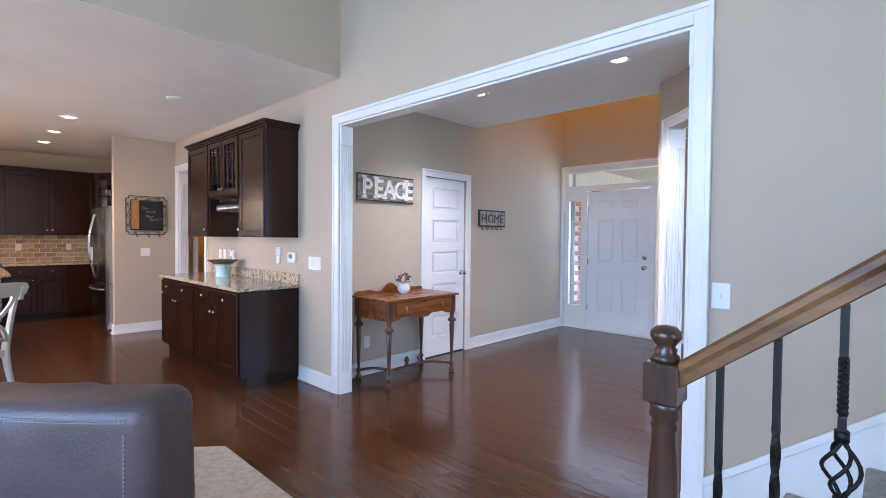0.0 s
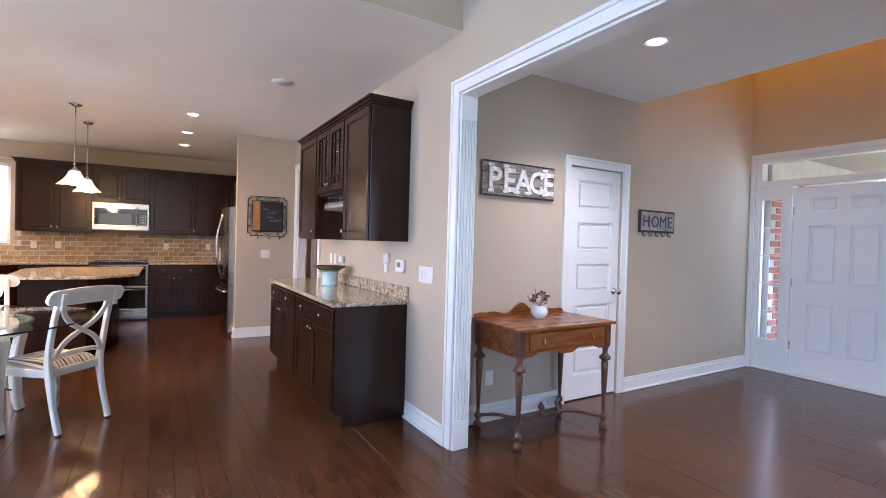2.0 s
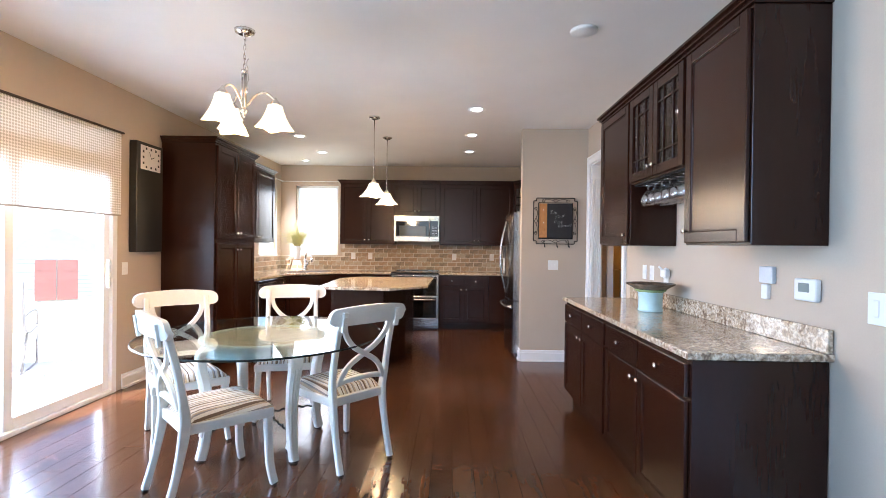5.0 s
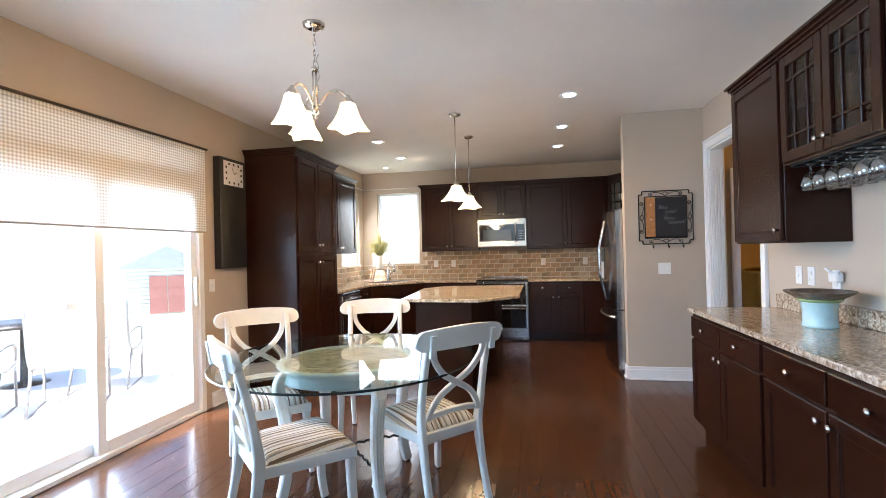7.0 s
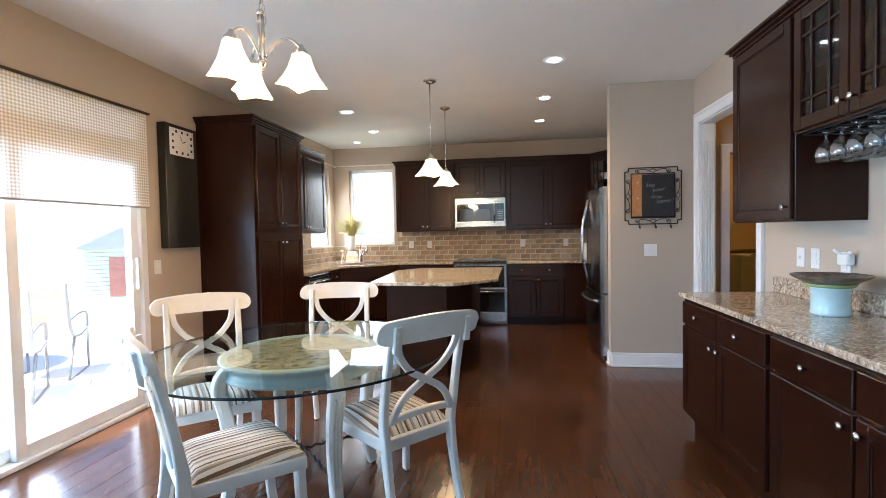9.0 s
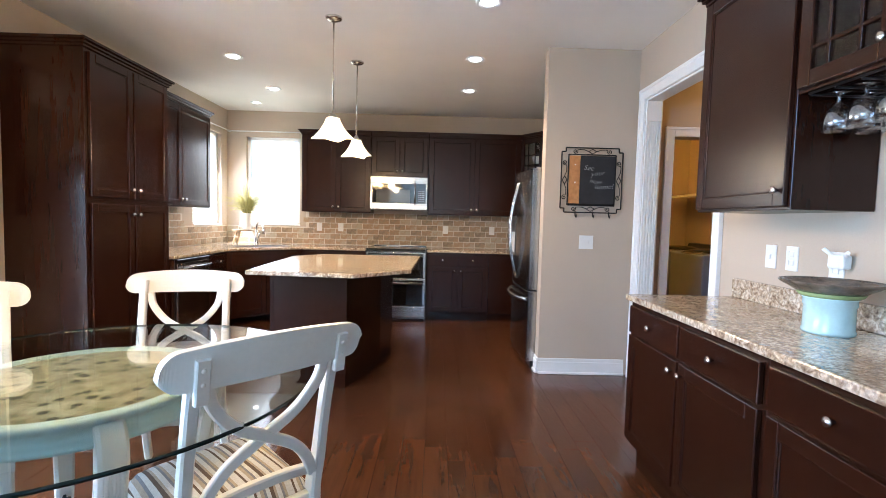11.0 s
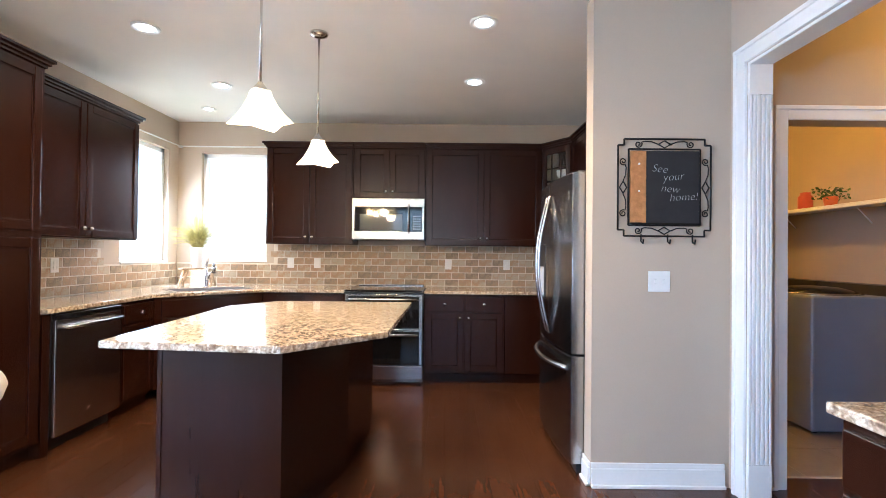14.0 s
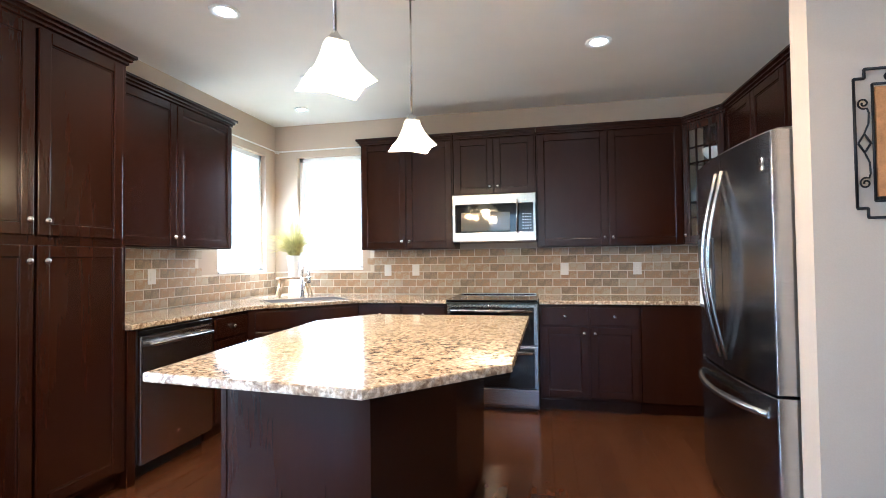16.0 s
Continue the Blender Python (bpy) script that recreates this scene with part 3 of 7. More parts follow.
def front(parent, x0, x1, z0, z1, knob_at=None, glazed=False, drawer=False, y=0.0):
    """A frame-and-panel door or a drawer front, standing 20 mm proud of y."""
    b = Build()
    t, f = 0.02, 0.058
    if drawer:
        b.box(x0, y - t, z0, x1, y, z1, 0.004, 2)
    else:
        b.box(x0, y - t, z0, x0 + f, y, z1, 0.004, 2).box(x1 - f, y - t, z0, x1, y, z1, 0.004, 2)
        b.box(x0 + f - 0.001, y - t, z0, x1 - f + 0.001, y - 0.001, z0 + f, 0.004, 2).box(x0 + f - 0.001, y - t, z1 - f, x1 - f + 0.001, y - 0.001, z1, 0.004, 2)
        if glazed:
            w, h = x1 - x0 - 2 * f, z1 - z0 - 2 * f
            for k in (0.27, 0.73):
                b.box(x0 + f + w * k - 0.007, y - 0.017, z0 + f, x0 + f + w * k + 0.007, y - 0.004, z1 - f, 0.002)
            for k in (0.17, 0.83):
                b.box(x0 + f, y - 0.0165, z0 + f + h * k - 0.007, x1 - f, y - 0.0045, z0 + f + h * k + 0.007, 0.002)
        else:
            b.box(x0 + f, y - 0.011, z0 + f, x1 - f, y - 0.002, z1 - f)
            for a, c, d, e in ((x0 + f, x1 - f, z0 + f, z0 + f + 0.008), (x0 + f, x1 - f, z1 - f - 0.008, z1 - f)):
                b.box(a, y - 0.0145, d, c, y - 0.0105, e, 0.0015)
            for a, c in ((x0 + f, x0 + f + 0.008), (x1 - f - 0.008, x1 - f)):
                b.box(a, y - 0.0146, z0 + f, c, y - 0.0106, z1 - f, 0.0015)
    o = b.ob("drawer" if drawer else "door", ESPRESSO, parent)
    if glazed:
        p = Build().box(x0 + f, y - 0.01, z0 + f, x1 - f, y - 0.006, z1 - f).ob("pane", GLASS, o)
        p.visible_shadow = False
    if knob_at:
        knob(o, knob_at[0], knob_at[1], y - t)
    return o


def crown(b, x0, x1, y0, y1, z, left=True, right=True):
    """A stepped crown round the front and the free ends."""
    for i, (d, h0, h1) in enumerate(((0.012, 0.0, 0.025), (0.026, 0.02, 0.045), (0.042, 0.04, 0.06))):
        e = 0.0004 * i
        b.box(x0 - (d if left else -e), y0 - d, z + h0, x1 + (d if right else -e), y1 - e, z + h1, 0.003)


def base_cabinet(m, w, doors=2, depth=0.58, label="espresso-stained wood base cabinet with brass-toned knobs", top=0.88):
    o = root("base_cabinet", m, label, "cabinet")
    b = Build().box(0, 0, 0.1, w, depth, top, 0.002).box(0.0, 0.065, 0, w, depth, 0.1)
    b.ob("body", ESPRESSO, o)
    s = w / doors
    for i in range(doors):
        a, c = i * s + (0.02 if i == 0 else 0.008), (i + 1) * s - (0.02 if i == doors - 1 else 0.008)
        front(o, a, c, 0.715, 0.86, ((a + c) / 2, 0.788), drawer=True)
        side = c - 0.035 if i % 2 == 0 else a + 0.035
        front(o, a, c, 0.125, 0.7, (side, 0.65))
    return o


def wall_cabinet(m, w, doors=2, z0=1.372, z1=2.40, depth=0.33, label="espresso-stained wood wall cabinet", ends=(True, True), glazed=False, crowned=True, knob_right=False):
    o = root("wall_cabinet", m, label, "cabinet")
    if glazed:
        b = Build()
        b.box(0, 0, z0, 0.018, depth, z1).box(w - 0.018, 0, z0, w, depth, z1).box(0.018, depth - 0.01, z0, w - 0.018, depth, z1)
        b.box(0.018, 0, z0, w - 0.018, depth - 0.01, z0 + 0.018).box(0.018, 0, z1 - 0.018, w - 0.018, depth - 0.01, z1)
        b.box(0.018, 0.03, (z0 + z1) / 2 - 0.009, w - 0.018, depth - 0.01, (z0 + z1) / 2 + 0.009)
        b.box(w / 2 - 0.02, 0, z0 + 0.018, w / 2 + 0.02, 0.018, z1 - 0.018)
    else:
        b = Build().box(0, 0, z0, w, depth, z1, 0.002)
    if crowned:
        crown(b, 0, w, 0, depth, z1, *ends)
    b.ob("body", ESPRESSO, o)
    s = w / doors
    for i in range(doors):
        a, c = i * s + (0.014 if i == 0 else 0.004), (i + 1) * s - (0.014 if i == doors - 1 else 0.004)
        side = c - 0.032 if i % 2 == 0 and (doors > 1 or knob_right) else a + 0.032
        front(o, a, c, z0 + 0.012, z1 - 0.012, (side, z0 + 0.075), glazed=glazed)
    return o


def counter(name, poly, label, z0=0.885, z1=0.917):
    return tagged(Build().prism(poly, z0, z1, 0.006, 2).ob(name, GRANITE), label, "countertop")

# buffet on the north wall
for i in range(2):
    base_cabinet(pose(-6.3 + i * 1.085, 2.03, 0), 1.083, 2, depth=0.575, label="espresso-stained wood buffet base cabinet on wood floor")
counter("countertop", [(-6.315, 2.0), (-4.11, 2.0), (-4.11, NW - 0.002), (-6.315, NW - 0.002)], "polished brown and cream granite buffet countertop")
tagged(Build().box(-6.31, NW - 0.026, 0.918, -4.115, NW - 0.003, 1.02, 0.003).ob("backsplash_strip", GRANITE), "granite upstand on the wall behind buffet top", "backsplash")
UF = NW - 0.33
wall_cabinet(pose(-6.15, UF, 0), 0.64, 1, depth=0.328, ends=(True, False), knob_right=True)
wall_cabinet(pose(-5.508, UF, 0), 0.80, 2, z0=1.80, depth=0.328, ends=(False, False), glazed=True, label="espresso wall cabinet with mullioned glass doors")
wall_cabinet(pose(-4.706, UF, 0), 0.556, 1, depth=0.328, ends=(False, True))

# tall pantry and the south run
pm = pose(-6.99, -1.46, 0, 0, 0, 180)
pan = root("pantry_cabinet", pm, "tall espresso-stained wood pantry cabinet with four doors", "cabinet")
b = Build().box(0, 0, 0.1, 1.0, 0.558, 2.40, 0.002).box(0, 0.065, 0, 1.0, 0.558, 0.1)
crown(b, 0, 1.0, 0, 0.558, 2.40)
b.ob("body", ESPRESSO, pan)
for a, c, k in ((0.035, 0.492, 0.46), (0.508, 0.965, 0.54)):
    front(pan, a, c, 1.40, 2.38, (k, 1.47))
    front(pan, a, c, 0.125, 1.355, (k, 1.28))
wall_cabinet(pose(-8.0, -1.69, 0, 0, 0, 180), 1.235, 2, depth=0.328, ends=(False, True))
base_cabinet(pose(-8.69, -1.45, 0, 0, 0, 180), 0.42, 1, depth=0.568)
# diagonal sink base
sk = root("sink_cabinet", Matrix(), "espresso-stained wood diagonal corner sink cabinet", "cabinet")
Build().prism([(-9.115, -1.45), (-9.78, -0.785), (BACK + 0.002, -0.785), (BACK + 0.002, SW + 0.002), (-9.115, SW + 0.002)], 0.1, 0.88).ob("body", ESPRESSO, sk)
sf = new("front")
sf.parent = sk
sf.matrix_basis = pose(-9.115, -1.45, 0, 0, 0, 135)
for a, c, k in ((0.05, 0.465, 0.43), (0.475, 0.89, 0.51)):
    front(sf, a, c, 0.125, 0.7, (k, 0.65))
front(sf, 0.05, 0.89, 0.715, 0.86, drawer=True)
# back run
base_cabinet(pose(-9.78, -0.783, 0, 0, 0, 90), 0.82, 2, depth=0.668)
base_cabinet(pose(-9.78, 0.818, 0, 0, 0, 90), 0.80, 2, depth=0.668)
fc = root("filler_cabinet", pose(-9.78, 1.62, 0, 0, 0, 90), "plain espresso filler panel at cabinet corner", "cabinet")
Build().box(0, 0, 0.1, 0.62, 0.6, 0.88, 0.002).box(0, 0.065, 0, 0.62, 0.6, 0.1).ob("body", ESPRESSO, fc)
cb = BACK + 0.004
tagged(Build().prism([(-7.995, SW + 0.004), (-7.995, -1.42), (-9.1, -1.42), (-9.745, -0.775), (-9.745, 0.038), (cb, 0.038), (cb, SW + 0.004)], 0.885, 0.917, 0.006, 2).ob("countertop", GRANITE), "polished brown and cream granite corner countertop", "countertop")
counter("countertop", [(-9.745, 0.822), (-9.745, NW - 0.004), (cb, NW - 0.004), (cb, 0.822)], "polished brown and cream granite countertop beside range")
UD = BACK + 0.33
wall_cabinet(pose(UD, -0.885, 0, 0, 0, 90), 0.925, 2, depth=0.328, ends=(True, False))
wall_cabinet(pose(UD, 0.042, 0, 0, 0, 90), 0.766, 2, z0=1.86, depth=0.328, ends=(False, False), label="short espresso wall cabinet over microwave")
wall_cabinet(pose(UD, 0.81, 0, 0, 0, 90), 1.24, 2, depth=0.328, ends=(False, False))
# island
isl = root("kitchen_island", pose(-7.05, 0, 0), "espresso wood island with clipped-corner granite top", "kitchen island")
Build().prism([(-0.225, -0.3), (-1.5, -0.3), (-1.5, 0.5), (-0.85, 0.455), (-0.225, 0.272)], 0.1, 0.885, 0.003).ob("body", ESPRESSO, isl)
Build().prism([(-0.23, -0.225), (-1.49, -0.225), (-1.49, 0.492), (-0.85, 0.449), (-0.23, 0.266)], 0.0, 0.1).ob("plinth", ESPRESSO, isl)
Build().prism([(0.04, -0.385), (-1.25, -0.45), (-1.6, -0.22), (-1.61, 0.77), (-0.27, 0.752), (0.115, 0.378)], 0.886, 0.918, 0.006, 2).ob("countertop", GRANITE, isl)

# ---- kitchen appliances ----
# range
rg = root("range", pose(-9.715, 0.046, 0, 0, 0, 90), "stainless steel double-oven range with black glass doors", "range")
W = 0.768
Build().box(0, 0.02, 0.02, W, 0.67, 0.905, 0.004).ob("body", DARKSTEEL, rg)
b = Build().box(0.0, -0.03, 0.906, W, 0.67, 0.925, 0.006, 2)
b.ob("cooktop", BLACKGLASS, rg)
Build().box(0, -0.04, 0.893, W, 0.0, 0.905, 0.004).ob("front_rim", BLACK, rg)
Build().box(0.02, 0.615, 0.9245, W - 0.02, 0.662, 0.94, 0.006, 2).ob("back_guard", STEEL, rg)
for x in (0.0, W - 0.014):
    Build().box(x, -0.036, 0.9055, x + 0.014, 0.66, 0.928, 0.004, 2).ob("side_rim", STEEL, rg)
b = Build()
for x, y, r in ((0.2, 0.15, 0.1), (0.57, 0.15, 0.115), (0.2, 0.45, 0.08), (0.57, 0.45, 0.09), (0.385, 0.31, 0.06)):
    b.lathe([(r, 0.0), (r, 0.0008), (r - 0.004, 0.0008), (r - 0.004, 0.0)], (x, y, 0.925), 32, caps=False)
b.ob("burner_ring", plain("burner_print", (0.09, 0.09, 0.09), 0.3), rg)
for z0, z1 in ((0.555, 0.885), (0.2, 0.545)):
    d = Build().box(0.004, -0.02, z0, W - 0.004, 0.018, z1, 0.005, 2).ob("door", STEEL, rg)
    Build().box(0.036, -0.024, z0 + 0.004, W - 0.036, -0.0195, z1 - 0.022, 0.002).ob("pane", BLACKGLASS, d)
    Build().tube([(0.05, -0.02, z1 - 0.05), (0.05, -0.065, z1 - 0.05), (W - 0.05, -0.065, z1 - 0.05), (W - 0.05, -0.02, z1 - 0.05)], 0.014).ob("handle", STEEL, d)
d = Build().box(0.004, -0.02, 0.06, W - 0.004, 0.018, 0.19, 0.005, 2).ob("drawer", STEEL, rg)
Build().lathe([(0.016, 0), (0.016, 0.004), (0, 0.005)], (0.09, -0.02, 0.13), axis="y").ob("badge", NICKEL, d)
Build().box(0.02, 0.03, 0.0, W - 0.02, 0.6, 0.05).ob("plinth", BLACK, rg)
# microwave
mw = root("microwave", pose(BACK + 0.42, 0.046, 1.425, 0, 0, 90), "stainless steel over-range microwave with black glass window", "microwave")
Build().box(0, 0, 0, 0.76, 0.415, 0.432, 0.004).ob("body", DARKSTEEL, mw)
Build().box(0, -0.022, 0.0, 0.76, 0.0, 0.432, 0.006, 2).ob("door", mat("satin_steel", (0.38, 0.38, 0.38), 0.26, 1.0, vary=0.1, bump=0.02, stretch=(30, 1, 1)), mw)
Build().box(0.03, -0.026, 0.085, 0.735, -0.0215, 0.345, 0.004, 2).ob("window", BLACKGLASS, mw)
Build().box(0.085, -0.0285, 0.095, 0.53, -0.0255, 0.265, 0.004, 2).ob("pane", plain("grey_glass", (0.1, 0.105, 0.11), 0.05), mw)
b = Build()
for i in range(4):
    for k in range(6):
        b.box(0.64 + i * 0.021, -0.0268, 0.11 + k * 0.026, 0.653 + i * 0.021, -0.0258, 0.118 + k * 0.026)
b.ob("key", plain("key_print", (0.35, 0.36, 0.38), 0.4), mw)
Build().tube([(0.595, -0.022, 0.07), (0.595, -0.06, 0.08), (0.595, -0.06, 0.36), (0.595, -0.022, 0.37)], 0.011).ob("handle", STEEL, mw)
# dishwasher
dw = root("dishwasher", pose(-8.055, -1.45, 0, 0, 0, 180), "stainless steel dishwasher built in under granite counter", "dishwasher")
Build().box(0, 0.0, 0.1, 0.61, 0.56, 0.88).box(0, 0.06, 0.0, 0.61, 0.5, 0.1).ob("body", BLACK, dw)
d = Build().box(0.005, -0.03, 0.1, 0.605, -0.001, 0.84, 0.006, 2).ob("door", mat("warm_steel", (0.42, 0.37, 0.33), 0.24, 1.0, vary=0.1, scale=3, fine=60, bump=0.02, stretch=(1, 1, 30)), dw)
Build().box(0.005, -0.03, 0.842, 0.605, -0.001, 0.875, 0.004).ob("panel", BLACKGLASS, dw)
Build().tube([(0.05, -0.03, 0.79), (0.05, -0.07, 0.79), (0.56, -0.07, 0.79), (0.56, -0.03, 0.79)], 0.013).ob("handle", STEEL, d)
Build().lathe([(0.017, 0), (0.017, 0.004), (0, 0.005)], (0.3, -0.035, 0.2), axis="y").ob("badge", NICKEL, d)
Build().box(-0.06, 0.0, 0.0, -0.002, 0.56, 0.88, 0.002).ob("filler", ESPRESSO, dw)
# refrigerator: french doors over a drawer
fg = root("refrigerator", pose(-8.785, 1.785, 0), "stainless steel french-door refrigerator with bottom freezer drawer", "refrigerator")
Build().box(0.0, 0.075, 0.02, 0.91, 0.76, 1.76, 0.006).ob("body", DARKSTEEL, fg)
def bowed(x0, x1, z0, z1):
    """A door front that bows out towards the middle."""
    n, poly = 12, []
    for i in range(n + 1):
        x = x0 + (x1 - x0) * i / n
        poly.append((x, -0.02 - 0.035 * (1 - ((x - 0.455) / 0.455) ** 2)))
    return Build().prism(poly + [(x1, 0.07), (x0, 0.07)], z0, z1, 0.006, 2)
for x0, x1, h in ((0.003, 0.452, 0.415), (0.458, 0.907, 0.495)):
    d = bowed(x0, x1, 0.70, 1.775).ob("door", DARKSTEEL, fg)
    pts = []
    for i in range(13):
        k = i / 12
        pts.append((h, -0.06 - 0.075 * math.sin(math.pi * k), 0.76 + 0.92 * k))
    Build().tube(pts, 0.014, 12, flat=(0.021, 0.009)).ob("handle", STEEL, d)
    if x0 < 0.1:
        Build().box(0.1, -0.058, 0.98, 0.335, -0.044, 1.36, 0.006, 2).ob("dispenser_surround", BLACK, d)
        # pale paint stands in for the lit bay of the dispenser
        Build().box(0.125, -0.06, 1.0, 0.31, -0.0575, 1.2, 0.004, 2).ob("dispenser", mat("pale_dispenser", (0.7, 0.72, 0.74), 0.35, vary=0.05, bump=0), d)
d = bowed(0.003, 0.907, 0.06, 0.69).ob("drawer", DARKSTEEL, fg)
pts = []
for i in range(13):
    k = i / 12
    pts.append((0.05 + 0.81 * k, -0.03 - 0.085 * math.sin(math.pi * k) ** 0.7, 0.61))
Build().tube(pts, 0.016, 10).ob("handle", STEEL, d)
# paler steel strips put the brighter light on the door sides into colour
Build().box(0.9075, -0.017, 0.702, 0.912, 0.068, 1.773, 0.001).ob("door_edge", STEEL, fg)
Build().box(0.9075, -0.017, 0.062, 0.912, 0.068, 0.688, 0.001).ob("drawer_edge", STEEL, fg)
Build().box(0.75, 0.02, 1.765, 0.88, 0.2, 1.79, 0.004).ob("hinge_cover", STEEL, fg)
for i in range(2):
    Build().box(0.80, -0.0315 - 0.0, 1.62 + i * 0.03, 0.86, -0.028, 1.64 + i * 0.03, 0.001).ob("badge", NICKEL, fg)
Build().box(0.02, 0.02, 0.0, 0.89, 0.6, 0.055).ob("plinth", BLACK, fg)
# cabinets over the fridge and the glazed corner cabinet
wall_cabinet(pose(-8.83, NW - 0.33, 0), 0.965, 2, z0=1.86, depth=0.328, ends=(False, False), label="espresso wall cabinet over refrigerator")
wall_cabinet(pose(-9.78, NW - 0.33, 0), 0.945, 2, depth=0.328, ends=(False, False))
UDX = BACK + 0.33
cm = root("corner_cabinet", pose(UDX, 2.052, 0, 0, 0, 40), "espresso diagonal corner wall cabinet with glass door", "cabinet")
L0 = math.hypot(-9.79 - UDX, 2.28 - 2.052)
ang = math.degrees(math.atan2(2.28 - 2.052, -9.79 - UDX))
cm.matrix_world = pose(UDX, 2.052, 0, 0, 0, ang)
b = Build()
b.box(0, 0.0, 1.372, 0.03, 0.02, 2.40).box(L0 - 0.03, 0, 1.372, L0, 0.02, 2.40).box(0.03, 0, 1.372, L0 - 0.03, 0.24, 1.39)
b.box(0.03, 0, 2.38, L0 - 0.03, 0.24, 2.40).box(0, 0.25, 1.372, L0, 0.262, 2.40)
for z in (1.72, 2.05):
    b.box(0.03, 0.03, z, L0 - 0.03, 0.248, z + 0.016)
crown(b, -0.01, L0 + 0.01, 0, 0.2, 2.40, False, False)
b.ob("body", ESPRESSO, cm)
front(cm, 0.01, L0 - 0.01, 1.385, 2.388, (0.04, 1.45), glazed=True)
CERAMIC = mat("white_ceramic", (0.82, 0.81, 0.78), 0.2, vary=0.02, bump=0)
cw = cm.matrix_world @ Vector((L0 / 2, 0.13, 2.067))
tagged(Build().lathe([(0.045, 0), (0.05, 0.01), (0.085, 0.05), (0.095, 0.1), (0.09, 0.1), (0.08, 0.05), (0.0, 0.015)], tuple(cw), 24).ob("bowl", CERAMIC, smooth=True), "white ceramic bowl on cabinet shelf", "bowl")

# sink and tap
DIAGS = pose(-9.7, -1.27, 0.0, 0, 0, 135)
sn = root("sink", DIAGS, "corner sink in granite counter, hollow painted as flat dark sheet", "sink")
b = Build()
b.box(-0.36, 0.0 - 0.2, 0.9175, 0.36, -0.17, 0.9195, 0.001).box(-0.36, 0.17, 0.9175, 0.36, 0.2, 0.9195, 0.001)
b.box(-0.36, -0.17, 0.9175, -0.33, 0.17, 0.9195, 0.001).box(0.33, -0.17, 0.9175, 0.36, 0.17, 0.9195, 0.001)
b.ob("rim", mat("bisque_sink", (0.25, 0.19, 0.13), 0.7, spec=0.2), sn)
# no hollow is cut: a flat dark sheet stands in for the shaded bowl
Build().box(-0.33, -0.17, 0.9172, 0.33, 0.17, 0.919).ob("basin", mat("brown_composite", (0.06, 0.045, 0.035), 0.8, spec=0.15), sn)
tp = root("tap", DIAGS @ pose(0.05, 0.25, 0.917), "polished chrome gooseneck kitchen tap beside sink", "tap")
CHROME = plain("chrome", (0.8, 0.8, 0.82), 0.22, 1.0)
pts = [(0, 0, 0.0), (0, 0, 0.2)] + [(0, -0.1 + 0.1 * math.cos(a * math.pi / 10), 0.2 + 0.11 * math.sin(a * math.pi / 10)) for a in range(1, 9)] + [(0, -0.205, 0.235), (0, -0.212, 0.2)]
Build().lathe([(0.032, 0), (0.032, 0.008), (0.024, 0.02), (0.021, 0.09), (0.016, 0.1), (0.0145, 0.2)], n=16).tube(pts, 0.0135, 10).lathe([(0.014, 0.15), (0.021, 0.155), (0.021, 0.2), (0.015, 0.215)], (0, -0.21, 0.0), 14).ob("spout", CHROME, tp, smooth=True)
Build().tube([(0.0, -0.02, 0.07), (0.0, -0.06, 0.09), (0.0, -0.09, 0.15)], 0.009).ob("lever", CHROME, tp)
# plant on the corner of the counter
pl = root("potted_plant", pose(-10.14, -1.62, 1.0575), "spiky yellow-green grass plant in white pot on small stool", "plant")
Build().lathe([(0.05, 0.05), (0.052, 0.06), (0.074, 0.27), (0.07, 0.27), (0.058, 0.24), (0.0, 0.24)], n=20).ob("pot", CERAMIC, pl, smooth=True)
GRASSY = mat("plant_leaf", (0.5, 0.46, 0.16), 0.6, vary=0.45, scale=30, fine=120, bump=0, rand=0.3)
rnd = random.Random(4)
g = Build()
for i in range(330):
    a, r, lean = rnd.uniform(0, 6.283), rnd.uniform(0, 0.045), rnd.uniform(0.02, 0.27)
    h = rnd.uniform(0.2, 0.5) * (1 - lean * 0.9)
    pts, w = [], rnd.uniform(0.0022, 0.004)
    for k in range(5):
        s = k / 4
        pts.append((math.cos(a) * (r + lean * s ** 2.0), math.sin(a) * (r + lean * s ** 2.0), 0.24 + h * s - 0.12 * lean * s ** 3 * 4))
    g.tube(pts, [w, w, w * 0.8, w * 0.6, w * 0.25], 3)
g.ob("leaves", GRASSY, pl)
# little stool under the plant
es = root("stool", pose(-10.14, -1.62, 0.917, 0, 0, 135), "small pale wooden step stool on granite counter", "stool")
BIRCH = wood_mat("pale_wood", (0.30, 0.2, 0.11), (0.55, 0.42, 0.27), 0.5, grain=(8, 8, 1), coat=0)
Build().box(-0.17, -0.075, 0.172, 0.17, 0.075, 0.19, 0.005, 2).ob("seat", BIRCH, es)
for sx in (-1, 1):
    for sy in (-1, 1):
        Build().tube([(sx * 0.165, sy * 0.06, 0.005), (sx * 0.115, sy * 0.05, 0.175)], [0.011, 0.015], 8).ob("leg", BIRCH, es)
    Build().tube([(sx * 0.14, -0.055, 0.09), (sx * 0.14, 0.055, 0.09)], 0.007, 6).ob("stretcher", BIRCH, es)

# island details
Build().box(-0.245, -0.304, 0.1, -0.221, -0.28, 0.885, 0.002).ob("corner_post", ESPRESSO, isl)

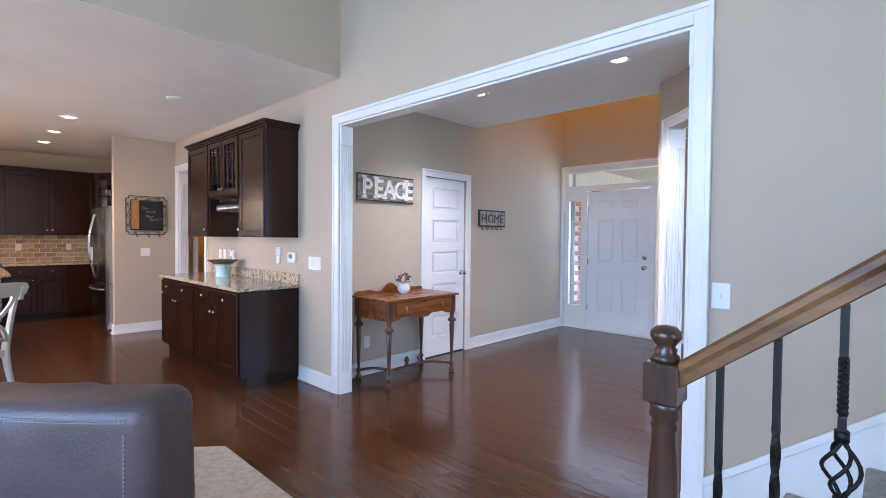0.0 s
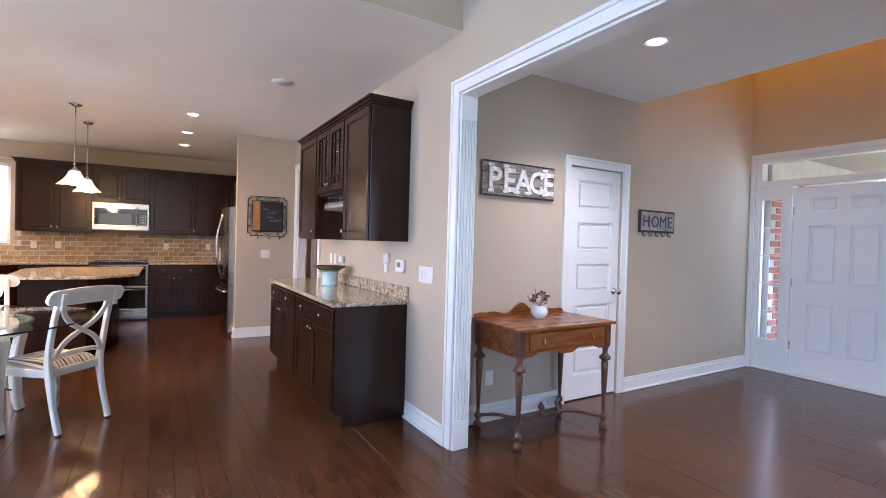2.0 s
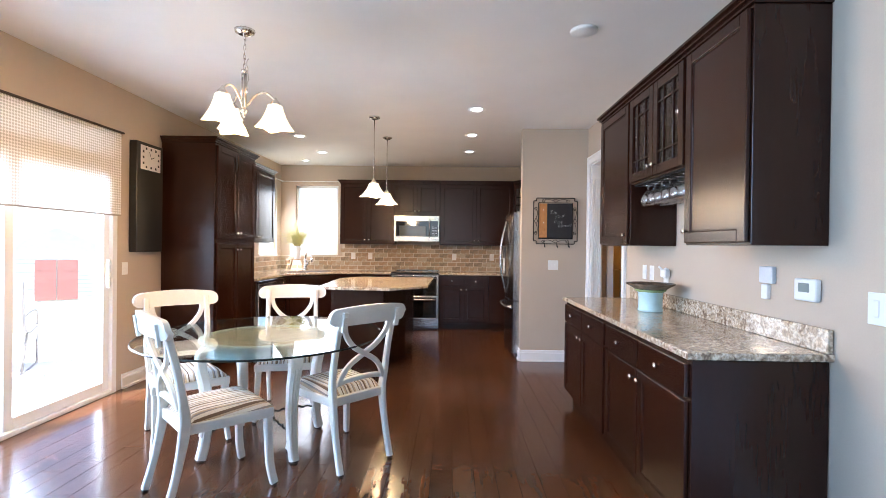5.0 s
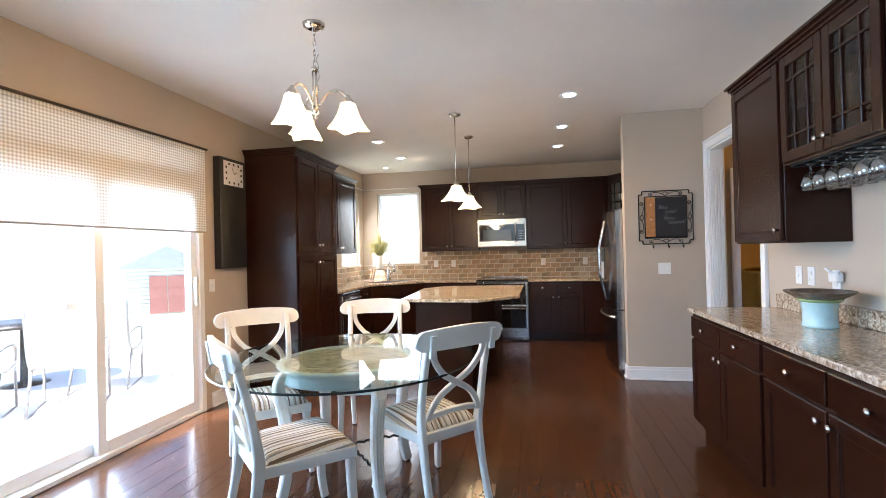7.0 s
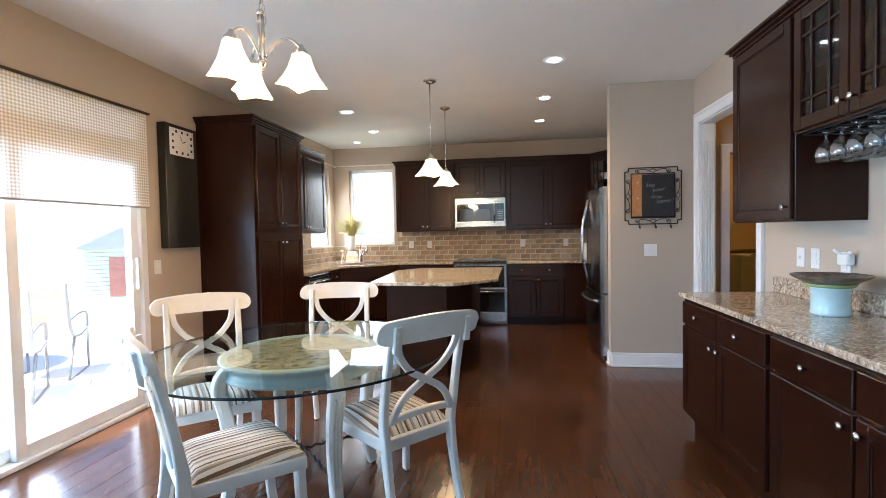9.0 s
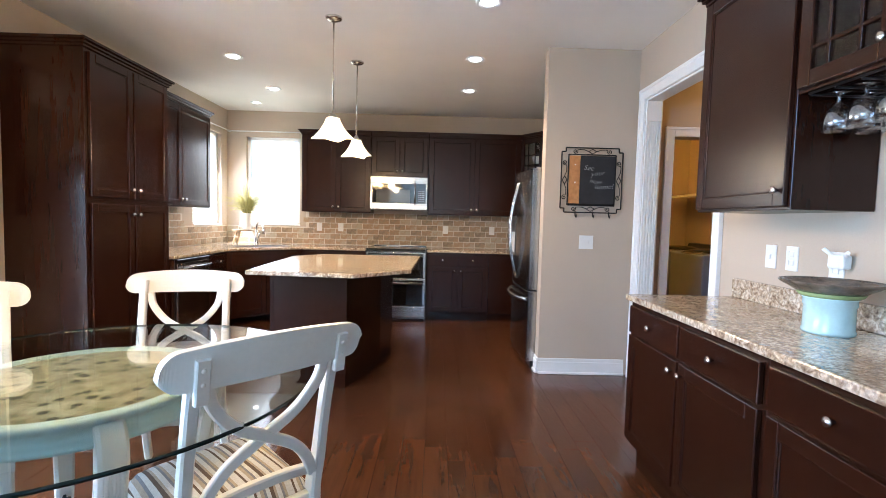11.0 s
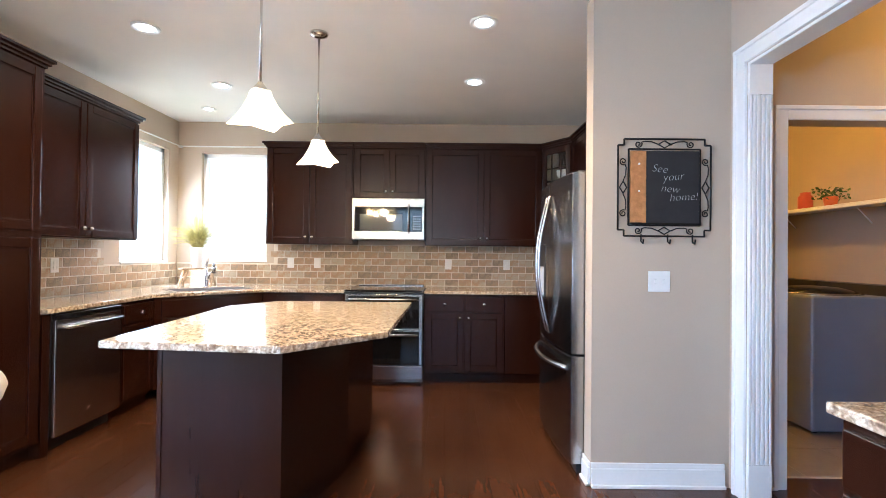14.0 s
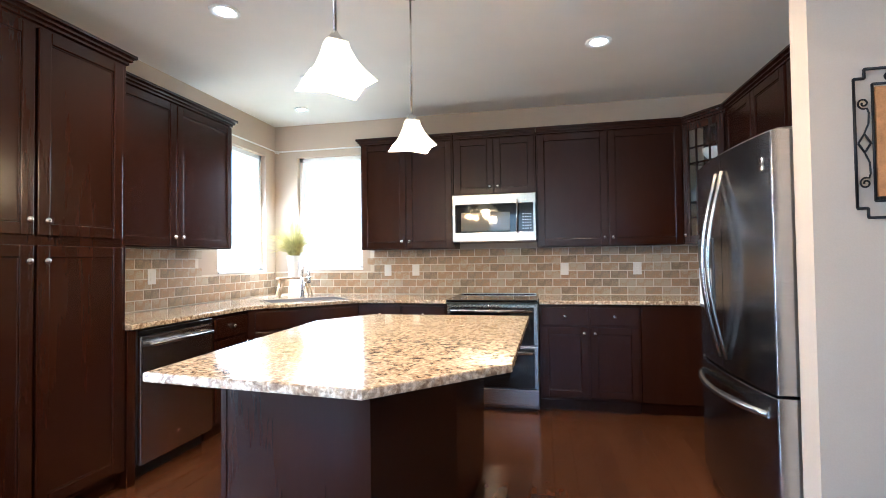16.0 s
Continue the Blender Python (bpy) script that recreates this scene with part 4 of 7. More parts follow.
# ---- lamps ----
SHADE = plain("lit_frosted_glass", (1.0, 0.95, 0.86), 0.5, emit=0.45, emit_color=(1.0, 0.8, 0.42))
def bell(b, at, top, bottom, h, n=4, twist=0.0):
    """A square bell shade that flares to its rim, open below."""
    prof = [(top * 0.6, h), (top, h * 0.97), (top * 1.15, h * 0.8), (top + (bottom - top) * 0.28, h * 0.5), (top + (bottom - top) * 0.58, h * 0.24), (bottom, 0.0), (bottom * 0.97, 0.002), (top + (bottom - top) * 0.55, h * 0.24), (top, h * 0.8)]
    k = 16
    rings = []
    for r, z in prof:
        ring = []
        for i in range(k):
            a = 2 * math.pi * i / k + twist
            q = a - twist + math.pi / 4
            e = 1.0 + (0.86 / max(abs(math.cos(q)), abs(math.sin(q))) - 1.0) * (1.12 if r > top * 1.3 else 0.8)
            dip = -0.006 * math.cos(4 * (a - twist)) * (1 if z < 0.01 else 0)
            ring.append(b.bm.verts.new((at[0] + r * e * math.cos(a), at[1] + r * e * math.sin(a), at[2] + z + dip)))
        rings.append(ring)
    for p, q in zip(rings, rings[1:]):
        for i in range(k):
            b.bm.faces.new((p[i], p[(i + 1) % k], q[(i + 1) % k], q[i])).smooth = i % 4 != 3
    return b

for y0, x, turn in ((0.15, -7.28, -3), (0.158, -8.25, -17)):
    pn = root("pendant_lamp", pose(x, y0, CEIL), "brushed nickel pendant lamp with lit white bell shade", "pendant lamp", "pendant lamps over the island")
    Build().lathe([(0.0, -0.028), (0.03, -0.027), (0.058, -0.016), (0.062, -0.002), (0.0, -0.001)], n=24).ob("canopy", NICKEL, pn, smooth=True)
    Build().lathe([(0.006, -0.7), (0.006, -0.02)], n=8).lathe([(0.028, -0.735), (0.03, -0.71), (0.014, -0.69), (0.007, -0.675)], n=14).ob("rod", NICKEL, pn, smooth=True)
    bell(Build(), (0, 0, -0.87), 0.044, 0.131, 0.15, twist=radians(turn)).ob("shade", SHADE, pn)
    lamp("pendant_light", "POINT", pose(x, y0, CEIL - 0.9), 8.5, (1.0, 0.62, 0.28), size=0.05)
CHX, CHY = -5.21, -0.37
ch = root("chandelier", pose(CHX, CHY, CEIL), "brushed nickel three-arm chandelier with lit bell shades", "chandelier")
Build().lathe([(0.0, -0.035), (0.03, -0.034), (0.062, -0.018), (0.066, -0.002), (0.0, -0.001)], n=24).ob("canopy", NICKEL, ch, smooth=True)
b = Build()
for i in range(7):
    z = -0.035 - 0.031 * i
    pts = [(0.009 * math.cos(a) * (1 if i % 2 else 0.25), 0.009 * math.cos(a) * (0.25 if i % 2 else 1), z - 0.016 + 0.021 * math.sin(a)) for a in [2 * math.pi * k / 10 for k in range(10)]]
    b.tube(pts, 0.0028, 6, closed=True)
b.ob("chain", NICKEL, ch)
Build().tube([(0.02, 0.0, -0.03), (0.03, 0.01, -0.12), (0.015, 0.02, -0.2), (0.0, 0.0, -0.27)], 0.002, 6).ob("cord", PLASTIC, ch)
b = Build().lathe([(0.0, -0.262), (0.02, -0.263), (0.022, -0.27), (0.022, -0.282), (0.0, -0.284)][::-1], n=16)
for k in range(3):
    a = radians(44 + 120 * k)
    b.tube([(0.014 * math.cos(a), 0.014 * math.sin(a), -0.28), (0.014 * math.cos(a), 0.014 * math.sin(a), -0.52)], 0.0055, 8)
b.lathe([(0.0, -0.575), (0.006, -0.57), (0.011, -0.56), (0.006, -0.55), (0.022, -0.54), (0.026, -0.525), (0.02, -0.512), (0.0, -0.51)], n=16)
b.ob("stem", NICKEL, ch, smooth=True)
pts = [(0.03 + 0.012 * math.sin(i * 0.9), 0.035 + 0.004 * math.cos(i * 2.1), -0.2 - 0.022 * i) for i in range(10)]
Build().tube(pts, 0.003, 5).lathe([(0.0, -0.425), (0.006, -0.42), (0.008, -0.405), (0.003, -0.395)], (0.04, 0.035, 0), 8).ob("spare_chain", NICKEL, ch)
for a in (-16, 104, 224):
    c, s = math.cos(radians(a)), math.sin(radians(a))
    pts = []
    for k in range(11):
        u = k / 10
        pts.append((c * (0.015 + 0.18 * u), s * (0.015 + 0.18 * u), -0.5 + 0.12 * math.sin(u * math.pi * 0.78) - 0.03 * u))
    Build().tube(pts, 0.007, 8).lathe([(0.03, -0.06), (0.032, -0.035), (0.012, -0.01), (0.008, 0.0)], (c * 0.195, s * 0.195, -0.43), 14).ob("arm", NICKEL, ch, smooth=True)
    bell(Build(), (c * 0.195, s * 0.195, -0.635), 0.04, 0.105, 0.16, twist=radians(a + 20)).ob("shade", SHADE, ch)
    lamp("chandelier_light", "POINT", pose(CHX + c * 0.195, CHY + s * 0.195, CEIL - 0.66), 8.5, (1.0, 0.53, 0.17), size=0.04)
# added lamp without a bulb, for the glow the opaque shades hold back
lamp("chandelier_glow", "POINT", pose(CHX + 0.03, CHY + 0.03, CEIL - 0.4), 0.28, (1.0, 0.48, 0.12), size=0.08)
LENS = plain("lit_lamp_lens", (1.0, 0.95, 0.85), 0.4, emit=3.0, emit_color=(1.0, 0.93, 0.8))
for i, (x, y, e) in enumerate(((-6.96, 1.25, 9), (-8.08, 1.25, 16), (-9.12, 1.26, 18), (-8.19, -0.97, 16), (-9.26, -0.97, 15), (-9.95, -1.43, 4), (-2.83, 3.75, 40), (-1.5, 3.8, 48))):
    r = 0.04 if i == 5 else 0.055
    o = root("recessed_lamp", pose(x, y, CEIL), "lit white recessed ceiling downlight", "ceiling lamp", "recessed ceiling lamps")
    Build().lathe([(r, -0.001), (r + 0.002, -0.004), (r + 0.026, -0.012), (r + 0.032, -0.009), (r + 0.034, -0.0005)], n=28, caps=False).ob("ring", WHITE, o, smooth=True)
    Build().lathe([(0.0, -0.016), (r * 0.5, -0.0145), (r * 0.85, -0.009), (r, -0.001)], n=28).ob("lens", LENS, o)
    lamp("downlight", "SPOT", look((x, y, CEIL - 0.03), (x, y, 0)), e, (1.0, 0.64, 0.31) if i < 6 else (1.0, 0.94, 0.88), size=0.06, spot=(radians(125), 0.6))
sd = root("smoke_detector", pose(-5.19, 1.845, CEIL), "round white ceiling speaker cover", "smoke detector")
Build().lathe([(0.0, -0.02), (0.07, -0.02), (0.085, -0.012), (0.088, -0.0005)], n=28).ob("cover", PLASTIC, sd, smooth=True)
# warm light of the foyer's hanging lamp and of the hall and laundry ceiling lamps
fl = root("hanging_lamp", pose(-2.6, 5.9, HIGH), "foyer hanging lamp with warm lit bowl", "hanging lamp")
Build().lathe([(0.008, -0.9), (0.008, 0)], n=8).ob("rod", NICKEL, fl)
Build().lathe([(0.0, -1.12), (0.12, -1.09), (0.2, -0.98), (0.21, -0.96)], n=24).ob("bowl", SHADE, fl, smooth=True)
lamp("hanging_light", "POINT", pose(-2.6, 5.9, HIGH - 0.8), 20, (1.0, 0.48, 0.04), size=0.12)
for x, y, e in ((-7.15, 3.9, 3.6), (-8.9, 3.02, 8.5)):
    o = root("ceiling_lamp", pose(x, y, CEIL), "round warm flush ceiling lamp", "ceiling lamp")
    Build().lathe([(0.0, -0.09), (0.08, -0.08), (0.14, -0.04), (0.15, -0.001)], n=24).ob("bowl", SHADE, o, smooth=True)
    lamp("flush_light", "POINT", pose(x, y, CEIL - 0.16), e, (1.0, 0.46, 0.05), size=0.08)

# ---- dining set ----
def sweep(b, pts, w, t, side):
    """A bar of chamfered oblong section along points; side: the direction of its width."""
    pts, side = [Vector(p) for p in pts], Vector(side).normalized()
    ws = w if isinstance(w, (list, tuple)) else [w] * len(pts)
    ts = t if isinstance(t, (list, tuple)) else [t] * len(pts)
    rings = []
    for i, p in enumerate(pts):
        d = (pts[min(i + 1, len(pts) - 1)] - pts[max(i - 1, 0)]).normalized()
        s = (side - d * side.dot(d)).normalized()
        n = d.cross(s)
        a, c = ws[i] / 2, ts[i] / 2
        k = min(a, c) * 0.35
        rings.append([b.bm.verts.new(p + s * u + n * v) for u, v in ((a, c - k), (a - k, c), (-a + k, c), (-a, c - k), (-a, -c + k), (-a + k, -c), (a - k, -c), (a, -c + k))])
    for p, q in zip(rings, rings[1:]):
        for i in range(8):
            b.bm.faces.new((p[i], p[(i + 1) % 8], q[(i + 1) % 8], q[i]))
    b.bm.faces.new(rings[0][::-1]), b.bm.faces.new(rings[-1])
    return b


def curve(keys, n=10):
    """Points through keys by Catmull-Rom."""
    keys = [Vector(k) for k in keys]
    out = []
    for i in range(len(keys) - 1):
        p0, p1, p2, p3 = keys[max(i - 1, 0)], keys[i], keys[i + 1], keys[min(i + 2, len(keys) - 1)]
        for j in range(n):
            s = j / n
            out.append(0.5 * ((2 * p1) + (p2 - p0) * s + (2 * p0 - 5 * p1 + 4 * p2 - p3) * s * s + (3 * p1 - p0 - 3 * p2 + p3) * s ** 3))
    return out + [keys[-1]]


CHAIRWHITE = mat("antique_white_paint", (0.74, 0.715, 0.65), 0.38, vary=0.07, scale=9, fine=80, bump=0.04)
def stripe_mat():
    m = bpy.data.materials.new("striped_fabric")
    m.use_nodes = True
    N, L = m.node_tree.nodes, m.node_tree.links
    p = N["Principled BSDF"]
    p.inputs["Roughness"].default_value = 0.9
    co, sp, ml, fr = N.new("ShaderNodeTexCoord"), N.new("ShaderNodeSeparateXYZ"), N.new("ShaderNodeMath"), N.new("ShaderNodeMath")
    ml.operation, fr.operation = "MULTIPLY", "FRACT"
    ml.inputs[1].default_value = 8.4
    L.new(co.outputs["Object"], sp.inputs[0]), L.new(sp.outputs[0], ml.inputs[0]), L.new(ml.outputs[0], fr.inputs[0])
    c1, c2, c3, c4 = (0.6, 0.57, 0.52), (0.12, 0.075, 0.045), (0.4, 0.32, 0.23), (0.22, 0.21, 0.21)
    r = ramp_of(N, [(0.0, c1), (0.12, c2), (0.18, c1), (0.27, c3), (0.36, c4), (0.42, c1), (0.52, c2), (0.62, c3), (0.68, c1), (0.80, c4), (0.86, c3), (0.93, c1)], "CONSTANT")
    L.new(fr.outputs[0], r.inputs[0])
    ns, mx = N.new("ShaderNodeTexNoise"), N.new("ShaderNodeMixRGB")
    ns.inputs["Scale"].default_value = 160
    mx.blend_type, mx.inputs[0].default_value = "OVERLAY", 0.35
    L.new(co.outputs["Object"], ns.inputs["Vector"]), L.new(r.outputs[0], mx.inputs[1]), L.new(ns.outputs["Fac"], mx.inputs[2])
    L.new(mx.outputs[0], p.inputs["Base Color"])
    bp = N.new("ShaderNodeBump")
    bp.inputs["Strength"].default_value, bp.inputs["Distance"].default_value = 0.4, 0.002
    L.new(ns.outputs["Fac"], bp.inputs["Height"]), L.new(bp.outputs[0], p.inputs["Normal"])
    return m
STRIPES = stripe_mat()
FELT = plain("dark_felt", (0.02, 0.018, 0.016), 0.9)

def dining_chair(m):
    o = root("dining_chair", m, "white painted X-back dining chair with striped cushion", "chair", "chairs round the dining table")
    prof = [(-0.085, 0.012), (-0.035, 0.2), (0.0, 0.42), (-0.012, 0.56), (-0.045, 0.74), (-0.095, 0.95)]
    for s in (-1, 1):
        pts = curve([(s * (0.185 + 0.012 * (z > 0.5)), y, z) for y, z in prof], 6)
        ts = [0.036 + 0.016 * math.exp(-((p.z - 0.42) / 0.14) ** 2) for p in pts]
        sweep(Build(), pts, 0.034, ts, (1, 0, 0)).ob("back_post", CHAIRWHITE, o)
        pts = curve([(s * 0.205, 0.42, 0.4), (s * 0.208, 0.425, 0.26), (s * 0.213, 0.432, 0.12), (s * 0.225, 0.452, 0.012)], 5)
        sweep(Build(), pts, [0.046, 0.046, 0.044, 0.043, 0.042, 0.04, 0.038, 0.037, 0.036, 0.035, 0.034, 0.033, 0.032, 0.031, 0.03, 0.03], 0.042, (1, 0, 0)).ob("leg", CHAIRWHITE, o)
        for fx, fy in ((0.225, 0.452), (0.185, -0.085)):
            Build().lathe([(0.014, 0.0), (0.014, 0.012)], (s * fx, fy, 0), 10).ob("foot", FELT, o)
    # wide shaped top rail with rounded ends
    b, n = Build(), 44
    rows = []
    for i in range(n + 1):
        k = math.sin((i / n - 0.5) * math.pi)
        x = 0.28 * k
        bow = -0.1 - 0.035 * (1 - k * k) + 0.01
        half = 0.055 * (1 - 0.16 * k * k) * math.sqrt(max(0.0, 1 - (max(0.0, abs(x) - 0.234) / 0.0465) ** 2)) + 0.0015
        zc = 0.93 + 0.012 * (1 - k * k)
        rows.append([(x, bow - 0.013 - 0.014 * (v > 0), zc + half * v) for v in (-1, 0.9, 1)] + [(x, bow + 0.013 - 0.014 * (v > 0), zc + half * v) for v in (1, 0.9, -1)])
    rings = [[b.bm.verts.new(c) for c in r] for r in rows]
    for p, q in zip(rings, rings[1:]):
        for i in range(6):
            b.bm.faces.new((p[i], p[(i + 1) % 6], q[(i + 1) % 6], q[i])).smooth = False
    b.bm.faces.new(rings[0][::-1]), b.bm.faces.new(rings[-1])
    b.ob("top_rail", CHAIRWHITE, o)
    # post ends bolted to the back of the rail
    for s in (-1, 1):
        b = sweep(Build(), [(s * 0.193, -0.118, 0.85), (s * 0.193, -0.128, 0.92), (s * 0.193, -0.136, 0.962)], 0.034, 0.02, (1, 0, 0))
        for z in (0.9, 0.935):
            b.lathe([(0.0, 0.0), (0.006, 0.001), (0.007, 0.004)], (s * 0.193, -0.137 - (z - 0.9) * 0.2, z), 10, axis="y")
        b.ob("post_end", CHAIRWHITE, o)
    # crossing curved slats
    def by(z):
        return -0.012 - (z - 0.5) * 0.17
    for s in (-1, 1):
        keys = [(s * 0.165, 0.885), (s * 0.15, 0.82), (s * 0.09, 0.745), (0.0, 0.69), (-s * 0.09, 0.635), (-s * 0.14, 0.575), (-s * 0.165, 0.515)]
        pts = curve([(x, by(z) - 0.008 + 0.002 * s, z) for x, z in keys], 5)
        sweep(Build(), pts, 0.022, 0.032, (0, 1, 0)).ob("slat", CHAIRWHITE, o)
    sweep(Build(), curve([(-0.18, -0.012, 0.52), (-0.09, -0.02, 0.535), (0, -0.024, 0.54), (0.09, -0.02, 0.535), (0.18, -0.012, 0.52)], 4), 0.03, 0.028, (0, 0, 1)).ob("cross_rail", CHAIRWHITE, o)
    # seat frame and cushion
    Build().prism([(-0.195, -0.01), (0.195, -0.01), (0.232, 0.445), (-0.232, 0.445)], 0.385, 0.44, 0.006, 2).ob("seat", CHAIRWHITE, o)
    b, n = Build(), 12
    grid = []
    for i in range(n + 1):
        row = []
        for j in range(n + 1):
            u, v = i / n * 2 - 1, j / n
            x = u * (0.19 + 0.038 * v)
            e = (1 - abs(u) ** 5) * (1 - abs(2 * v - 1) ** 5)
            row.append(b.bm.verts.new((x, 0.012 + 0.435 * v, 0.442 + 0.05 * max(0, e) ** 0.45)))
        grid.append(row)
    for i in range(n):
        for j in range(n):
            b.bm.faces.new((grid[i][j], grid[i + 1][j], grid[i + 1][j + 1], grid[i][j + 1])).smooth = True
    b.ob("cushion", STRIPES, o)
    return o

TCX, TCY = -5.30, -0.245
c0 = dining_chair(pose(-5.04, 0.44, 0, 0, 0, 137))
copy_thing(c0, pose(-4.58, -0.45, 0, 0, 0, 46))
copy_thing(c0, pose(-5.53, -0.97, 0, 0, 0, -50))
copy_thing(c0, pose(-6.13, -0.35, 0, 0, 0, -76))

tb = root("dining_table", pose(TCX, TCY, 0, 0, 0, 1), "round glass-topped dining table with aqua drum and white legs", "table")
TOPGLASS = glass_mat("table_glass", (0.95, 0.985, 0.97))
EDGE = plain("glass_edge", (0.003, 0.016, 0.014), 0.2)
R = 0.78
Build().lathe([(0.0, 0.737), (R - 0.004, 0.737)], n=72, caps=False).ob("top", TOPGLASS, tb)
Build().lathe([(R - 0.004, 0.748), (0.0, 0.748)], n=72, caps=False).ob("top_face", TOPGLASS, tb)
Build().lathe([(R - 0.004, 0.7365), (R, 0.7395), (R, 0.7455), (R - 0.004, 0.7485)], n=72, caps=False).ob("rim", EDGE, tb, smooth=True)
for a in range(4):
    ang = radians(45 + 90 * a)
    c, s = math.cos(ang), math.sin(ang)
    prof = [(0.41, 0.012), (0.385, 0.12), (0.372, 0.3), (0.385, 0.46), (0.41, 0.57), (0.415, 0.63), (0.395, 0.675), (0.35, 0.695)]
    pts = curve([(c * r, s * r, z) for r, z in prof], 5)
    ws = [0.05 + 0.026 * min(1, p.z / 0.6) for p in pts]
    b = sweep(Build(), pts, ws, 0.058, (-s, c, 0))
    for k in (-0.018, 0.0, 0.018):
        flute = [(p.x + c * 0.029 - s * k, p.y + s * 0.029 + c * k, p.z) for p in pts[6:-14]]
        b.tube(flute, 0.006, 6)
    b.ob("leg", CHAIRWHITE, tb)
    Build().lathe([(0.022, 0.0), (0.022, 0.012)], (c * 0.41, s * 0.41, 0), 12).ob("foot", FELT, tb)
b = Build()
for a in (45, 135):
    c, s = math.cos(radians(a)), math.sin(radians(a))
    pts, n = [], 70
    for i in range(n + 1):
        k = i / n * 2 - 1
        tw = i * 1.1
        pts.append((c * 0.375 * k - s * 0.006 * math.cos(tw), s * 0.375 * k + c * 0.006 * math.cos(tw), 0.17 + 0.03 * (1 - k * k) + 0.006 * math.sin(tw)))
    b.tube(pts, 0.007, 6)
b.ob("stretcher", IRON, tb)
# moulded drum under the glass
AQUA = mat("aqua_paint", (0.55, 0.70, 0.70), 0.35, vary=0.12, scale=10, fine=90)
def mosaic_mat():
    m = bpy.data.materials.new("floral_tray_top")
    m.use_nodes = True
    N, L = m.node_tree.nodes, m.node_tree.links
    p = N["Principled BSDF"]
    p.inputs["Roughness"].default_value = 0.3
    co, v, ns = N.new("ShaderNodeTexCoord"), N.new("ShaderNodeTexVoronoi"), N.new("ShaderNodeTexNoise")
    v.inputs["Scale"].default_value, ns.inputs["Scale"].default_value = 19, 11
    ns.inputs["Detail"].default_value = 6
    L.new(co.outputs["Object"], v.inputs["Vector"]), L.new(co.outputs["Object"], ns.inputs["Vector"])
    r = ramp_of(N, [(0.0, (0.02, 0.016, 0.012)), (0.22, (0.07, 0.06, 0.03)), (0.32, (0.34, 0.33, 0.2)), (0.6, (0.5, 0.47, 0.33))])
    q = ramp_of(N, [(0.35, (0.45, 0.42, 0.3)), (0.6, (1, 1, 1))])
    mx = N.new("ShaderNodeMixRGB")
    mx.blend_type, mx.inputs[0].default_value = "MULTIPLY", 0.8
    L.new(v.outputs["Distance"], r.inputs[0]), L.new(ns.outputs["Fac"], q.inputs[0])
    L.new(r.outputs[0], mx.inputs[1]), L.new(q.outputs[0], mx.inputs[2]), L.new(mx.outputs[0], p.inputs["Base Color"])
    return m
Build().lathe([(0.36, 0.645), (0.392, 0.645), (0.4, 0.652), (0.4, 0.66), (0.39, 0.666), (0.394, 0.672), (0.385, 0.68), (0.382, 0.698), (0.39, 0.706), (0.404, 0.716), (0.412, 0.726), (0.41, 0.734), (0.402, 0.7365), (0.372, 0.7365), (0.366, 0.728)], n=72, caps=False).ob("apron", AQUA, tb, smooth=True)
Build().lathe([(0.0, 0.728), (0.367, 0.728)][::-1], n=72, caps=False).ob("inlay", mosaic_mat(), tb)
Build().lathe([(0.0, 0.64), (0.362, 0.645)], n=48, caps=False).ob("underside", CHAIRWHITE, tb)

# ---- things on the walls of the kitchen ----
def switch(m, w=0.075, h=0.115, gang=1, kind="switch", label="white plastic light switch plate", rocker=False):
    o = root("light_switch" if kind == "switch" else "power_outlet", m, label, "switch" if kind == "switch" else "outlet")
    Build().box(-w / 2, -0.006, -h / 2, w / 2, -0.0005, h / 2, 0.002, 2).ob("plate", PLASTIC, o)
    for i in range(gang):
        x = (i - (gang - 1) / 2) * 0.046
        if rocker:
            Build().box(x - 0.016, -0.0095, -0.033, x + 0.016, -0.006, 0.033, 0.002).ob("rocker", PLASTIC, o)
        elif kind == "switch":
            Build().box(x - 0.006, -0.014, -0.012, x + 0.006, -0.006, 0.012, 0.002).ob("lever", PLASTIC, o)
        else:
            for z in (-0.021, 0.021):
                Build().box(x - 0.015, -0.0085, z - 0.014, x + 0.015, -0.006, z + 0.014, 0.004, 2).ob("socket", PLASTIC, o)
    return o
switch(pose(-3.85, NW, 1.135), 0.21, 0.122, 4, rocker=True)
switch(pose(-0.50, NW, 1.137), 0.075, 0.115, 1)
switch(pose(PIER, 2.213, 1.143, 0, 0, 90), 0.12, 0.115, 2)
switch(pose(-6.445, SW, 1.11, 0, 0, 180))
for x in (-6.07, -5.93):
    switch(pose(x + 0.02, NW, 1.16), kind="outlet" if x > -6 else "switch", label="white plastic plate on grey wall")
switch(pose(-5.66, NW, 1.15), kind="outlet", label="white plastic power outlet")
for y in (-0.72, -0.42, 1.06, 1.72):
    switch(pose(BACK + 0.012, y, 1.165, 0, 0, 90), kind="outlet", label="white power outlet in tiled backsplash")
for x in (-8.42, -8.75):
    switch(pose(x, SW + 0.012, 1.165, 0, 0, 180), kind="outlet", label="white power outlet in tiled backsplash")
switch(pose(-3.77, 3.15, 0.33, 0, 0, 90), kind="outlet", label="white power outlet low on foyer wall")
nl = root("plug_in_light", pose(-5.63, NW, 1.17), "small white plug-in night light", "night light")
